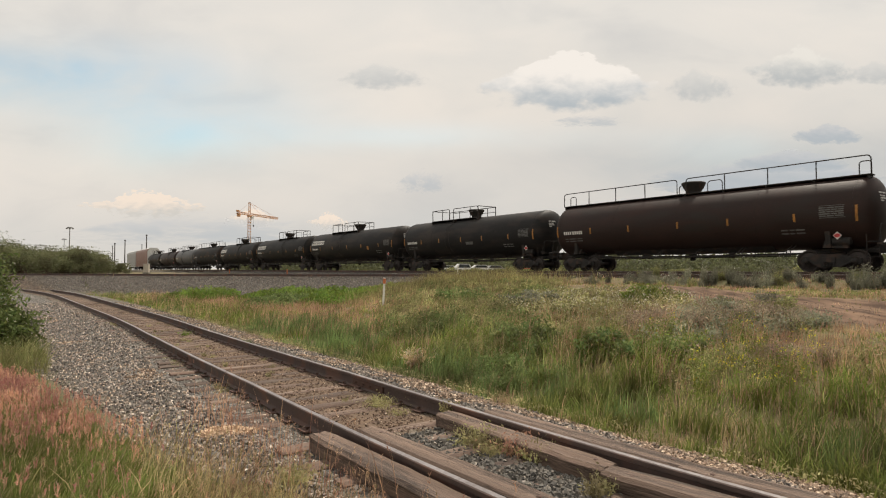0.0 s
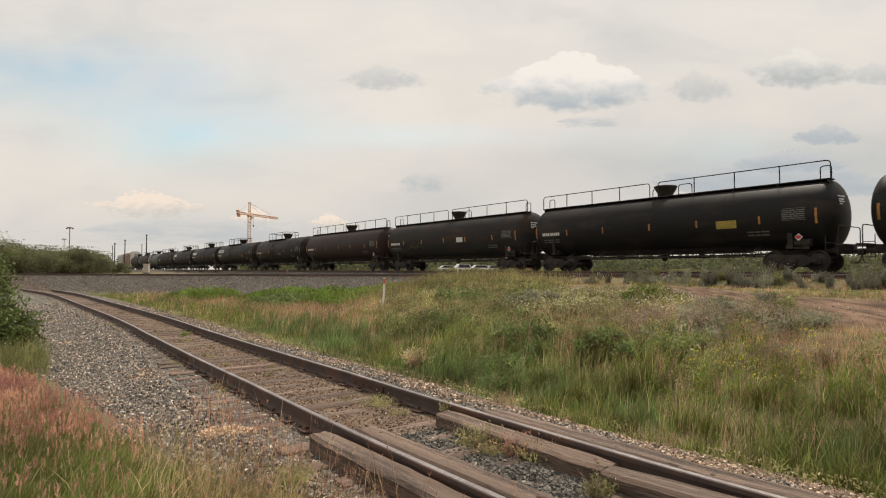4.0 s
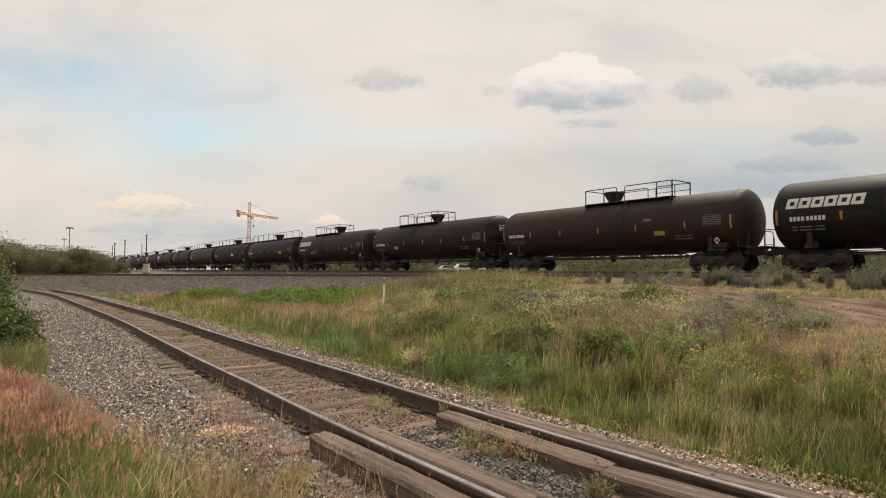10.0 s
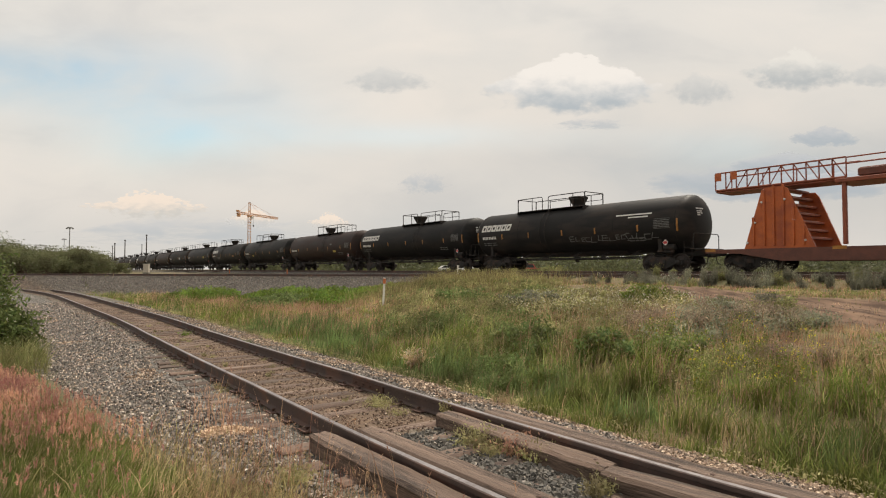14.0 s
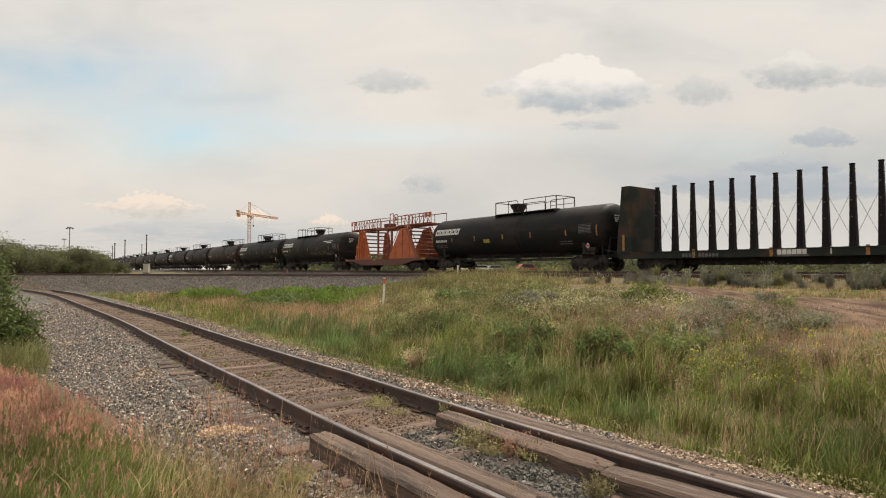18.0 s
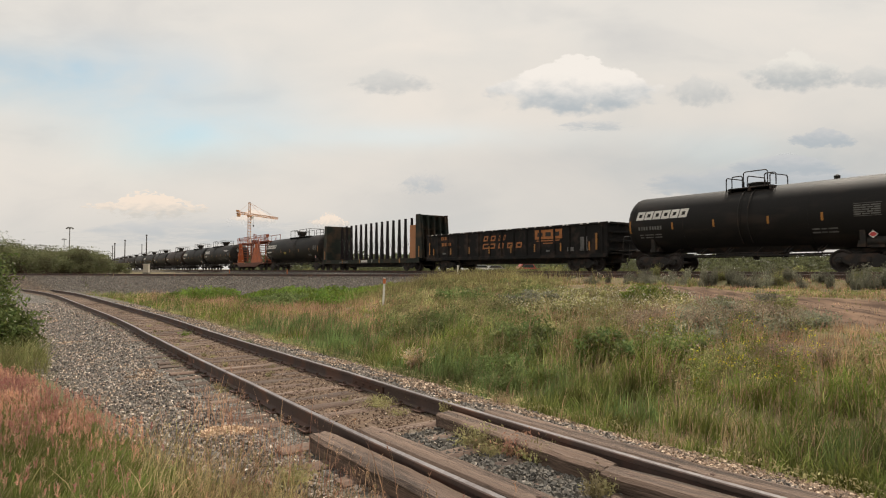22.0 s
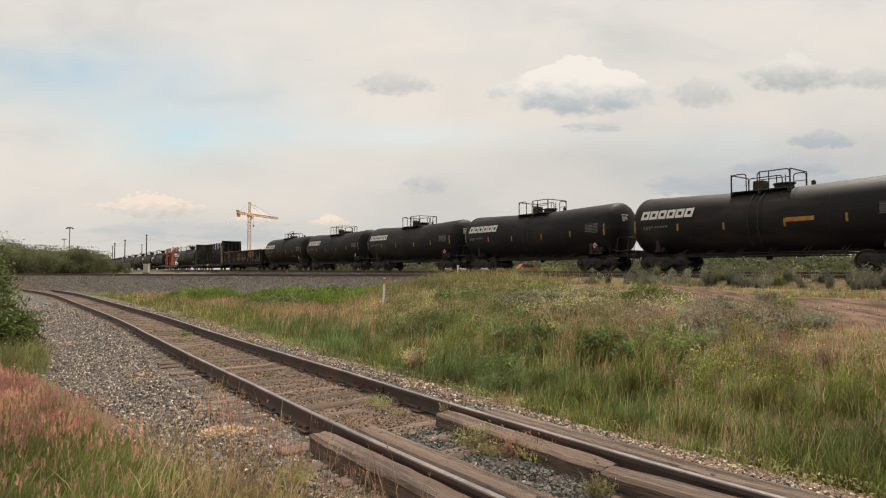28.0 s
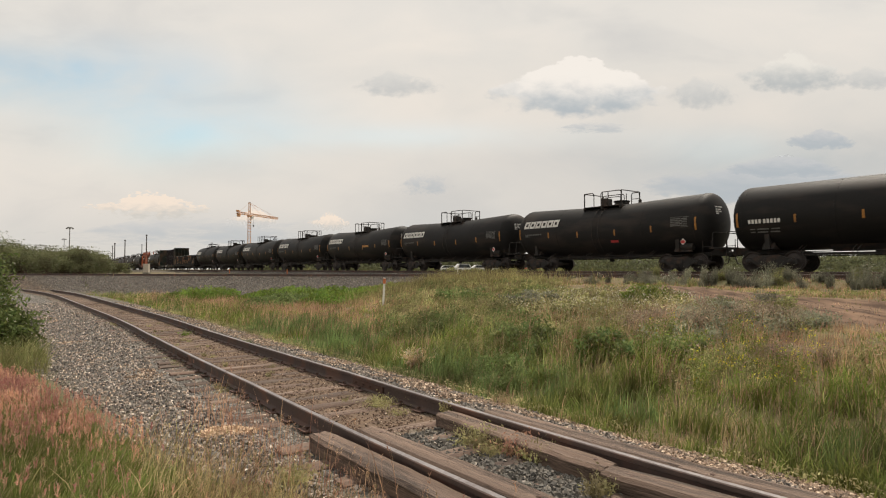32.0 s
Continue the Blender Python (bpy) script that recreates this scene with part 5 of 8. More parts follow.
def autorack_car(pitch, silver):
    car = thing("autorack_car", "tall enclosed autorack car with corrugated panels", "autorack car", "cars of the freight train")
    body = mat("autorack_panel", (0.50, 0.49, 0.46) if silver else (0.30, 0.17, 0.12), (0.36, 0.35, 0.33) if silver else (0.2, 0.11, 0.08), rough=0.5, scale=2, fine=20, bump=0.1)
    under_frame(car, pitch, body, pitch / 2 - 3)
    half = pitch / 2 - 0.6
    part("body", Shape().prism([(-1.5, 0.9), (1.5, 0.9), (1.5, 4.9), (1.1, 5.5), (-1.1, 5.5), (-1.5, 4.9)], -half, half, "x"), body, car)
    roof = mat("autorack_roof", (0.75, 0.74, 0.70), rough=0.4, bump=0.05)
    part("roof", Shape().prism([(-1.15, 5.46), (1.15, 5.46), (0.8, 5.72), (-0.8, 5.72)], -half, half, "x"), roof, car)
    part("end_door", Shape().prism([(-1.42, 1.0), (1.42, 1.0), (1.42, 4.85), (1.05, 5.44), (0, 5.68), (-1.05, 5.44), (-1.42, 4.85)], -half - 0.06, -half - 0.005, "x"), roof, car, "pale end door with a rounded top")
    for i in range(18):
        part("panel_rib", Shape().box((-half + 0.4 + (2 * half - 0.8) * i / 17, 1.53, 2.9), (0.08, 0.05, 3.9)), body, car)
    return car, pitch


# ---------------------------------------------------------------- make-up of the train, first car first, with the place of its leading end
SPEED, SHIFT = 9.26, 0.70
TRAIN = [
    (217.0, autorack_car(23.6, True)),
    (193.3, autorack_car(23.6, False)),
    (169.9, tank_car("small black tank car with railed top", 18.2, BLACK, "mid", 1, False)),
    (151.6, tank_car("dark weathered tank car with railed top", 18.4, BROWN, "mid", -1, False)),
    (133.0, tank_car("grey tank car with railed top", 16.5, PALEGREY, "mid", 1, False)),
    (116.5, tank_car("grey tank car with a handrail along its whole top", 17.6, GREY, "long", 1, False)),
    (98.8, tank_car("black tank car with white owner's mark", 17.6, BLACK, "mid", -1)),
    (81.1, tank_car("black tank car with white owner's mark", 17.7, BLACK, "mid", -1)),
    (63.3, tank_car("black tank car with white owner's mark and yellow stain", 18.9, BLACK, "mid", 1, patches=(("orange", -4.2, 1.9, 0.3, 0.35),))),
    (44.3, tank_car("black tank car with small white numbers", 16.8, BLACK, "mid", 1, False, patches=(("faded", -1.0, 1.9, 0.8, 0.2),))),
    (27.4, tank_car("rust-brown tank car with a handrail along its whole top", 17.5, BROWN, "long", 1, False)),
    (9.85, tank_car("dark grey tank car with a white square and full-length handrail", 17.8, GREY, "long", 1, False, scrawls=((5.0, 2.4, 1.75, 0.5, 9, SCRAWL),), patches=(("white", -2.0, 2.1, 0.72, 0.36),))),
    (-7.9, tank_car("black tank car with a full-length handrail and yellow panel", 17.8, BLACK, "long", 1, False, patches=(("yellow", -4.1, 2.0, 0.95, 0.36),))),
    (-25.9, tank_car("black tank car with white owner's mark and orange patch", 17.2, BLACK, "mid", 1, scrawls=((4.6, 3.0, 1.6, 0.45, 3, FADED),), patches=(("orange", -4.0, 2.0, 0.7, 0.22), ("faded", 3.9, 1.8, 1.4, 0.25)))),
    (-43.2, tank_car("black tank car with a pale yellow patch and white numbers", 17.25, BLACK, "mid", 1, False, patches=(("yellow", 4.0, 1.82, 0.6, 0.24),))),
    (-60.45, tank_car("brown-stained black tank car with white numbers", 17.25, BROWN, "mid", -1, False, patches=(("yellow", -3.9, 1.85, 0.6, 0.22), ("faded", -3.2, 2.6, 0.5, 0.14)))),
    (-77.75, tank_car("black tank car with white owner's mark", 17.25, BLACK, "mid", -1)),
    (-94.85, tank_car("black tank car with white mark and pale scrawls", 17.2, BLACK, "mid", 1, scrawls=((-0.6, -6.3, 1.62, 0.42, 5, FADED),), patches=(("white", -5.0, 3.0, 2.2, 0.07), ("white", -5.3, 2.85, 1.2, 0.07)))),
    (-112.0, machine_car()),
    (-126.4, tank_car("black tank car with white owner's mark and yellow panel", 17.75, BLACK, "mid", -1, patches=(("yellow", 1.6, 1.95, 0.6, 0.24),))),
    (-144.0, bulkhead_car()),
    (-162.95, gondola_car()),
    (-181.45, tank_car("short black tank car with an open top platform", 13.6, BLACK, "bare", 1)),
    (-195.0, tank_car("short black tank car with white owner's mark", 13.8, BLACK, "short", 1)),
    (-208.8, tank_car("short black tank car with white owner's mark", 14.3, BLACK, "short", 1)),
    (-223.1, tank_car("short black tank car with white owner's mark", 14.15, BLACK, "short", 1)),
    (-237.3, tank_car("short black tank car with white owner's mark and orange patch", 14.2, BLACK, "short", 1, patches=(("orange", -1.9, 2.3, 1.1, 0.18),))),
    (-251.5, tank_car("short black tank car with white owner's mark", 14.2, BLACK, "short", 1)),
    (-265.7, tank_car("short black tank car with white owner's mark and a red mark", 14.0, BLACK, "short", 1, patches=(("red", -1.2, 1.75, 0.5, 0.12),))),
    (-279.75, tank_car("black tank car with small white numbers", 17.3, BLACK, "mid", -1, False)),
    (-297.1, tank_car("black tank car with white owner's mark", 17.3, BLACK, "mid", -1)),
]


# ---------------------------------------------------------------- vegetation
RNG = np.random.default_rng(5)
M_GREEN = leaf_mat("green_grass_blades", (0.090, 0.122, 0.024), (0.205, 0.238, 0.055), (0.36, 0.32, 0.13))
M_LUSH = leaf_mat("lush_green_blades", (0.092, 0.115, 0.030), (0.190, 0.218, 0.060), (0.30, 0.285, 0.112), tuft_scale=2.2)
M_BLUE = leaf_mat("reed_green_blades", (0.095, 0.136, 0.048), (0.196, 0.242, 0.088))
M_DRY = leaf_mat("dry_straw_stems", (0.31, 0.222, 0.122), (0.50, 0.378, 0.235))
M_PINK = leaf_mat("pink_foxtail_plumes", (0.37, 0.170, 0.125), (0.54, 0.300, 0.228), (0.60, 0.42, 0.33), tuft_scale=1.6)
M_HERB = leaf_mat("meadow_herb_leaves", (0.12, 0.13, 0.042), (0.25, 0.245, 0.10), (0.40, 0.34, 0.18))
M_HAZE = leaf_mat("purple_grey_herb", (0.18, 0.14, 0.095), (0.31, 0.25, 0.18), (0.42, 0.30, 0.22))
M_ROSE = leaf_mat("russet_seed_heads", (0.33, 0.182, 0.118), (0.49, 0.300, 0.200))
M_SAGE = leaf_mat("sage_grey_leaves", (0.14, 0.155, 0.095), (0.28, 0.285, 0.20), (0.36, 0.35, 0.26))
M_SAGE2 = leaf_mat("track_sage_leaves", (0.105, 0.105, 0.072), (0.205, 0.200, 0.145), (0.30, 0.28, 0.21), tuft_scale=1.5)
M_WEED = leaf_mat("weed_bright_leaves", (0.085, 0.135, 0.022), (0.190, 0.265, 0.050), tuft_scale=1.2)
M_OLIVE = leaf_mat("yellow_green_weed", (0.20, 0.185, 0.075), (0.40, 0.36, 0.19))
M_FLOWER = leaf_mat("yellow_clover_blossom", (0.42, 0.34, 0.03), (0.60, 0.50, 0.06))
M_PALE = leaf_mat("cream_blossom", (0.46, 0.42, 0.32), (0.66, 0.63, 0.54))
# olive willow leaves, with distance haze put into their colour as grey
M_BUSH = leaf_mat("willow_hazed_leaves", (0.112, 0.119, 0.056), (0.182, 0.185, 0.094), tuft_scale=0.5)
M_PLANT = leaf_mat("dark_broadleaf_weed", (0.084, 0.118, 0.038), (0.195, 0.236, 0.086))
M_DARKBUSH = leaf_mat("rose_bush_leaves", (0.060, 0.088, 0.026), (0.155, 0.180, 0.062))


def blades(x, y, z, h, w, lean, rng, segs=2, wind=0.0, splay=None):
    """Tapered bent blades as triangles; one blade to each base point."""
    n = len(x)
    az, tw = rng.uniform(0, 2 * np.pi, n), rng.uniform(0, 2 * np.pi, n)
    if splay is not None:
        az = splay + rng.normal(0, 0.5, n)
    ln = lean * rng.uniform(0.2, 1.5, n)
    ax, ay = np.cos(az) * ln + wind * rng.uniform(0.3, 1.4, n), np.sin(az) * ln
    ln = np.hypot(ax, ay)
    az = np.arctan2(ay, ax)
    vs = []
    for i in range(segs):
        t = i / segs
        cx, cy, cz = x + np.cos(az) * ln * h * t * t, y + np.sin(az) * ln * h * t * t, z + h * t * (1 - 0.15 * ln * t)
        ww = w * (1 - 0.55 * t) / 2
        vs += [np.stack([cx - np.cos(tw) * ww, cy - np.sin(tw) * ww, cz], -1), np.stack([cx + np.cos(tw) * ww, cy + np.sin(tw) * ww, cz], -1)]
    vs.append(np.stack([x + np.cos(az) * ln * h, y + np.sin(az) * ln * h, z + h * (1 - 0.15 * ln)], -1))
    k = len(vs)
    v = np.stack(vs, 1).reshape(-1, 3)
    f = []
    for i in range(segs - 1):
        f += [(2 * i, 2 * i + 1, 2 * i + 3), (2 * i, 2 * i + 3, 2 * i + 2)]
    f.append((2 * segs - 2, 2 * segs - 1, 2 * segs))
    fa = (np.arange(n)[:, None, None] * k + np.array(f)[None]).reshape(-1, 3)
    tips = vs[-1]
    return v, fa, tips


def plumes(tips, size, per, rng, droop=0.3):
    """Seed heads: a spray of short slivers along the top of each stem."""
    n = len(tips) * per
    base = np.repeat(tips, per, 0)
    t = np.tile(np.linspace(-0.75, 0.15, per), len(tips))
    sz = np.repeat(size, per) if np.ndim(size) else np.full(n, size)
    base = base + np.stack([np.zeros(n), np.zeros(n), t * sz * 1.6], -1)
    d = rng.normal(0, 1, (n, 3))
    d[:, 2] = np.abs(d[:, 2]) * 0.9 + 0.5 - droop
    d /= np.linalg.norm(d, axis=1)[:, None]
    p = np.cross(d, rng.normal(0, 1, (n, 3)))
    p /= np.linalg.norm(p, axis=1)[:, None]
    ln = sz[:, None] * rng.uniform(0.4, 0.9, (n, 1))
    w = ln * 0.13
    v = np.stack([base - p * w, base + p * w, base + d * ln], 1).reshape(-1, 3)
    return v, np.arange(3 * n).reshape(-1, 3)


def leaves(c, size, rng, flat=0.0):
    """Pointed four-cornered leaves round the given centres, folded at random."""
    n = len(c)
    d = rng.normal(0, 1, (n, 3))
    d[:, 2] += flat
    d /= np.linalg.norm(d, axis=1)[:, None]
    p = np.cross(d, rng.normal(0, 1, (n, 3)))
    p /= np.linalg.norm(p, axis=1)[:, None]
    s = (size if np.ndim(size) else np.full(n, size))[:, None] * rng.uniform(0.6, 1.3, (n, 1))
    v = np.stack([c - d * s, c + p * s * 0.42, c + d * s, c - p * s * 0.42], 1).reshape(-1, 3)
    return v, np.arange(4 * n).reshape(-1, 4)


def stuff(name, label, category, v, f, m):
    if len(v):
        return tagged(new(name, quick_mesh(name, v, f, m)), label, category, kind="stuff")


def scatter(n, y0, y1, u0, u1, power, rng):
    """Places in front of the tripod, thinner with distance."""
    a = 2 - power
    y = (y0 ** a + rng.uniform(0, 1, n) * (y1 ** a - y0 ** a)) ** (1 / a)
    return y * rng.uniform(u0, u1, n), y


def merge(parts):
    vs, fs, k = [], [], 0
    for v, f in parts:
        vs.append(v)
        fs.append(f + k)
        k += len(v)
    return np.concatenate(vs), np.concatenate(fs)


def meadow():
    rng = RNG
    cx, cy = scatter(50000, 3.4, 60, -0.80, 0.92, 1.30, rng)
    per = 8
    spread = np.repeat(np.interp(cy, [4, 12, 40], [0.035, 0.06, 0.14]), per)
    ox, oy = rng.normal(0, 1, len(cx) * per), rng.normal(0, 1, len(cx) * per)
    x, y = np.repeat(cx, per) + ox * spread, np.repeat(cy, per) + oy * spread
    splay = np.arctan2(oy, ox)
    tuft_h = np.repeat(rng.uniform(0.55, 1.35, len(cx)), per)
    tuft_k = np.repeat(rng.uniform(0, 1, len(cx)), per)
    d1, s1 = SIDING.offset(x, y)
    d2, s2 = FRONT.offset(x, y)
    d3, _ = MAIN.offset(x, y)
    g, dirt = zones(x, y)
    z = ground_z(x, y)
    # beyond the ditch: everything that is neither stone nor bare earth
    clump = fbm(x, y, 0.55, 7.0)
    ok = (d1 > 2.0) & (np.abs(d3) > 2.6) & (d3 < -2.5) & (rng.uniform(0, 1, len(x)) > np.clip(g * 1.5, 0, 0.985)) & (rng.uniform(0, 1, len(x)) > dirt * 0.96)
    bare = np.hypot((x - 4.96) / 0.75, (y - 12.75) / 0.5) < 1.0
    ok &= ~bare & (clump > -0.42 + 0.3 * rng.uniform(-1, 1, len(x)))
    # thinner where the herbs stand
    herb = fbm(x, y, 1.1, 12.0) + 0.5 * fbm(x, y, 0.4, 2.5) + np.interp(d1, [3, 5, 8], [-0.22, -0.02, 0.22]) - 0.6 * np.clip((x - 4.3) / 0.8, 0, 1)
    ok &= ~((herb > 0.12) & (d1 > 3.3) & (x > -1) & (y < 30) & (rng.uniform(0, 1, len(x)) < 0.68))
    x, y, z, d1, d2, s2, clump, splay, tuft_h, tuft_k = (q[ok] for q in (x, y, z, d1, d2, s2, clump, splay, tuft_h, tuft_k))
    dist = np.hypot(x, y)
    patch, patch2 = fbm(x, y, 2.3, 1.0), fbm(x, y, 1.4, 4.0)
    tall = np.interp(d1, [2.0, 2.6, 3.4, 6.0, 9.0, 14.0], [0.12, 0.32, 0.50, 0.33, 0.19, 0.14])
    tall = tall * np.clip(1 + 0.4 * patch + 0.75 * clump, 0.30, 1.8) * np.interp(dist, [10, 25, 45], [1, 0.95, 0.8])
    near_bank = np.abs(d2) < 3.2
    tall = np.where(near_bank, np.minimum(tall, 0.22), tall) * tuft_h
    tall = np.where((x < -2) & (d1 > 5.0), np.minimum(tall, 0.30), tall)
    tall = np.where((x > 5.6) & (d1 > 6.6), np.minimum(tall, 0.13), tall)
    w = np.interp(dist, [4, 10, 20, 40, 60], [0.0125, 0.0175, 0.027, 0.042, 0.058])
    r = np.where(rng.uniform(0, 1, len(x)) < 0.86, tuft_k, rng.uniform(0, 1, len(x)))
    patch3 = fbm(x, y, 0.9, 6.0)
    dry = np.interp(d1, [2.0, 3.4, 4.4, 6.5, 12, 16], [0.04, 0.08, 0.30, 0.48, 0.56, 0.36]) + 0.22 * np.clip((-x - 3) / 3, 0, 1) + 0.30 * patch2 + 0.20 * patch3 + 0.22 * np.clip((x - 4.0) / 1.5, 0, 1) * np.clip((d1 - 4.9), 0, 1)
    rose = np.interp(d1, [3.6, 4.8, 6.5, 9.0], [0.25, 0.75, 0.75, 0.45]) * np.clip((2.5 + 1.2 * patch - x) / 4, 0.6, 1)
    reed = (fbm(x, y, 2.2, 9.0) * 0.6 + np.interp(x, [-9, -5, -1, 3, 9], [0.1, 0.5, 0.40, 0.0, -0.3])) > 0.30
    pick = rng.uniform(0, 1, len(x))
    kinds = np.where(r < dry, np.where(pick < rose, 2, 1), np.where(reed & (d1 < 5.4), 3, np.where((d1 < 4.3 + 0.5 * patch) & (x > -2), 4, 0)))
    shortdry = np.where((kinds == 0) & (d1 > 5.5), 0.8, 1.0)
    tall = tall * shortdry
    hv = rng.uniform(0.55, 1.15, len(x))
    for k, m, name, label, lean in ((0, M_GREEN, "meadow_grass", "olive-green meadow grass", 0.55), (4, M_LUSH, "lush_grass", "lush bright green grass along the ballast edge", 0.50), (3, M_BLUE, "reed_grass", "darker blue-green reed grass", 0.25), (1, M_DRY, "dry_grass", "dry straw-coloured grass stems among the green", 0.25), (2, M_ROSE, "seeding_grass", "seeding grass with russet heads", 0.22)):
        q = kinds == k
        if k in (1, 2):
            q &= rng.uniform(0, 1, len(x)) < 0.75
        hh = tall[q] * hv[q] * (1.22 if k in (1, 2) else 1.0)
        ww = w[q] * (0.50 if k in (1, 2) else 1.0)
        v, f, tips = blades(x[q], y[q], z[q] - 0.02, hh, ww, lean, rng, 2, 0.12, splay[q])
        if k == 2:
            pv, pf = plumes(tips, np.clip(0.030 * np.interp(dist[q], [4, 20, 45], [1.0, 1.5, 2.2]), 0, 0.08), 5, rng)
            v, f = merge([(v, f), (pv, pf)])
        stuff(name, label, "grass", v, f, m)


def meadow_herbs():
    """Low bushy herbs of several kinds among the meadow grass, each a small dome of fine leaves."""
    rng = np.random.default_rng(61)
    cx, cy = scatter(6200, 5.5, 30, -0.10, 0.95, 1.25, rng)
    d1, s1 = SIDING.offset(cx, cy)
    d2, _ = FRONT.offset(cx, cy)
    d3, _ = MAIN.offset(cx, cy)
    g, dirt = zones(cx, cy)
    ok = (d1 > 3.1) & (dirt < 0.35) & (np.abs(d2) > 2.2) & (d3 < -3.5) & (g < 0.4)
    ok &= (fbm(cx, cy, 1.1, 12.0) + 0.5 * fbm(cx, cy, 0.4, 2.5) + np.interp(d1, [3, 5, 8], [-0.22, -0.02, 0.22]) - 0.6 * np.clip((cx - 4.3) / 0.8, 0, 1)) > rng.uniform(-0.1, 0.35, len(cx))
    cx, cy, d1 = cx[ok], cy[ok], d1[ok]
    kind = fbm(cx, cy, 1.6, 15.0) + 0.35 * rng.normal(0, 1, len(cx))
    grey = np.exp(-(((cx - 5.6) / 1.5) ** 2 + ((cy - 13.0) / 1.6) ** 2)) * 1.6 + 0.8 * np.exp(-(((cx - 5.0) / 2.0) ** 2 + ((cy - 9.6) / 0.8) ** 2))
    sort = np.where(grey + 0.4 * kind > 0.55, 2, np.where(kind > 0.28, 1, np.where((kind < -0.42) & (cx < 3.8), 3, 0)))
    for k, m, name, label in ((0, M_HERB, "meadow_herbs", "bushy olive-green herbs in the meadow"), (1, M_OLIVE, "yellow_herbs", "yellow-green herbs in the meadow"), (2, M_HAZE, "purple_grey_herbs", "purple-grey seeding herbs in the meadow"), (3, M_PLANT, "broadleaf_herbs", "darker broad-leaved herbs in the meadow")):
        q = sort == k
        n, per = int(q.sum()), 72
        if not n:
            continue
        rad = np.repeat(rng.uniform(0.16, 0.42, n), per)
        hh = np.repeat(np.interp(d1[q], [3, 4, 6, 9, 14], [0.42, 0.56, 0.42, 0.30, 0.22]) * rng.uniform(0.6, 1.3, n), per)
        a, t = rng.uniform(0, 2 * np.pi, n * per), np.sqrt(rng.uniform(0, 1, n * per))
        x, y = np.repeat(cx[q], per) + np.cos(a) * t * rad, np.repeat(cy[q], per) + np.sin(a) * t * rad
        top = hh * (1 - 0.55 * t * t) * rng.uniform(0.75, 1.15, n * per)
        z = ground_z(x, y) + top * rng.uniform(0.15, 1.0, n * per) ** 0.6
        size = rng.uniform(0.014, 0.029, n * per) * np.interp(y, [6, 12, 25], [1.0, 1.3, 2.0]) * (1.25 if k == 3 else 1.0)
        lv, lf = leaves(np.stack([x, y, z], -1), size, rng, 0.5)
        sx = rng.integers(0, n * per, n * 9)
        bv, bf, _ = blades(x[sx], y[sx], ground_z(x[sx], y[sx]) - 0.02, hh[sx] * rng.uniform(0.7, 1.35, len(sx)), 0.0007 * y[sx] + 0.002, 0.2, rng, 2, 0.1)
        stuff(name, label, "herbs", *merge([(lv, np.concatenate([lf[:, [0, 1, 2]], lf[:, [0, 2, 3]]])), (bv, bf)]), m)


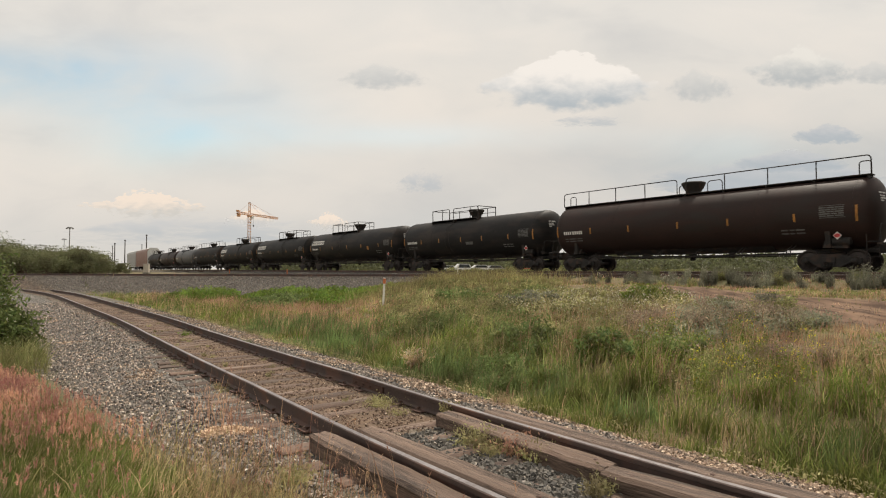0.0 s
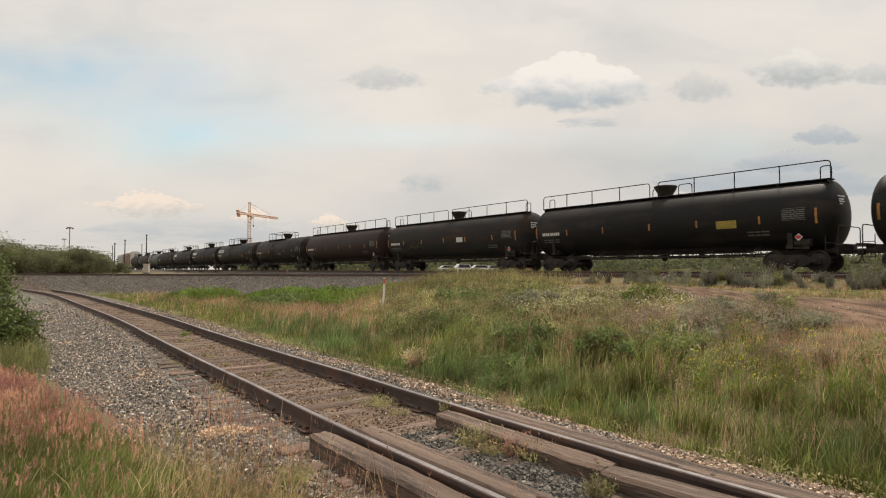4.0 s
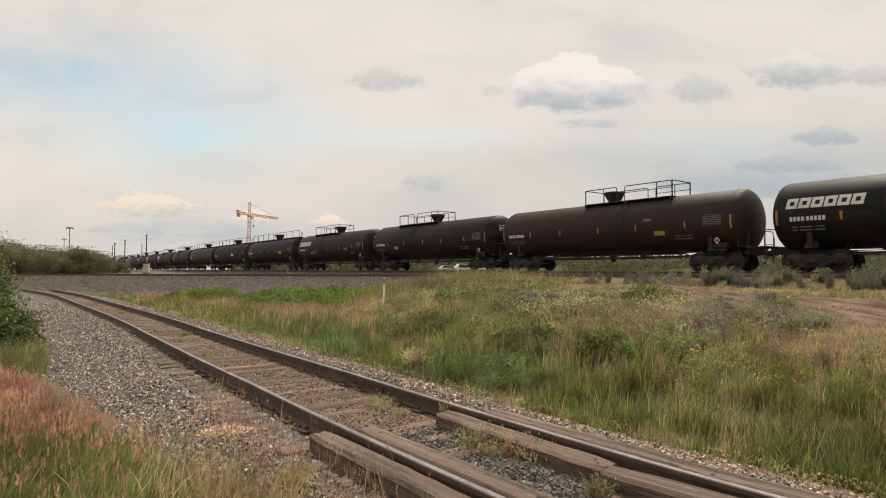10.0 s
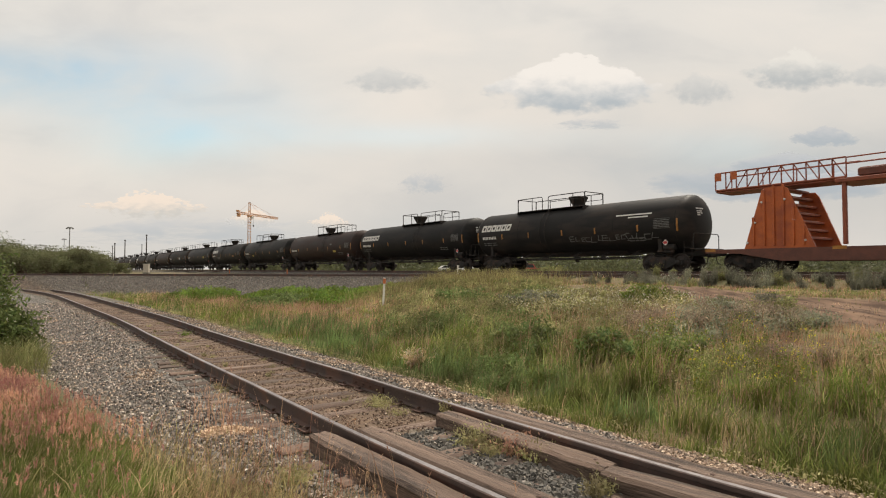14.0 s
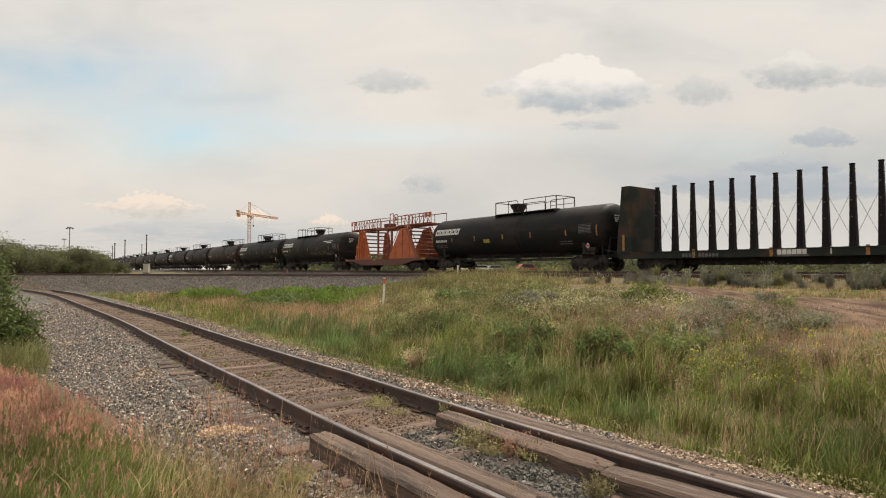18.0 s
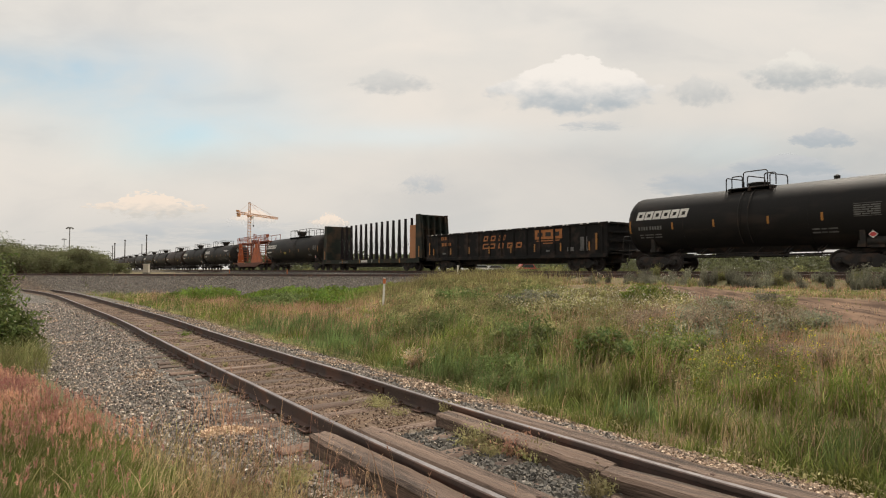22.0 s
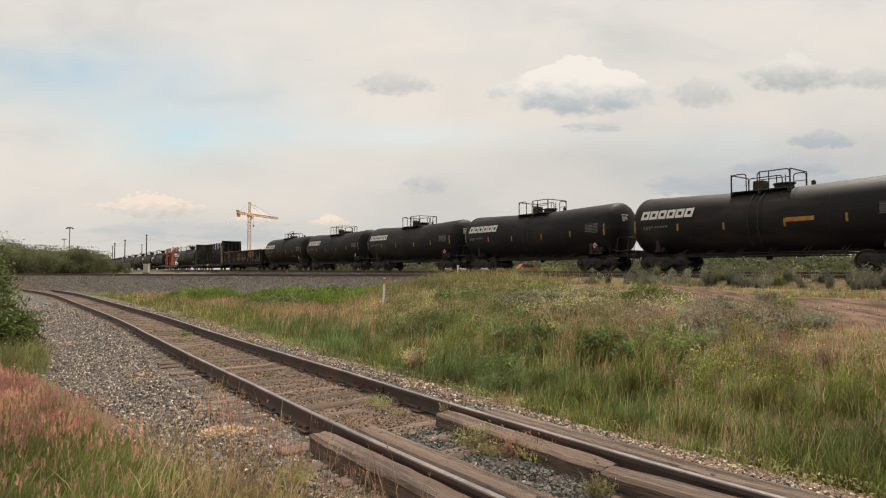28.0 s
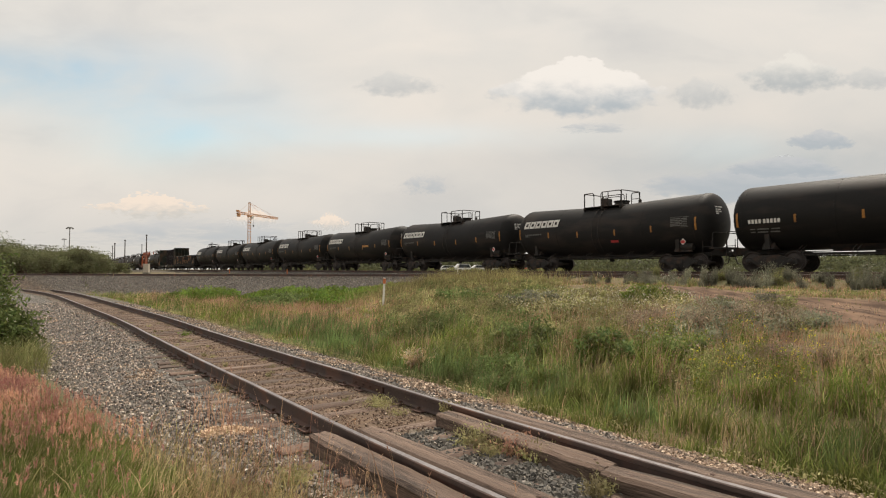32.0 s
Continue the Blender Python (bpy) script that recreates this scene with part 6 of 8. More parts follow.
def foreground_grass():
    rng = np.random.default_rng(11)
    x, y = scatter(100000, 2.5, 13, -1.05, -0.02, 1.25, rng)
    d1, s1 = SIDING.offset(x, y)
    edge = np.interp(s1, [-8, -3, -1, 0, 1.2, 4, 8, 20], [-1.15, -1.35, -1.65, -2.0, -2.45, -2.75, -3.3, -3.8]) + 0.28 * fbm(x, y, 0.6, 2.0)
    cl = fbm(x, y, 0.4, 6.0)
    ok = (d1 < edge) & (y < 10.5) & (rng.uniform(0, 1, len(x)) < np.interp(edge - d1, [0, 0.5, 1.2], [0.2, 0.75, 1.0]))
    x, y, d1, s1, edge, cl = x[ok], y[ok], d1[ok], s1[ok], edge[ok], cl[ok]
    z = ground_z(x, y)
    inside = edge - d1
    left = np.clip((-x / y - 0.36) / 0.16, 0, 1)        # lush to one side, dry by the timbers
    h = np.interp(inside, [0, 0.7, 2.0], [0.26, 0.46, 0.62]) * (1 + 0.25 * cl)
    h = h * np.interp(y, [2.4, 5.0, 8.0, 11.0], [0.62, 0.92, 1.0, 0.62])
    r = rng.uniform(0, 1, len(x))
    green = r < 0.34 + 0.60 * left
    hv = rng.uniform(0.5, 1.1, len(x))
    v, f, _ = blades(x[green], y[green], z[green] - 0.02, h[green] * hv[green] * 0.95, rng.uniform(0.007, 0.0145, green.sum()), 0.42, rng, 3, 0.30)
    stuff("verge_grass", "green verge grass beside the tripod", "grass", v, f, M_LUSH)
    dry = (~green) & (rng.uniform(0, 1, len(x)) < 0.62)
    v, f, tips = blades(x[dry], y[dry], z[dry] - 0.02, h[dry] * hv[dry] * 1.1, np.full(dry.sum(), 0.0062), 0.30, rng, 3, 0.25)
    sel = rng.uniform(0, 1, len(tips)) < 0.35
    pv, pf = plumes(tips[sel], 0.030, 7, rng)
    stuff("verge_straw", "dry tan grass stems on the verge", "grass", *merge([(v, f), (pv, pf)]), M_DRY)
    # pink foxtail heads crowd the far rim of the lush side
    far = np.clip((y - 5.2) / 1.6, 0, 1) * np.clip((-x / y - 0.30) / 0.14, 0, 1)
    pk = (rng.uniform(0, 1, len(x)) < (0.012 + (0.34 + 0.20 * cl) * far)) & (inside > 0.05)
    v, f, tips = blades(x[pk], y[pk], z[pk] - 0.02, h[pk] * rng.uniform(0.85, 1.4, pk.sum()), np.full(pk.sum(), 0.0030), 0.20, rng, 3, 0.30)
    stuff("foxtail_stems", "thin stems of foxtail grass", "grass", v, f, M_DRY)
    pv, pf = plumes(tips, 0.043 * rng.uniform(0.6, 1.4, len(tips)), 14, rng, -0.5)
    stuff("foxtail_plumes", "pink feathery foxtail plumes", "grass", pv, pf, M_PINK)
    # drier stand in front of the gravel
    n = 10500
    s = rng.uniform(-4.0, 1.6, n)
    off = 1.75 + 1.9 * rng.uniform(0, 1, n) ** 0.8 + np.interp(s, [-4, -1, 1.6], [-0.35, 0.0, 0.55])
    hh = np.interp(s, SIDING.s, SIDING.h)
    x2, y2 = np.interp(s, SIDING.s, SIDING.x) - np.sin(hh) * off, np.interp(s, SIDING.s, SIDING.y) + np.cos(hh) * off
    keepit = (fbm(x2, y2, 0.45, 3.0) > -0.25) & (rng.uniform(0, 1, n) > np.clip((-x2 / y2 - 0.40) / 0.15, 0, 0.9))
    x2, y2 = x2[keepit], y2[keepit]
    z2 = ground_z(x2, y2)
    n = len(x2)
    v, f, tips = blades(x2, y2, z2 - 0.02, rng.uniform(0.18, 0.62, n) * (1 + 0.35 * fbm(x2, y2, 0.5, 1.0)), rng.uniform(0.005, 0.0105, n), 0.38, rng, 3, 0.22)
    sel = rng.uniform(0, 1, n)
    pv, pf = plumes(tips[sel < 0.22], 0.034, 12, rng, -0.6)
    stuff("verge_straw", "dry tan grass before the gravel", "grass", *merge([(v, f), (pv, pf)]), leaf_mat("tan_green_stems", (0.17, 0.155, 0.06), (0.46, 0.35, 0.20), (0.5, 0.33, 0.22)))
    # lone tall stems by the timbers
    n = 620
    s = rng.uniform(-3.5, 2.6, n)
    off = 1.25 + np.abs(rng.normal(0, 0.5, n))
    pts = np.array([SIDING.at(a, b)[:2] for a, b in zip(s, off)])
    zz = ground_z(pts[:, 0], pts[:, 1])
    v, f, tips = blades(pts[:, 0], pts[:, 1], zz - 0.02, rng.uniform(0.12, 0.45, n) * np.where(rng.uniform(0, 1, n) < 0.12, 1.9, 1.0), np.full(n, 0.0055), 0.25, rng, 3)
    sel = rng.uniform(0, 1, n) < 0.5
    pv, pf = plumes(tips[sel], 0.034, 8, rng)
    stuff("stray_stems", "stray dry grass stems beside the crossing timbers", "grass", *merge([(v, f), (pv, pf)]), M_ROSE)


def tuft(cx, cy, rad, h, n, m, name, label, rng, leafy=0.0, bloom=None, wide=0.012, blooms=1.0, leaf=0.085, open_=0.9):
    """A single plant: blades from one foot, with leaves and blossom."""
    a, q = rng.uniform(0, 2 * np.pi, n), np.sqrt(rng.uniform(0, 1, n)) * rad
    x, y = cx + np.cos(a) * q * 0.6, cy + np.sin(a) * q * 0.6
    z = ground_z(x, y)
    v, f, tips = blades(x, y, z - 0.02, h * rng.uniform(0.45, 1.1, n), np.full(n, wide), rad / max(h, 0.05) * open_, rng, 2)
    ob = thing(name, label, "plant", "weeds")
    part("stem_clump", quick_mesh("stem_clump", v, f, m), None, ob)
    if leafy:
        k = int(n * leafy)
        base = np.repeat(np.stack([x, y, z], -1), max(1, int(leafy)), 0)
        tt = np.repeat(tips, max(1, int(leafy)), 0)
        c = base + (tt - base) * rng.uniform(0.15, 1.0, (len(base), 1)) + rng.normal(0, rad * 0.08, (len(base), 3))
        lv, lf = leaves(c, h * leaf, rng, 0.6)
        part("foliage", quick_mesh("foliage", lv, lf, m), None, ob)
    if bloom:
        c = np.repeat(tips[rng.uniform(0, 1, len(tips)) < blooms], 3, 0)
        c = c + rng.normal(0, h * 0.045, c.shape)
        lv, lf = leaves(c, h * 0.025, rng)
        part("blossom", quick_mesh("blossom", lv, lf, bloom), None, ob)
    return ob


def weeds():
    rng = np.random.default_rng(21)
    for x, y, r, h, n, m, label in ((-0.80, 7.75, 0.30, 0.18, 130, M_OLIVE, "low yellow-green weed between the rails"), (-0.55, 7.35, 0.2, 0.12, 80, M_OLIVE, "low yellow-green weed between the rails"), (0.34, 6.05, 0.26, 0.26, 170, M_OLIVE, "low yellow-green weed between the rails"), (0.46, 5.75, 0.2, 0.2, 110, M_OLIVE, "low yellow-green weed between the rails"), (0.72, 5.75, 0.25, 0.24, 130, M_ROSE, "russet weed between the timbers"), (0.86, 5.55, 0.2, 0.22, 100, M_OLIVE, "pale weed between the timbers"), (1.22, 4.68, 0.15, 0.2, 120, M_OLIVE, "pale sprig between the timbers"), (0.05, 7.0, 0.1, 0.26, 60, M_OLIVE, "spiky tuft at the timber's end"), (-0.95, 8.0, 0.2, 0.12, 80, M_OLIVE, "low weed between the rails"), (-1.25, 5.0, 0.2, 0.25, 100, M_OLIVE, "green tuft beside the timber"), (-4.9, 14.6, 0.2, 0.2, 60, M_WEED, "small green weed by the rail"), (-7.4, 17.0, 0.2, 0.2, 60, M_WEED, "small green weed by the rail"), (2.75, 4.15, 0.2, 0.2, 90, M_DRY, "dry tuft on the ballast edge")):
        tuft(x, y, r, h, n, m, "weed", label, rng, 3.0, None, 0.006)
    # sprigs among the ties
    for k in range(46):
        x, y, _ = SIDING.at(rng.uniform(1.0, 19.0), rng.uniform(-0.62, 0.62) if k % 3 else rng.choice([-0.95, 0.95]))
        tuft(x, y, rng.uniform(0.06, 0.16), rng.uniform(0.06, 0.15), 34, M_OLIVE, "weed", "low yellow-green sprig among the ties", rng, 3.0, None, 0.006)
    # band of low weeds at the edge of the ballast
    n = 14000
    s = rng.uniform(-5, 26, n)
    off = -(2.05 + np.abs(rng.normal(0, 0.38, n)))
    pts = np.array([SIDING.at(a, b)[:2] for a, b in zip(s, off)])
    x, y = pts[:, 0], pts[:, 1]
    keepit = fbm(x, y, 0.5, 8.0) > -0.30
    x, y = x[keepit], y[keepit]
    z = ground_z(x, y)
    c = np.stack([x, y, z + rng.uniform(0.0, 0.14, len(x))], -1)
    v, f = leaves(c, rng.uniform(0.010, 0.026, len(x)), rng, 0.4)
    stuff("edge_weeds", "low yellow-green weeds along the ballast edge", "weeds", v, f, M_OLIVE)
    # bright leafy patches on the bank
    for cx, cy, rx, ry, n, m, hh in ((-9.5, 34.5, 2.6, 2.0, 5200, M_WEED, 0.75), (-6.0, 32.5, 3.0, 1.8, 6500, M_WEED, 0.65), (-8.4, 30.6, 1.9, 2.2, 5600, M_PLANT, 0.6), (-5.4, 30.2, 2.0, 2.3, 6200, M_WEED, 0.6), (-15.5, 38.0, 2.4, 1.8, 4200, M_WEED, 0.85), (-3.4, 33.0, 2.0, 1.6, 3000, M_GREEN, 0.5), (-20, 40.5, 2.5, 1.5, 2500, M_OLIVE, 0.35)):
        a, q = rng.uniform(0, 2 * np.pi, n), np.sqrt(rng.uniform(0, 1, n))
        x, y = cx + np.cos(a) * q * rx, cy + np.sin(a) * q * ry
        z = ground_z(x, y)
        top = hh * (1 - 0.6 * q * q) * (1 + 0.4 * fbm(x, y, 0.6, 3.0))
        c = np.stack([x, y, z + top * rng.uniform(0.1, 1.0, n)], -1)
        v, f = leaves(c, rng.uniform(0.05, 0.10, n), rng, 0.5)
        stuff("leafy_weeds", "bright green leafy weeds on the ballast bank", "weeds", v, f, m)
    # yellow clover in the meadow
    for k in range(9):
        x, y = rng.uniform(2.6, 6.0), rng.uniform(7.2, 10.5)
        if 0.36 < x / y < 0.68:
            tuft(x, y, 0.28, rng.uniform(0.6, 0.85), 50, M_GREEN, "sweet_clover", "sweet clover with yellow blossom", rng, 5.0, M_FLOWER, 0.005, blooms=0.12, leaf=0.03)
    for k in range(36):
        x, y = (rng.uniform(0.0, 2.6), rng.uniform(9.6, 12.0)) if k % 3 else (rng.uniform(2.6, 4.4), rng.uniform(9.8, 11.4))
        tuft(x, y, 0.30, rng.uniform(0.36, 0.56), 90, M_PLANT if k % 3 else M_GREEN, "leafy_weed", "dark leafy weed in the meadow", rng, 8.0, None, 0.006, leaf=0.055)
    for k in range(8):
        x, y = rng.uniform(3.8, 5.3), rng.uniform(7.5, 8.9)
        tuft(x, y, 0.25, rng.uniform(0.5, 0.72), 22, M_GREEN, "sweet_clover", "sweet clover with yellow blossom", rng, 2.0, M_FLOWER, 0.005, blooms=0.5, leaf=0.03)
    # tangles of dead grass that hang over the ballast edge
    for k in range(26):
        x, y, _ = SIDING.at(rng.uniform(-4.5, 4.5), -rng.uniform(2.25, 2.85))
        tuft(x, y, rng.uniform(0.18, 0.34), rng.uniform(0.16, 0.32), 46, M_DRY, "dead_grass", "tangle of pale dead grass at the ballast edge", rng, 0.0, None, 0.006, open_=1.3)
    # greyish sage
    for k, (x, y, r, h) in enumerate(((4.6, 11.2, 0.6, 0.40), (5.3, 11.5, 0.7, 0.46), (6.0, 11.3, 0.6, 0.42), (6.6, 11.6, 0.5, 0.38), (7.0, 11.2, 0.45, 0.36), (4.0, 11.0, 0.5, 0.36), (5.7, 10.6, 0.5, 0.36), (4.8, 10.6, 0.5, 0.34))):
        tuft(x, y, r, h, 230, M_SAGE, "sagebrush", "grey-green sagebrush on the slope", rng, 6.0, None, 0.010)
    # sage and herbs along the front line
    for k in range(150):
        s = rng.uniform(-24, 1)
        x, y, _ = FRONT.at(s, rng.uniform(1.7, 3.6))
        if x / y > 0.22:
            big = 0.6 + 0.4 * min(1.0, max(0.0, (x / y - 0.25) / 0.25))
            tuft(x, y, rng.uniform(0.16, 0.34), big * rng.uniform(0.30, 0.74), 110, M_SAGE2, "sagebrush", "grey-green sage beside the track", rng, 2.0, M_PALE if k % 3 == 0 and x / y < 0.42 else None, 0.012, blooms=0.3, leaf=0.05, open_=0.55)
    for k in range(84):
        s = rng.uniform(-24, -1)
        x, y, _ = FRONT.at(s, rng.uniform(1.6, 3.0))
        if x / y > 0.33:
            tuft(x, y, rng.uniform(0.20, 0.44), rng.uniform(0.34, 0.80), 110, M_SAGE2 if k % 4 else M_HERB, "sagebrush", "tall grey-green sage beside the track", rng, 2.0, None, 0.014, leaf=0.040, open_=0.4)
    # cream flowering patch
    n = 9000
    a, q = rng.uniform(0, 2 * np.pi, n), np.sqrt(rng.uniform(0, 1, n))
    x, y = 4.2 + np.cos(a) * q * 2.6, 16.4 + np.sin(a) * q * 2.8
    z = ground_z(x, y)
    c = np.stack([x, y, z + rng.uniform(0.03, 0.38, n)], -1)
    v, f = leaves(c, rng.uniform(0.02, 0.045, n), rng, 0.3)
    sel = rng.uniform(0, 1, n) < 0.30
    stuff("chamomile_leaves", "pale green herb patch on the slope", "weeds", *leaves(c[~sel], rng.uniform(0.025, 0.05, (~sel).sum()), rng, 0.3), M_OLIVE)
    stuff("chamomile_blossom", "cream blossom over the herb patch", "weeds", *leaves(c[sel] + (0, 0, 0.06), rng.uniform(0.012, 0.028, sel.sum()), rng, 0.3), M_PALE)
    # tall grass on the hump before the train
    n = 5200
    x, y = rng.normal(0.6, 2.5, n), rng.normal(27.5, 2.2, n)
    z = ground_z(x, y)
    v, f, tips = blades(x, y, z, rng.uniform(0.30, 0.78, n), np.full(n, 0.016), 0.35, rng, 2)
    stuff("hump_grass", "tall straw-green grass on the hump", "grass", v, f, leaf_mat("straw_green_blades", (0.16, 0.14, 0.05), (0.36, 0.31, 0.15)))
    tuft(-0.53, 11.85, 0.32, 0.48, 170, M_DRY, "dead_weed", "pale dead weed clump", rng, 4.0, M_PALE, 0.008)


def bush(cx, cy, z0, rx, ry, h, n, m, name, label, rng, leaf, clumps=26, bloom=None):
    """A shrub: stems from one root, and leaves in uneven clumps round their ends."""
    ob = thing(name, label, "bush", "bushes")
    ends = []
    st = Shape()
    for k in range(clumps):
        a, e = rng.uniform(0, 2 * np.pi), rng.uniform(0, 1) ** 0.5
        tz = h * (0.35 + 0.65 * rng.uniform(0.0, 1.0)) * (1 - 0.35 * e)
        p = (cx + math.cos(a) * rx * e, cy + math.sin(a) * ry * e, z0 + tz)
        ends.append(p)
        b = (cx + math.cos(a) * rx * e * 0.25, cy + math.sin(a) * ry * e * 0.25, z0 - 0.05)
        mid = tuple((b[i] * 0.45 + p[i] * 0.55) + (rng.normal(0, 0.06) * h * 0.3 if i < 2 else 0) for i in range(3))
        st.tube([b, mid, p], 0.012 * h, 4, 0.004 * h)
    part("branch_frame", st, TIE, ob)
    ends = np.array(ends)
    ci = rng.integers(0, clumps, n)
    rad = h * rng.uniform(0.12, 0.28, clumps)[ci]
    d = np.clip(rng.normal(0, 1, (n, 3)), -1.45, 1.45)
    c = ends[ci] + d * rad[:, None] * 0.62 * np.array([rx / max(h * 0.5, 0.1), ry / max(h * 0.5, 0.1), 1.0]).clip(0.6, 1.5)
    c[:, 2] = np.maximum(c[:, 2], z0 + 0.02)
    v, f = leaves(c, leaf * rng.uniform(0.7, 1.3, n), rng, 0.2)
    part("crown", quick_mesh("crown", v, f, m), None, ob)
    # shoots that stick out on top
    k = max(30, n // 60)
    ti = rng.integers(0, clumps, k)
    q = ends[ti]
    v, f, tips = blades(q[:, 0], q[:, 1], q[:, 2], h * rng.uniform(0.10, 0.26, k), np.full(k, leaf * 0.5), 0.35, rng, 2)
    tagged(part("top_growth", quick_mesh("top_growth", v, f, m), None, ob), kind="stuff")
    if bloom is not None:
        sel = rng.integers(0, n, 130)
        v, f = leaves(c[sel] + rng.normal(0, 0.02, (130, 3)), leaf * 0.6, rng)
        part("blossom", quick_mesh("blossom", v, f, bloom), None, ob)
    return ob


def bushes():
    rng = np.random.default_rng(33)
    # flowering bush beside the gravel
    for x, y, r, h, n in ((-10.1, 13.2, 0.9, 2.15, 5200), (-9.75, 12.9, 0.6, 1.45, 3000), (-11.4, 13.4, 1.2, 2.25, 3600), (-9.6, 13.0, 0.5, 1.0, 1800)):
        z = float(ground_z(np.array([x]), np.array([y]))[0])
        bush(x, y, z, r, r, h, n, M_DARKBUSH, "rose_bush", "dense dark green bush with a few white blossoms", rng, 0.055, 22, M_PALE)
    # shrubby herbs that stand out of the meadow
    for x, y, r, h, n, m, name, label, lf in (
        (5.2, 11.2, 0.62, 0.62, 2600, M_HAZE, "seeding_herb", "purple-grey seeding herb on the slope", 0.020), (5.9, 11.0, 0.66, 0.60, 2600, M_HAZE, "seeding_herb", "purple-grey seeding herb on the slope", 0.020),
        (6.5, 11.3, 0.5, 0.48, 1700, M_HAZE, "seeding_herb", "purple-grey seeding herb on the slope", 0.020), (5.5, 12.2, 0.7, 0.6, 2300, M_SAGE, "sagebrush", "grey-green sagebrush on the slope", 0.024),
        (6.9, 12.2, 0.5, 0.55, 1600, M_HERB, "leafy_herb", "olive-green herb by the dirt road", 0.026), (4.95, 8.95, 0.42, 0.5, 1500, M_HAZE, "seeding_herb", "purple-grey seeding herb in the grass", 0.017),
        (5.5, 8.7, 0.35, 0.42, 1000, M_HAZE, "seeding_herb", "purple-grey seeding herb in the grass", 0.017), (2.05, 12.0, 0.75, 0.62, 2000, M_PLANT, "leafy_herb", "dark green leafy herb in the meadow", 0.040),
        (2.95, 10.6, 0.6, 0.55, 1700, M_PLANT, "leafy_herb", "dark green leafy herb in the meadow", 0.036), (1.3, 12.9, 0.6, 0.5, 1500, M_PLANT, "leafy_herb", "dark green leafy herb in the meadow", 0.040),
        (5.75, 16.2, 0.9, 0.62, 2000, M_GREEN, "leafy_herb", "yellow-green leafy herb on the slope", 0.040), (4.7, 16.8, 0.8, 0.5, 1600, M_OLIVE, "leafy_herb", "yellow-green leafy herb on the slope", 0.040),
        (4.0, 9.9, 0.5, 0.5, 1300, M_PLANT, "leafy_herb", "dark green leafy herb in the meadow", 0.032), (2.6, 17.5, 0.9, 0.5, 1500, M_SAGE2, "sagebrush", "pale grey-green sage on the slope", 0.040),
        (0.6, 19.5, 0.8, 0.6, 1400, M_PLANT, "leafy_herb", "dark green leafy herb on the hump", 0.045), (7.6, 13.6, 0.45, 0.4, 1000, M_SAGE2, "sagebrush", "pale grey-green sage by the dirt road", 0.028)):
        bush(x, y, float(ground_z(np.array([x]), np.array([y]))[0]), r, r, h, n, m, name, label, rng, lf, 20)
    # grass skirt before it
    n = 5000
    x, y = rng.normal(-9.1, 1.0, n), rng.normal(11.2, 1.3, n)
    d1, _ = SIDING.offset(x, y)
    q = d1 < -3.0
    x, y = x[q], y[q]
    v, f, tips = blades(x, y, ground_z(x, y) - 0.02, rng.uniform(0.3, 0.75, len(x)), np.full(len(x), 0.010), 0.6, rng, 2)
    stuff("bush_skirt_grass", "rank grass at the foot of the bush", "grass", v, f, M_HERB)
    # thicket behind the front line
    rows = [(-60 + 1.75 * k, 76 + 5 * math.sin(k * 1.3)) for k in range(16)]
    for k, (x, y) in enumerate(rows):
        u = x / y
        if u > -0.548:
            continue
        top = float(np.interp(u, [-0.80, -0.755, -0.69, -0.64, -0.60, -0.56, -0.525], [5.2, 4.9, 4.2, 3.9, 3.8, 3.2, 2.1])) * rng.uniform(0.92, 1.06)
        bush(x, y, 0.95, 2.6, 2.6, top - 0.4, 8200, M_BUSH, "willow_bush", "olive-green willow bush in a thicket", rng, 0.098, 44)
    for k in range(7):
        x, y = -58 + 3.0 * k, 70 + rng.uniform(-1, 1)
        u = x / y
        top = float(np.interp(u, [-0.85, -0.755, -0.69, -0.64, -0.56], [5.0, 4.4, 3.6, 3.3, 2.4])) * rng.uniform(0.85, 1.05)
        bush(x, y, 0.95, 2.2, 2.2, top - 0.5, 6200, M_BUSH, "willow_bush", "olive-green willow bush in a thicket", rng, 0.095, 40)
    for k in range(12):
        x, y = -92 + 3.4 * k, 92 + rng.uniform(-4, 4)
        if x / y < -0.545:
            bush(x, y, 0.95, 2.6, 2.6, rng.uniform(3.0, 4.0), 3200, M_BUSH, "willow_bush", "olive-green willow bush in a thicket", rng, 0.15, 30)


def field_beyond():
    """Rank growth on the far side of the train."""
    rng = np.random.default_rng(41)
    n = 60000
    y = rng.uniform(26, 130, n)
    x = y * rng.uniform(-0.50, 0.95, n)
    d3, s3 = MAIN.offset(x, y)
    q = (d3 > 3.4) & (d3 < 60)
    x, y, d3 = x[q], y[q], d3[q]
    z = ground_z(x, y)
    dist = np.hypot(x, y)
    h = (0.45 + 0.25 * fbm(x, y, 4.0, 5.0)) * np.interp(d3, [3, 12, 40], [0.8, 1.1, 1.6])
    v, f, _ = blades(x, y, z - 0.02, h * rng.uniform(0.6, 1.2, len(x)), 0.0011 * dist + 0.01, 0.35, rng, 2)
    stuff("far_meadow", "rank green meadow beyond the train", "grass", v, f, leaf_mat("far_meadow_blades", (0.068, 0.076, 0.030), (0.100, 0.104, 0.046)))
    for k in range(14):
        s = rng.uniform(-14, 95)
        x, y, _ = MAIN.at(s, -rng.uniform(7, 26))
        if y > 12 and -0.45 < x / y < 1.0:
            bush(x, y, 0.95, rng.uniform(0.9, 2.0), rng.uniform(0.9, 1.6), rng.uniform(0.6, 1.2), 1100, M_HERB, "low_bush", "low olive-green bush in the field", rng, 0.07, 12)


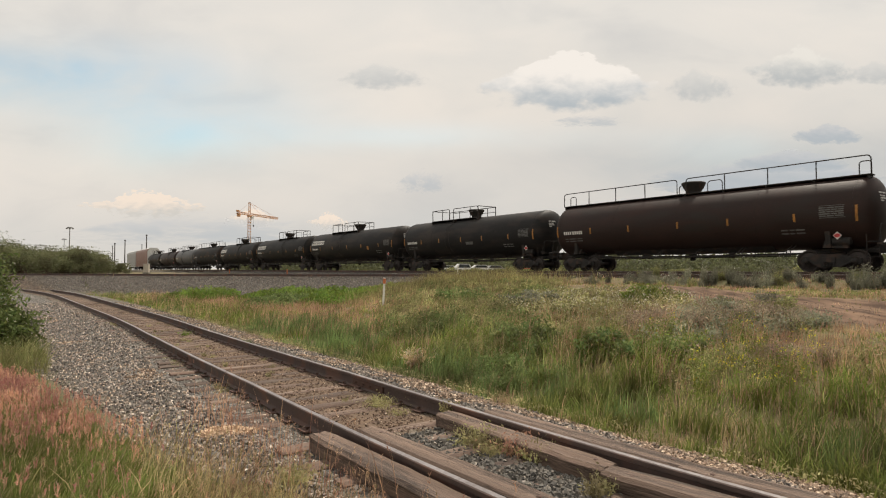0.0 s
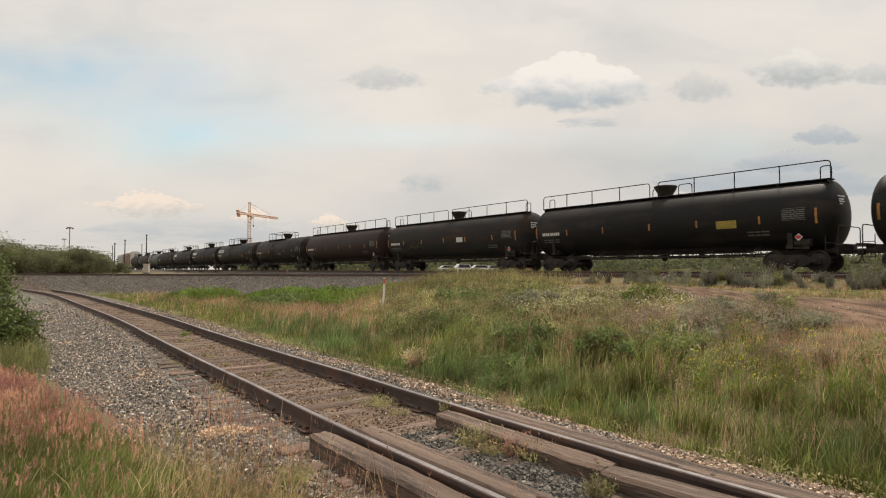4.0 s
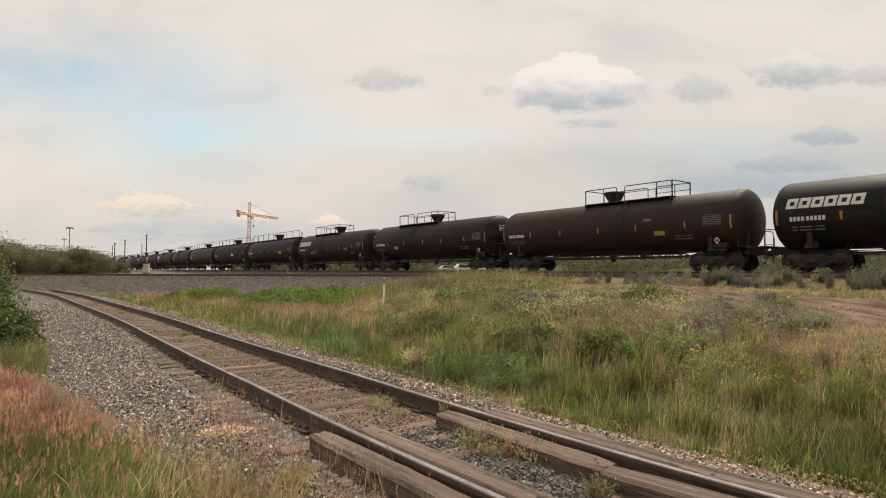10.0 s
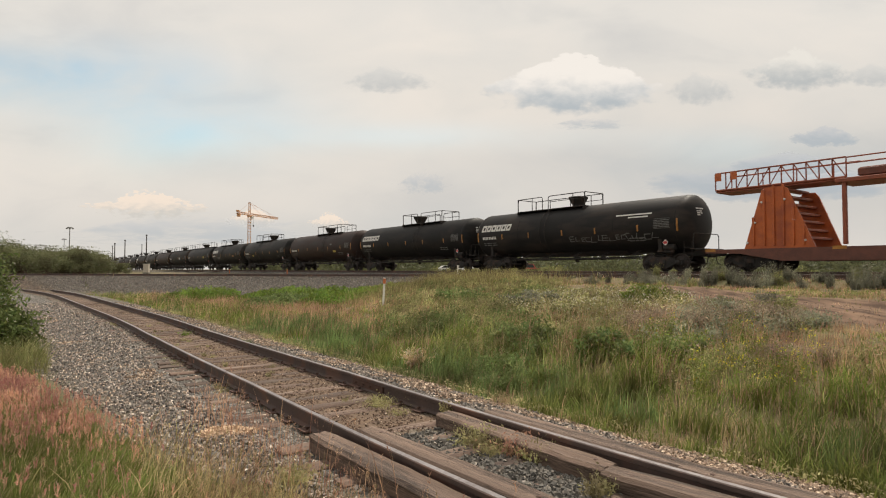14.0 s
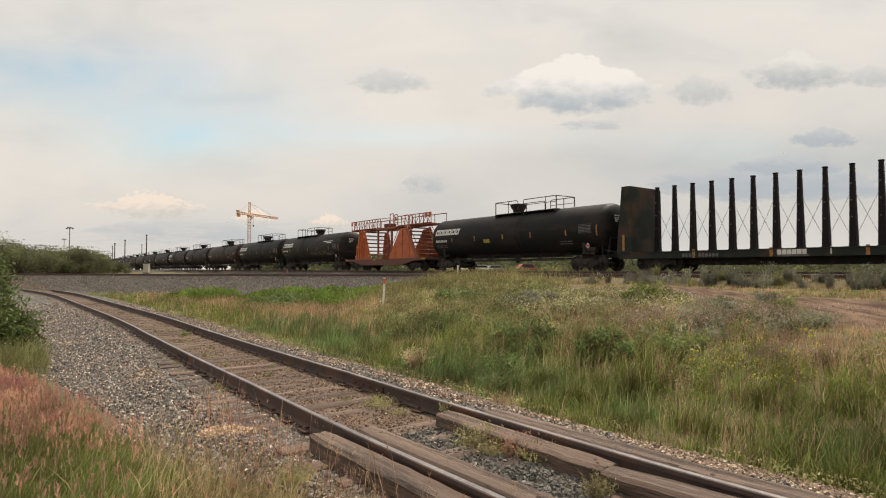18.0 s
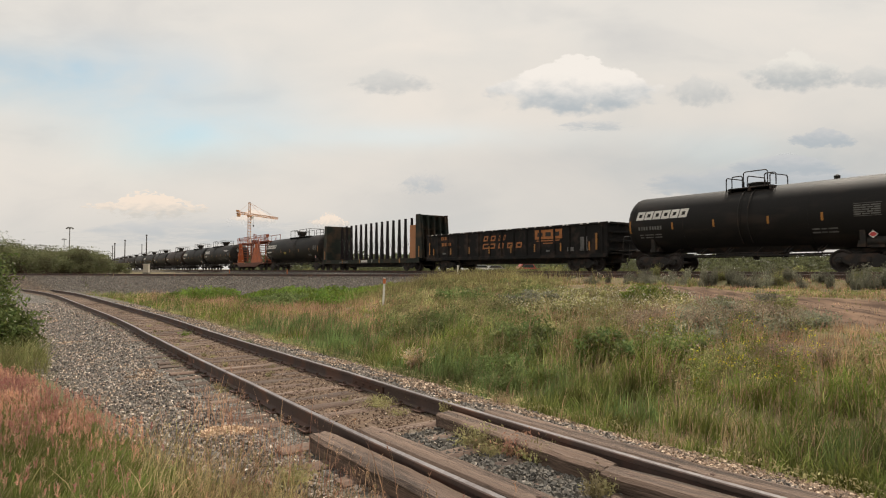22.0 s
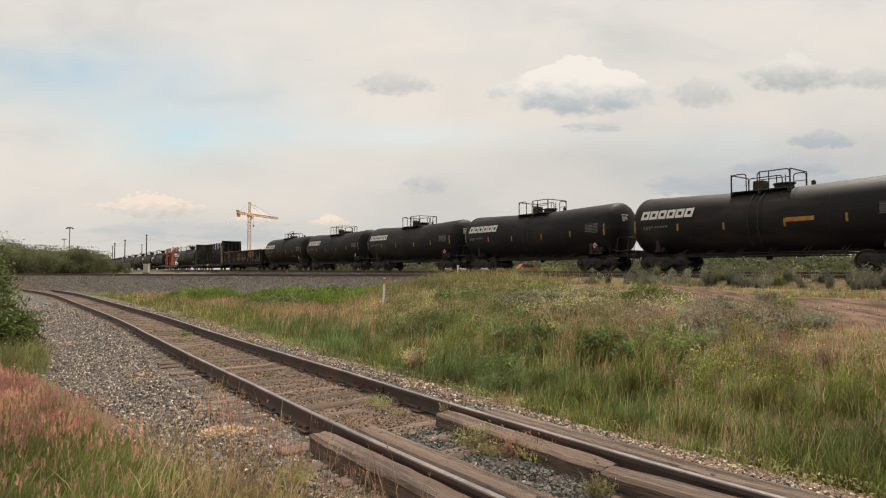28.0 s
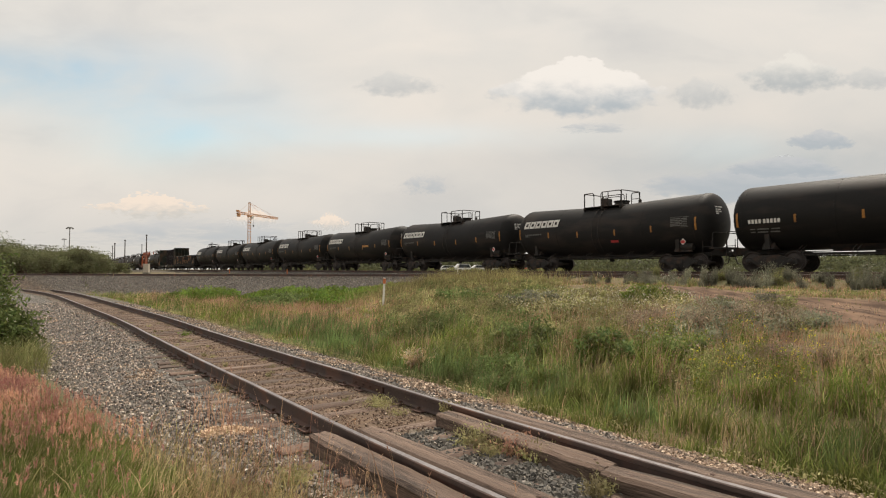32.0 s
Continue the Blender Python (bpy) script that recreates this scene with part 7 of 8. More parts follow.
def far_belt():
    """Scrub and low woods along the horizon."""
    rng = np.random.default_rng(51)
    n = 60000
    y = rng.uniform(140, 250, n)
    x = y * rng.uniform(-0.36, 1.1, n)
    top = 4.6 + 1.2 * fbm(x, y * 0.3, 14.0, 2.0) + 0.7 * fbm(x, y, 4.0, 5.0)
    z = 0.8 + top * rng.uniform(0.0, 1.0, n)
    v, f = leaves(np.stack([x, y, z], -1), rng.uniform(0.4, 0.85, n), rng, 0.2)
    stuff("distant_scrub", "distant olive-green scrub along the horizon", "scrub", v, f, leaf_mat("distant_scrub_leaves", (0.085, 0.094, 0.048), (0.118, 0.125, 0.066)))


far_belt()
meadow()
meadow_herbs()
foreground_grass()
weeds()
bushes()
field_beyond()


# ---------------------------------------------------------------- ballast stones
def stone_mat(name, ramp, rough=0.9):
    m = bpy.data.materials.new(name)
    m.use_nodes = True
    nt = m.node_tree
    b = nt.nodes["Principled BSDF"]
    N, Lk = nt.nodes.new, nt.links.new
    g, r = N("ShaderNodeNewGeometry"), N("ShaderNodeValToRGB")
    el = r.color_ramp.elements
    el[0].position, el[0].color = ramp[0][0], (*ramp[0][1], 1)
    el[1].position, el[1].color = ramp[-1][0], (*ramp[-1][1], 1)
    for p, c in ramp[1:-1]:
        el.new(p).color = (*c, 1)
    Lk(g.outputs["Random Per Island"], r.inputs[0])
    co, nz, hs = N("ShaderNodeTexCoord"), N("ShaderNodeTexNoise"), N("ShaderNodeHueSaturation")
    nz.inputs["Scale"].default_value, nz.inputs["Detail"].default_value = 45.0, 3
    Lk(co.outputs["Object"], nz.inputs[0])
    mr = N("ShaderNodeMapRange")
    mr.inputs["To Min"].default_value, mr.inputs["To Max"].default_value = 0.6, 1.4
    Lk(nz.outputs[0], mr.inputs["Value"])
    Lk(mr.outputs[0], hs.inputs["Value"])
    Lk(r.outputs[0], hs.inputs["Color"])
    Lk(hs.outputs[0], b.inputs["Base Color"])
    b.inputs["Roughness"].default_value = rough
    return m


def stones(x, y, z, size, m, name, label, rng):
    """Crushed stones: eight-cornered, each corner knocked about."""
    n = len(x)
    cube = np.array([(i, j, k) for i in (-1, 1) for j in (-1, 1) for k in (-1, 1)], float)
    v = cube[None] * rng.uniform(0.35, 1.0, (n, 8, 3)) * rng.uniform(0.6, 1.0, (n, 1, 3))
    a = rng.normal(0, 1, (n, 4))
    a /= np.linalg.norm(a, axis=1)[:, None]
    w, i, j, k = a.T
    rot = np.stack([1 - 2 * (j * j + k * k), 2 * (i * j - k * w), 2 * (i * k + j * w), 2 * (i * j + k * w), 1 - 2 * (i * i + k * k), 2 * (j * k - i * w), 2 * (i * k - j * w), 2 * (j * k + i * w), 1 - 2 * (i * i + j * j)], -1).reshape(n, 3, 3)
    v = np.einsum("nij,nkj->nki", rot, v) * size[:, None, None] + np.stack([x, y, z], -1)[:, None]
    q = np.array([(0, 1, 3, 2), (4, 6, 7, 5), (0, 4, 5, 1), (2, 3, 7, 6), (0, 2, 6, 4), (1, 5, 7, 3)])
    f = (np.arange(n)[:, None, None] * 8 + q[None]).reshape(-1, 4)
    stuff(name, label, "ballast", v.reshape(-1, 3), f, m)


def ballast():
    rng = np.random.default_rng(77)
    grey = stone_mat("crushed_ballast_stone", [(0.0, (0.064, 0.056, 0.050)), (0.4, (0.170, 0.147, 0.128)), (0.72, (0.275, 0.232, 0.196)), (0.88, (0.43, 0.32, 0.23)), (1.0, (0.66, 0.59, 0.51))])
    tan = stone_mat("tan_ballast_stone", [(0.0, (0.11, 0.082, 0.062)), (0.45, (0.25, 0.178, 0.128)), (0.8, (0.42, 0.30, 0.21)), (1.0, (0.66, 0.53, 0.40))])
    x, y = scatter(190000, 3.2, 34, -0.86, 0.78, 1.45, rng)
    d1, s1 = SIDING.offset(x, y)
    g, dirt = zones(x, y)
    r = rng.uniform(0, 1, len(x))
    ok = ((g > 0.3) | (np.abs(d1) < 1.2)) & (np.abs(d1) < 7) & (r < np.where(np.abs(d1) < 0.75, 0.95, np.where((d1 < 0) & (d1 > -1.4), np.interp(s1, [6, 11], [0.20, 0.7]), np.where(np.abs(d1) < 1.35, 0.38, 1.0)))) & (d1 < 3.2)
    x, y, d1, s1 = x[ok], y[ok], d1[ok], s1[ok]
    z = ground_z(x, y)
    sz = rng.uniform(0.010, 0.027, len(x)) * np.interp(y, [4, 12, 30], [1.0, 1.1, 1.4]) * np.where(np.abs(d1) < 0.75, 0.62, 1.0)
    warm = fbm(x, y, 1.0, 5.0) + np.where(d1 > 1.4, 0.6, 0.0) + 1.4 * np.exp(-(((x + 2.4) / 0.5) ** 2 + ((y - 6.6) / 0.3) ** 2)) + 0.6 * np.exp(-(((x + 2.9) / 1.0) ** 2 + ((y - 7.9) / 0.8) ** 2)) > 0.50
    bed = (np.abs(d1) < 0.75) & (s1 > 0.1)
    fines = stone_mat("brown_bed_stone", [(0.0, (0.060, 0.038, 0.027)), (0.5, (0.138, 0.088, 0.062)), (0.85, (0.25, 0.170, 0.12)), (1.0, (0.44, 0.34, 0.26))])
    stones(x[bed], y[bed], (z + sz * 0.25)[bed], sz[bed], fines, "bed_stones", "small brown stones between the rails", rng)
    slate = stone_mat("slate_ballast_stone", [(0.0, (0.046, 0.043, 0.038)), (0.5, (0.112, 0.104, 0.091)), (0.9, (0.165, 0.148, 0.126)), (1.0, (0.28, 0.245, 0.20))])
    mid = (np.abs(d1) < 0.75) & (s1 <= 0.1)
    stones(x[mid], y[mid], (z + sz * 0.25)[mid], sz[mid] * 1.9, slate, "slate_stones", "blue-grey crushed stone between the crossing timbers", rng)
    bed = bed | mid
    x, y, z, sz, warm = (q[~bed] for q in (x, y, z, sz, warm))
    stones(x[~warm], y[~warm], (z + sz * 0.25)[~warm], sz[~warm], grey, "ballast_stones", "grey crushed stone ballast round the siding", rng)
    stones(x[warm], y[warm], (z + sz * 0.25)[warm], sz[warm], tan, "tan_ballast_stones", "tan and rusty ballast stones", rng)
    # a heap of pale tan stone on the ballast, and stones on a bare spot of the slope
    pale = stone_mat("pale_tan_stone", [(0.0, (0.20, 0.14, 0.095)), (0.5, (0.46, 0.32, 0.20)), (1.0, (0.72, 0.56, 0.40))])
    for cx, cy, rx, ry, n, lab in ((-2.4, 6.6, 0.34, 0.16, 420, "pale tan stones in a heap on the ballast"), (4.96, 12.75, 0.6, 0.4, 330, "tan stones on a bare spot of the slope")):
        a, q = rng.uniform(0, 2 * np.pi, n), np.sqrt(rng.uniform(0, 1, n))
        x, y = cx + np.cos(a) * q * rx, cy + np.sin(a) * q * ry
        stones(x, y, ground_z(x, y) + 0.03 * (1 - q), rng.uniform(0.014, 0.034, n), pale, "stone_heap", lab, rng)
    # the bank of the front line
    n = 36000
    s = rng.uniform(2, 70, n)
    off = rng.uniform(1.4, 5.4, n)
    h = np.interp(s, FRONT.s, FRONT.h)
    x, y = np.interp(s, FRONT.s, FRONT.x) - np.sin(h) * off, np.interp(s, FRONT.s, FRONT.y) + np.cos(h) * off
    z = ground_z(x, y)
    sz = rng.uniform(0.018, 0.046, n)
    duller = stone_mat("bank_ballast_stone", [(0.0, (0.055, 0.047, 0.041)), (0.5, (0.135, 0.115, 0.098)), (0.9, (0.19, 0.160, 0.134)), (1.0, (0.38, 0.33, 0.28))])
    stones(x, y, z + 0.01, sz, duller, "bank_ballast", "grey ballast on the slope of the bank", rng)
    # clods and pebbles on the dirt road
    n = 2600
    y = rng.uniform(8, 24, n)
    x = np.interp(y, [6, 9, 12, 15, 20, 25], [10.2, 9.5, 9.1, 8.9, 8.0, 6.8]) + rng.normal(0, 1.1, n)
    sz = rng.uniform(0.008, 0.024, n) * rng.uniform(0.3, 1.0, n)
    clod = stone_mat("dirt_clods", [(0.0, (0.11, 0.068, 0.047)), (0.7, (0.19, 0.125, 0.088)), (1.0, (0.32, 0.24, 0.17))])
    stones(x, y, ground_z(x, y), sz, clod, "dirt_clods", "brown clods and pebbles on the dirt road", rng)
    # larger pale stones beside the rail
    for x, y, r in ((2.95, 4.36, 0.075), (2.65, 4.55, 0.05), (-2.25, 5.85, 0.05), (1.75, 5.55, 0.05)):
        s = Shape()
        s.lathe([(-0.6 * r, 0.3 * r), (-0.3 * r, 0.9 * r), (0.15 * r, 1.0 * r), (0.5 * r, 0.62 * r), (0.62 * r, 0.2 * r)], 9, "z")
        s.v = [(a * (1 + 0.25 * math.sin(9 * a / r + 5 * b / r)), b * 0.75, c) for a, b, c in s.v]
        z = float(ground_z(np.array([x]), np.array([y]))[0])
        tagged(part("rock", s, WHITE if r > 0.06 else FADED, at=pose(x, y, z + 0.4 * r, 0, 0, 40 * x)), "pale rounded rock on the ballast", "rock", "loose rocks")


ballast()


# ---------------------------------------------------------------- distance: crane, masts, poles, vehicles, cabinet, posts
CRANE = mat("crane_faded_orange_paint", (0.62, 0.33, 0.16), (0.46, 0.23, 0.11), rough=0.6, scale=1.0, fine=6, bump=0.0)
POLE = mat("pole_dark_wood", (0.09, 0.075, 0.065), (0.05, 0.04, 0.035), rough=0.9, scale=2, fine=20, bump=0.1)
GALV = mat("mast_galvanised_steel", (0.30, 0.30, 0.30), (0.2, 0.2, 0.2), rough=0.5, metal=0.3, scale=2, fine=20, bump=0.0)
CARWHITE = mat("vehicle_white_paint", (0.74, 0.74, 0.73), (0.66, 0.66, 0.65), rough=0.35, scale=2, fine=10, bump=0.0)
CARRED = mat("vehicle_red_paint", (0.42, 0.06, 0.04), (0.34, 0.05, 0.035), rough=0.35, scale=2, fine=10, bump=0.0)
GLASS = mat("vehicle_dark_glass", (0.03, 0.035, 0.04), rough=0.15, bump=0.0)
TYRE = mat("tyre_rubber", (0.02, 0.02, 0.02), rough=0.9, bump=0.0)
BEIGE = mat("cabinet_beige_paint", (0.55, 0.50, 0.42), (0.45, 0.40, 0.34), rough=0.6, scale=3, fine=20, bump=0.03)
POSTWHITE = mat("post_white_paint", (0.85, 0.83, 0.78), (0.72, 0.69, 0.62), rough=0.7, scale=8, fine=40, bump=0.05)
POSTORANGE = mat("post_orange_band", (0.62, 0.17, 0.05), rough=0.6, bump=0.0)


def lattice(parent, name, base, top, w, n, m, r=0.09):
    """A square lattice mast or boom from base to top."""
    b, t = Vector(base), Vector(top)
    d = (t - b).normalized()
    a = d.cross(Vector((0, 0, 1))) if abs(d.z) < 0.9 else Vector((1, 0.3, 0)).normalized()
    a.normalize()
    c = d.cross(a)
    cor = [(a * i + c * j) * (w / 2) for i, j in ((1, 1), (-1, 1), (-1, -1), (1, -1))]
    for q in cor:
        part(name + "_chord", Shape().tube([b + q, t + q], r, 5), m, parent)
    s = Shape()
    for i in range(n):
        p0, p1 = b.lerp(t, i / n), b.lerp(t, (i + 1) / n)
        for k in range(4):
            s.tube([p0 + cor[k], p1 + cor[(k + 1) % 4]], r * 0.6, 4)
            s.tube([p1 + cor[k], p1 + cor[(k + 1) % 4]], r * 0.6, 4)
    tagged(part(name + "_bracing", s, m, parent), kind="stuff")


def crane():
    cr = thing("tower_crane", "orange tower crane on a distant building site", "tower crane", at=pose(-132, 400, 1.0))
    part("footing", Shape().box((0, 0, 0.4), (6, 6, 0.8), b=0.1), BEIGE, cr)
    lattice(cr, "tower", (0, 0, 0.6), (0, 0, 36.5), 2.0, 18, CRANE, 0.16)
    j = Vector((10, 31, 0)).normalized()
    part("slewing_ring", Shape().lathe([(36.4, 1.5), (37.4, 1.6)], 14, "z"), CRANE, cr)
    lattice(cr, "jib", j * 1.0 + Vector((0, 0, 38.2)), j * 33 + Vector((0, 0, 38.2)), 1.3, 18, CRANE, 0.14)
    lattice(cr, "counter_jib", j * -1.0 + Vector((0, 0, 38.2)), j * -13 + Vector((0, 0, 38.2)), 1.4, 7, CRANE, 0.14)
    lattice(cr, "apex", (0, 0, 37.4), (0, 0, 46.3), 1.2, 5, CRANE, 0.15)
    c = j * -11.5
    part("counterweight", Shape().box((c.x, c.y, 36.9), (2.0, 2.0, 2.4), b=0.15), CRANE, cr)
    part("winch", Shape().box((c.x * 1.08, c.y * 1.08, 39.4), (1.8, 1.8, 1.2), b=0.1), CRANE, cr)
    part("cab", Shape().box((1.4, 0.8, 36.0), (1.6, 1.8, 2.2), b=0.15), CARWHITE, cr)
    for q in (13, 30, -11):
        p = j * q
        part("tie_bar", Shape().tube([(0, 0, 46.2), (p.x, p.y, 38.9)], 0.07, 4), CRANE, cr)
    p = j * 4.5
    part("trolley_line", Shape().tube([(p.x, p.y, 37.6), (p.x, p.y, 31.0)], 0.05, 4).box((p.x, p.y, 30.6), (0.8, 0.8, 1.0)), STEEL, cr)


def masts():
    for x, y, h in ((-159, 250, 18.6), (-258, 400, 21.5), (-286, 430, 16.5)):
        ms = thing("light_mast", "tall steel light mast with a crown of floodlights", "light mast", "light masts", at=pose(x, y, 1.0))
        part("pole", Shape().tube([(0, 0, 0), (0, 0, h)], 0.30, 8, 0.16), GALV, ms)
        part("crown_ring", Shape().lathe([(h - 0.3, 1.1), (h - 0.1, 1.2), (h + 0.1, 1.1)], 14, "z"), GALV, ms)
        for k in range(6):
            a = k * math.pi / 3
            part("floodlight", Shape().box((1.25 * math.cos(a), 1.25 * math.sin(a), h - 0.5), (0.6, 0.6, 0.5), b=0.08), GALV, ms)
    for u, y, top in ((203, 190, 432), (221, 180, 426), (259, 175, 417), (251, 260, 434), (199, 260, 436)):
        x, h = (u - 784) / 1040 * y, (477 - top) / 1040 * y + 0.7
        ps = thing("utility_pole", "dark wooden utility pole", "utility pole", "utility poles", at=pose(x, y, 1.0))
        part("pole", Shape().tube([(0, 0, 0), (0, 0, h)], 0.20, 7, 0.13), POLE, ps)
        part("cap", Shape().box((0, 0, h + 0.1), (0.45, 0.3, 0.35), b=0.04), POLE, ps)


def vehicle(x, y, rz, paint, label, tall=1.0):
    car = thing("parked_car", label, "car", "parked vehicles", at=pose(x, y, 1.06, 0, 0, rz))
    part("body", Shape().prism([(-2.3, 0.35), (2.3, 0.35), (2.35, 0.8), (1.4, 0.95), (0.8, 1.0 + 0.5 * tall), (-1.4, 1.02 + 0.5 * tall), (-2.2, 1.0), (-2.35, 0.7)], -0.88, 0.88, "y"), paint, car)
    for y2 in (0.885, -0.885):
        part("window", Shape().prism([(1.1, 1.0), (0.72, 0.9 + 0.5 * tall), (-1.3, 0.92 + 0.5 * tall), (-1.8, 1.0)], y2 - 0.006, y2 + 0.006, "y"), GLASS, car)
    for wx in (-1.45, 1.45):
        for wy in (0.82, -0.82):
            part("wheel", Shape().lathe([(wy - 0.1, 0.2), (wy - 0.1, 0.34), (wy + 0.1, 0.34), (wy + 0.1, 0.2)], 14, "y", (wx, 0, 0.34)), TYRE, car)


def roadside():
    for u, y, rz, m, lab, t in ((795, 128, 10, CARWHITE, "white parked car beyond the railway", 0.9), (822, 126, 14, CARWHITE, "white parked van beyond the railway", 1.6), (853, 122, 8, CARWHITE, "white parked pickup beyond the railway", 1.1), (878, 130, 12, GALV, "grey parked car beyond the railway", 0.9), (934, 118, 15, CARRED, "red parked truck beyond the railway", 1.5)):
        vehicle((u - 784) / 1040 * y, y, rz, m, lab, t)
    cb = thing("signal_cabinet", "beige trackside signal cabinet", "cabinet", at=pose(-50.4, 100, 1.0))
    part("body", Shape().box((0, 0, 0.85), (0.85, 0.6, 1.4), b=0.03), BEIGE, cb)
    part("roof", Shape().box((0, 0, 1.6), (0.98, 0.74, 0.08), b=0.02), BEIGE, cb)
    part("door", Shape().box((0, -0.31, 0.85), (0.7, 0.02, 1.2), b=0.005), BEIGE, cb)
    part("plinth", Shape().box((0, 0, 0.08), (1.0, 0.75, 0.2), b=0.02), FADED, cb)
    for x, y, h, lab in ((-2.26, 22.2, 1.10, "white marker post with an orange top in the grass"), (0.72, 30.4, 1.0, "slim white marker post by the hump")):
        z = float(ground_z(np.array([x]), np.array([y]))[0])
        ps = thing("marker_post", lab, "marker post", "marker posts", at=pose(x, y, z - 0.03, 2, 3, 0))
        part("shaft", Shape().box((0, 0, h / 2), (0.075, 0.05, h), b=0.006), POSTWHITE, ps)
        if y < 25:
            part("top_band", Shape().box((0, 0, h - 0.10), (0.097, 0.062, 0.2), b=0.006), POSTORANGE, ps)
            part("cap", Shape().box((0, 0, h + 0.01), (0.100, 0.065, 0.03), b=0.004), POSTWHITE, ps)
    for s in (66.0, 88.0):
        x, y, _ = MAIN.at(s, 3.0)
        ps = thing("track_marker", "small orange trackside marker stake", "marker post", "marker posts", at=pose(x, y, 1.0))
        part("stake", Shape().box((0, 0, 0.35), (0.10, 0.06, 0.75), b=0.006), POSTORANGE, ps)


crane()
masts()
roadside()


# ---------------------------------------------------------------- drifting clouds, far beyond everything
def cloud_mat(name, white, grey, seed, cover=1.0, rough=1.0, lit=0.1, solid=1.0, fine=1.1, crisp=0.0):
    m = bpy.data.materials.new(name)
    m.use_nodes = True
    nt = m.node_tree
    nt.nodes.clear()
    N, Lk = nt.nodes.new, nt.links.new

    def op(kind, a, b=None):
        q = N("ShaderNodeMath")
        q.operation = kind
        for i, w in enumerate((a, b)):
            if w is None:
                continue
            if isinstance(w, (int, float)):
                q.inputs[i].default_value = w
            else:
                Lk(w, q.inputs[i])
        return q.outputs[0]

    co, sep, mp = N("ShaderNodeTexCoord"), N("ShaderNodeSeparateXYZ"), N("ShaderNodeMapping")
    Lk(co.outputs["Object"], sep.inputs[0])
    mp.inputs["Location"].default_value = (seed, seed * 0.7, seed * 1.3)
    mp.inputs["Scale"].default_value = (1.5, 1.0, 1.0)
    Lk(co.outputs["Object"], mp.inputs[0])

    def nz(scale, detail, dist=0.2, rg=0.55):
        n = N("ShaderNodeTexNoise")
        n.inputs["Scale"].default_value, n.inputs["Detail"].default_value, n.inputs["Distortion"].default_value, n.inputs["Roughness"].default_value = scale, detail, dist, rg
        Lk(mp.outputs[0], n.inputs[0])
        return n.outputs[0]

    x, z = sep.outputs[0], sep.outputs[2]
    below = op("MULTIPLY", op("MAXIMUM", op("MULTIPLY", z, -1.0), 0.0), 1.25)
    above = op("MAXIMUM", z, 0.0)
    zz = op("ADD", below, above)
    xx = op("DIVIDE", x, op("SUBTRACT", 1.0, op("MULTIPLY", above, 0.68)))
    env = op("SUBTRACT", 1.0, op("ADD", op("MULTIPLY", xx, xx), op("MULTIPLY", zz, zz)))
    bumps = op("ADD", op("MULTIPLY", op("SUBTRACT", nz(2.2, 3), 0.5), 1.7), op("MULTIPLY", op("SUBTRACT", nz(6.0, 7, 0.3), 0.5), fine))
    den = op("ADD", op("MULTIPLY", env, cover), op("MULTIPLY", bumps, rough))
    al = N("ShaderNodeMapRange")
    al.interpolation_type = "SMOOTHSTEP"
    al.inputs["From Min"].default_value, al.inputs["From Max"].default_value = 0.10, 0.85
    # crisp on the lit crown, soft below
    Lk(op("MULTIPLY", den, op("ADD", 1.0, op("MULTIPLY", op("MAXIMUM", op("ADD", z, 0.25), 0.0), crisp))), al.inputs["Value"])
    # fade to nothing before the sheet ends
    rim = N("ShaderNodeMapRange")
    rim.interpolation_type = "SMOOTHSTEP"
    rim.inputs["From Min"].default_value, rim.inputs["From Max"].default_value = 0.0, 0.35
    Lk(op("SUBTRACT", 1.05, op("ADD", op("MULTIPLY", op("MULTIPLY", x, x), 0.6), op("MULTIPLY", op("MULTIPLY", z, z), 0.75))), rim.inputs["Value"])
    alpha = op("MULTIPLY", op("MULTIPLY", al.outputs[0], rim.outputs[0]), solid)
    tone = N("ShaderNodeMapRange")
    tone.interpolation_type = "SMOOTHSTEP"
    tone.inputs["From Min"].default_value, tone.inputs["From Max"].default_value = -0.55, 0.50
    Lk(op("ADD", op("SUBTRACT", z, lit), op("MULTIPLY", op("SUBTRACT", nz(3.2, 6), 0.5), 0.3 + fine)), tone.inputs["Value"])
    mx = N("ShaderNodeMix")
    mx.data_type = "RGBA"
    mx.inputs[6].default_value, mx.inputs[7].default_value = (*grey, 1), (*white, 1)
    Lk(tone.outputs[0], mx.inputs[0])
    em, tr, ms, out = N("ShaderNodeEmission"), N("ShaderNodeBsdfTransparent"), N("ShaderNodeMixShader"), N("ShaderNodeOutputMaterial")
    Lk(mx.outputs[2], em.inputs[0])
    Lk(alpha, ms.inputs[0])
    Lk(tr.outputs[0], ms.inputs[1])
    Lk(em.outputs[0], ms.inputs[2])
    Lk(ms.outputs[0], out.inputs[0])
    return m


CLOUDS = []


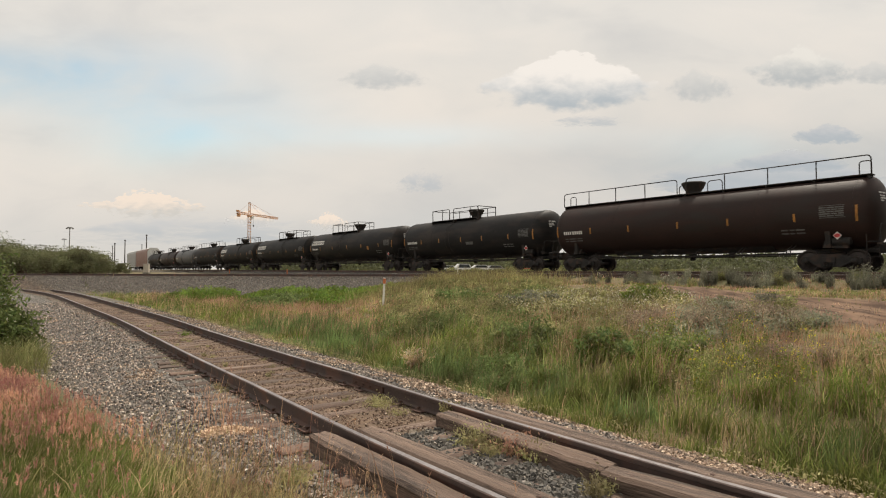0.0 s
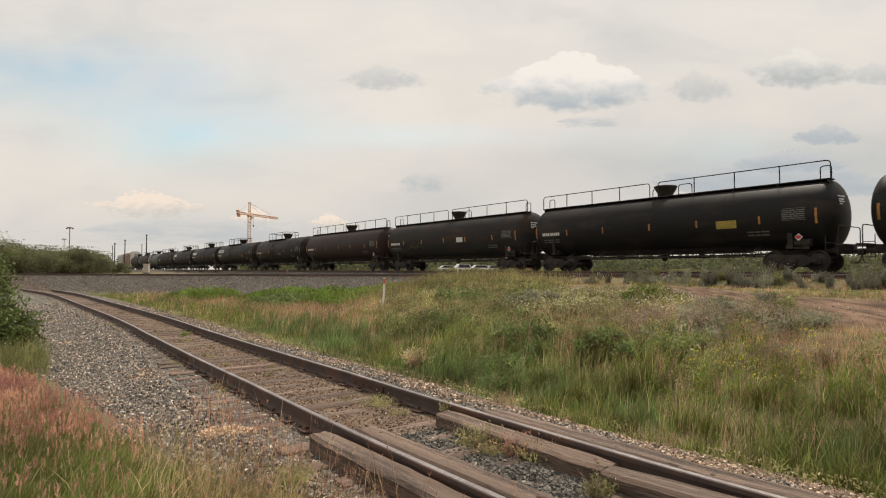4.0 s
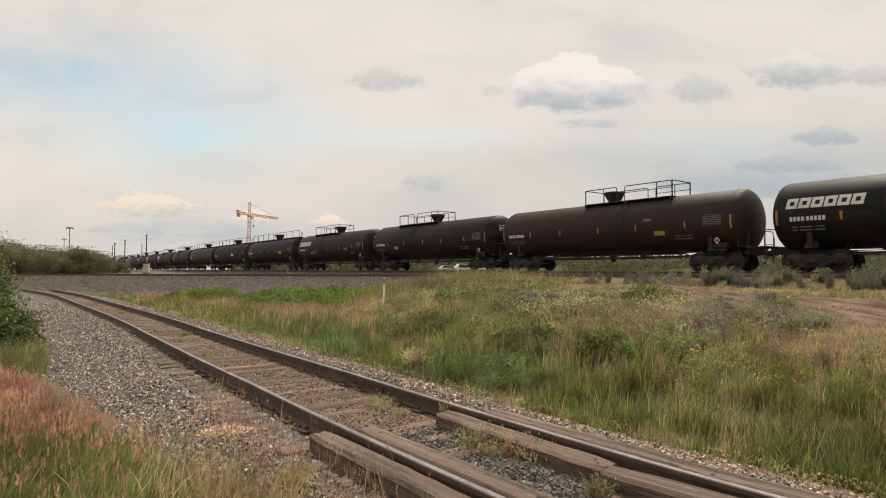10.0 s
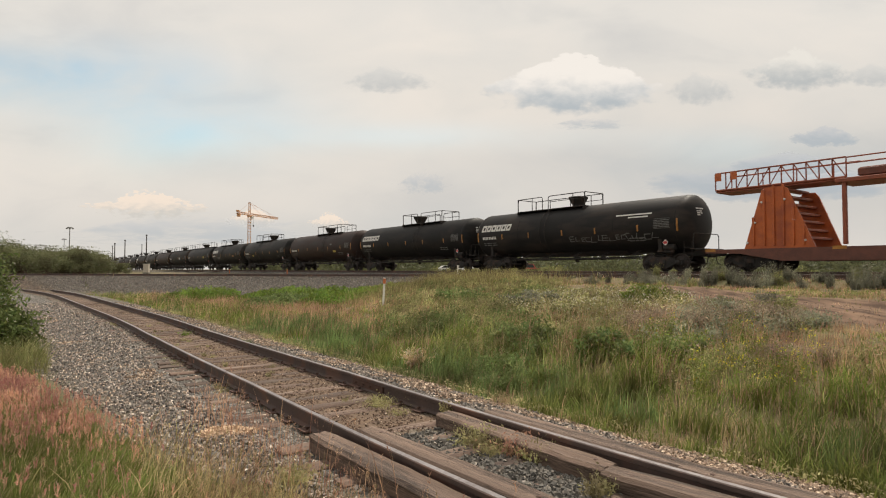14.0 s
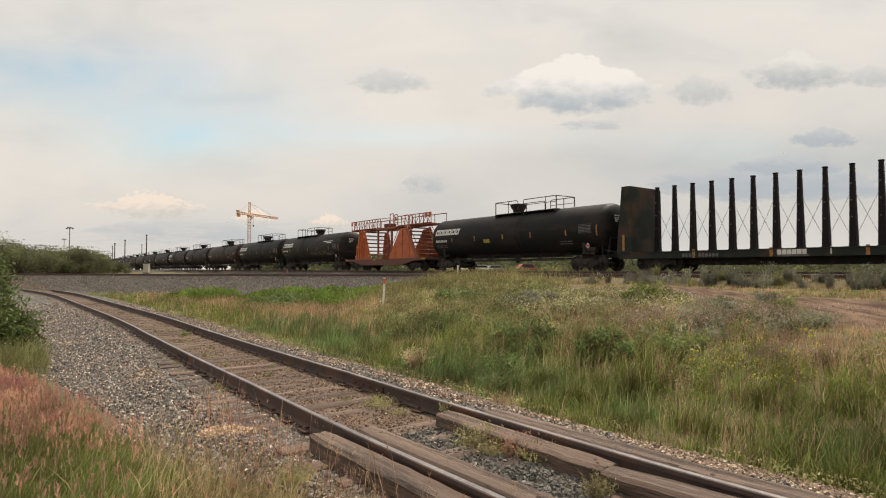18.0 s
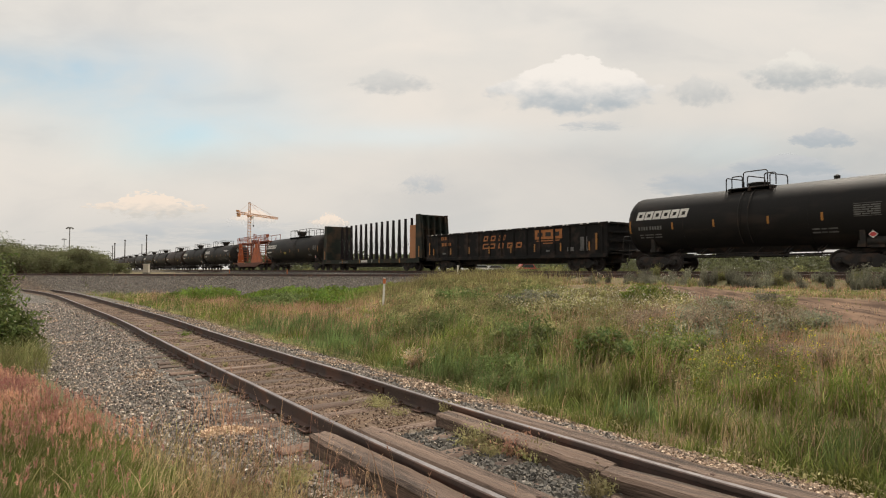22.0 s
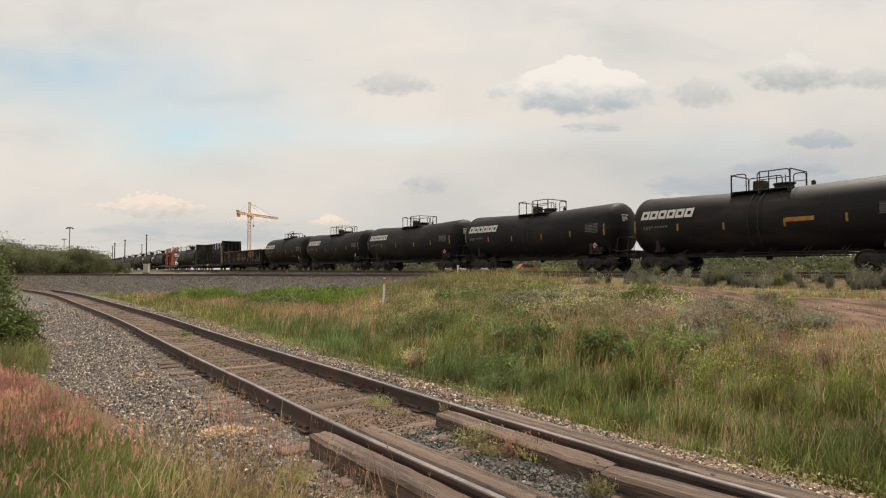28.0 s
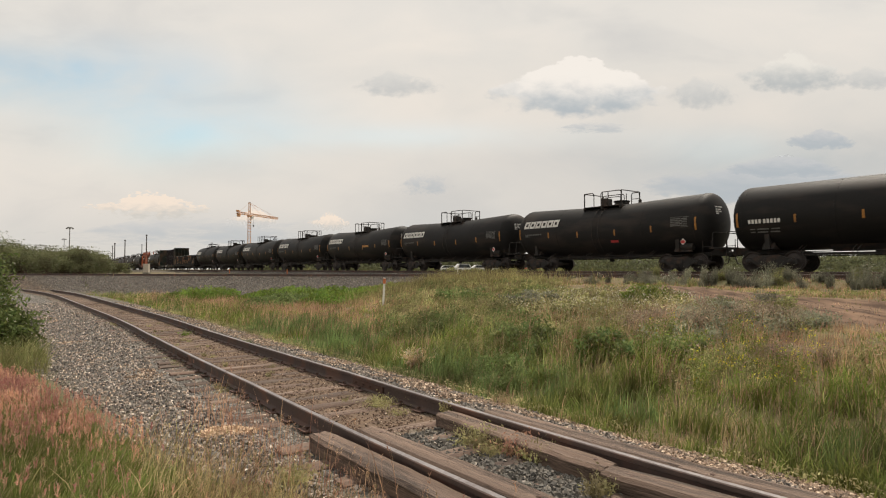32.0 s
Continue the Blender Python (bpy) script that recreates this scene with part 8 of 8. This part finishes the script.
def cloud(u0, u1, v0, v1, dist, m, drift, label):
    """A far cloud between slopes u0..u1 sideways and v0..v1 upwards; drift: how those slopes change over the clip."""
    w, h = (u1 - u0) / 2 * dist, (v1 - v0) / 2 * dist
    n = 6
    vs = [(-1.28 + 2.56 * i / n, 0, -1.18 + 2.36 * j / n) for j in range(n + 1) for i in range(n + 1)]
    fs = [(j * (n + 1) + i, j * (n + 1) + i + 1, (j + 1) * (n + 1) + i + 1, (j + 1) * (n + 1) + i) for j in range(n) for i in range(n)]
    me = quick_mesh("cloud", vs, fs, m)
    ob = tagged(new("cloud", me), label, "cloud", "clouds", "structure")
    ob.scale = (w, 1, h)
    c = ((u0 + u1) / 2 * dist, dist, (v0 + v1) / 2 * dist + 1.71)
    CLOUDS.append((ob, c, (drift[0] * dist, drift[1] * dist)))


def px(a, b):
    return (a - 784) / 1040, (477 - b) / 1040


def clouds():
    big = cloud_mat("cumulus", (0.92, 0.86, 0.79), (0.46, 0.50, 0.525), 3.0, 1.15, 0.95, -0.05, 0.95, 0.62, 2.6)
    small = cloud_mat("grey_cloud_scrap", (0.66, 0.65, 0.62), (0.48, 0.50, 0.505), 8.0, 0.85, 0.8, 0.15, 0.62, 0.5, 0.5)
    side = cloud_mat("lit_cloud_scrap", (0.84, 0.80, 0.73), (0.44, 0.47, 0.48), 14.0, 0.95, 0.8, 0.15, 0.8, 0.5, 1.5)
    warm = cloud_mat("warm_low_cloud", (0.92, 0.78, 0.65), (0.64, 0.61, 0.56), 21.0, 0.85, 1.45, -0.05, 0.95, 1.2, 3.0)
    haze = cloud_mat("thin_grey_cloud", (0.60, 0.60, 0.60), (0.49, 0.52, 0.54), 5.5, 0.7, 0.9, 0.2, 0.7, 0.6)
    bank = cloud_mat("blue_grey_cloud_bank", (0.58, 0.585, 0.59), (0.45, 0.49, 0.52), 9.5, 1.25, 1.0, 0.25, 0.9, 0.7)
    for a, b, m, dr, lab in (
        ((842, 216), (1186, 84), big, (14, 10), "white cumulus with a grey flat base"),
        ((585, 166), (762, 104), small, (26, 13), "small grey cloud scrap"),
        ((1318, 168), (1530, 76), side, (-14, 10), "grey cloud with a lit crown"),
        ((1490, 155), (1640, 100), small, (-14, 10), "grey cloud scrap"),
        ((1172, 190), (1312, 112), small, (2, 14), "small grey cloud scrap"),
        ((960, 228), (1120, 198), haze, (10, 12), "thin grey cloud shred"),
        ((145, 394), (372, 336), warm, (8, 3), "low cloud lit warm by the sun"),
        ((1400, 262), (1540, 215), bank, (-12, 10), "thin grey cloud shred"),
        ((1290, 312), (1520, 262), bank, (-12, 10), "blue-grey cloud shred"),
        ((1130, 368), (1620, 268), bank, (-10, 8), "blue-grey cloud bank"),
        ((60, 446), (600, 372), haze, (6, 2), "grey cloud along the horizon"),
        ((408, 408), (488, 366), warm, (4, 2), "small low cloud lit warm"),
        ((690, 350), (800, 295), haze, (6, 4), "thin grey cloud shred"),
        ((545, 412), (620, 376), warm, (2, 1), "small low cloud lit warm"),
    ):
        (u0, v0), (u1, v1) = px(*a), px(*b)
        cloud(u0, u1, v0, v1, 2300.0 + 40.0 * len(CLOUDS), m, (dr[0] / 1040, -dr[1] / 1040), lab)


clouds()


# ---------------------------------------------------------------- what moves: the train, at an even speed, and the drifting clouds
def motions():
    for lead, (car, pitch) in TRAIN:
        mid = lead + SHIFT - pitch / 2
        walk(car, [(float(t), main_pose(mid + SPEED * t)) for t in range(0, 33, 2)])

    for ob, c, d in CLOUDS:
        walk(ob, [(t, pose(c[0] + d[0] * t / 32, c[1], c[2] + d[1] * t / 32)) for t in (0.0, 16.0, 32.0)])
    # wheels roll with the train
    for w in WHEELSETS:
        p = w.matrix_basis.translation.copy()
        walk(w, [(k / 15, pose(p.x, p.y, p.z, 0, math.degrees(SPEED * k / 15 / WHEEL_R), 0)) for k in range(0, 481)])


motions()
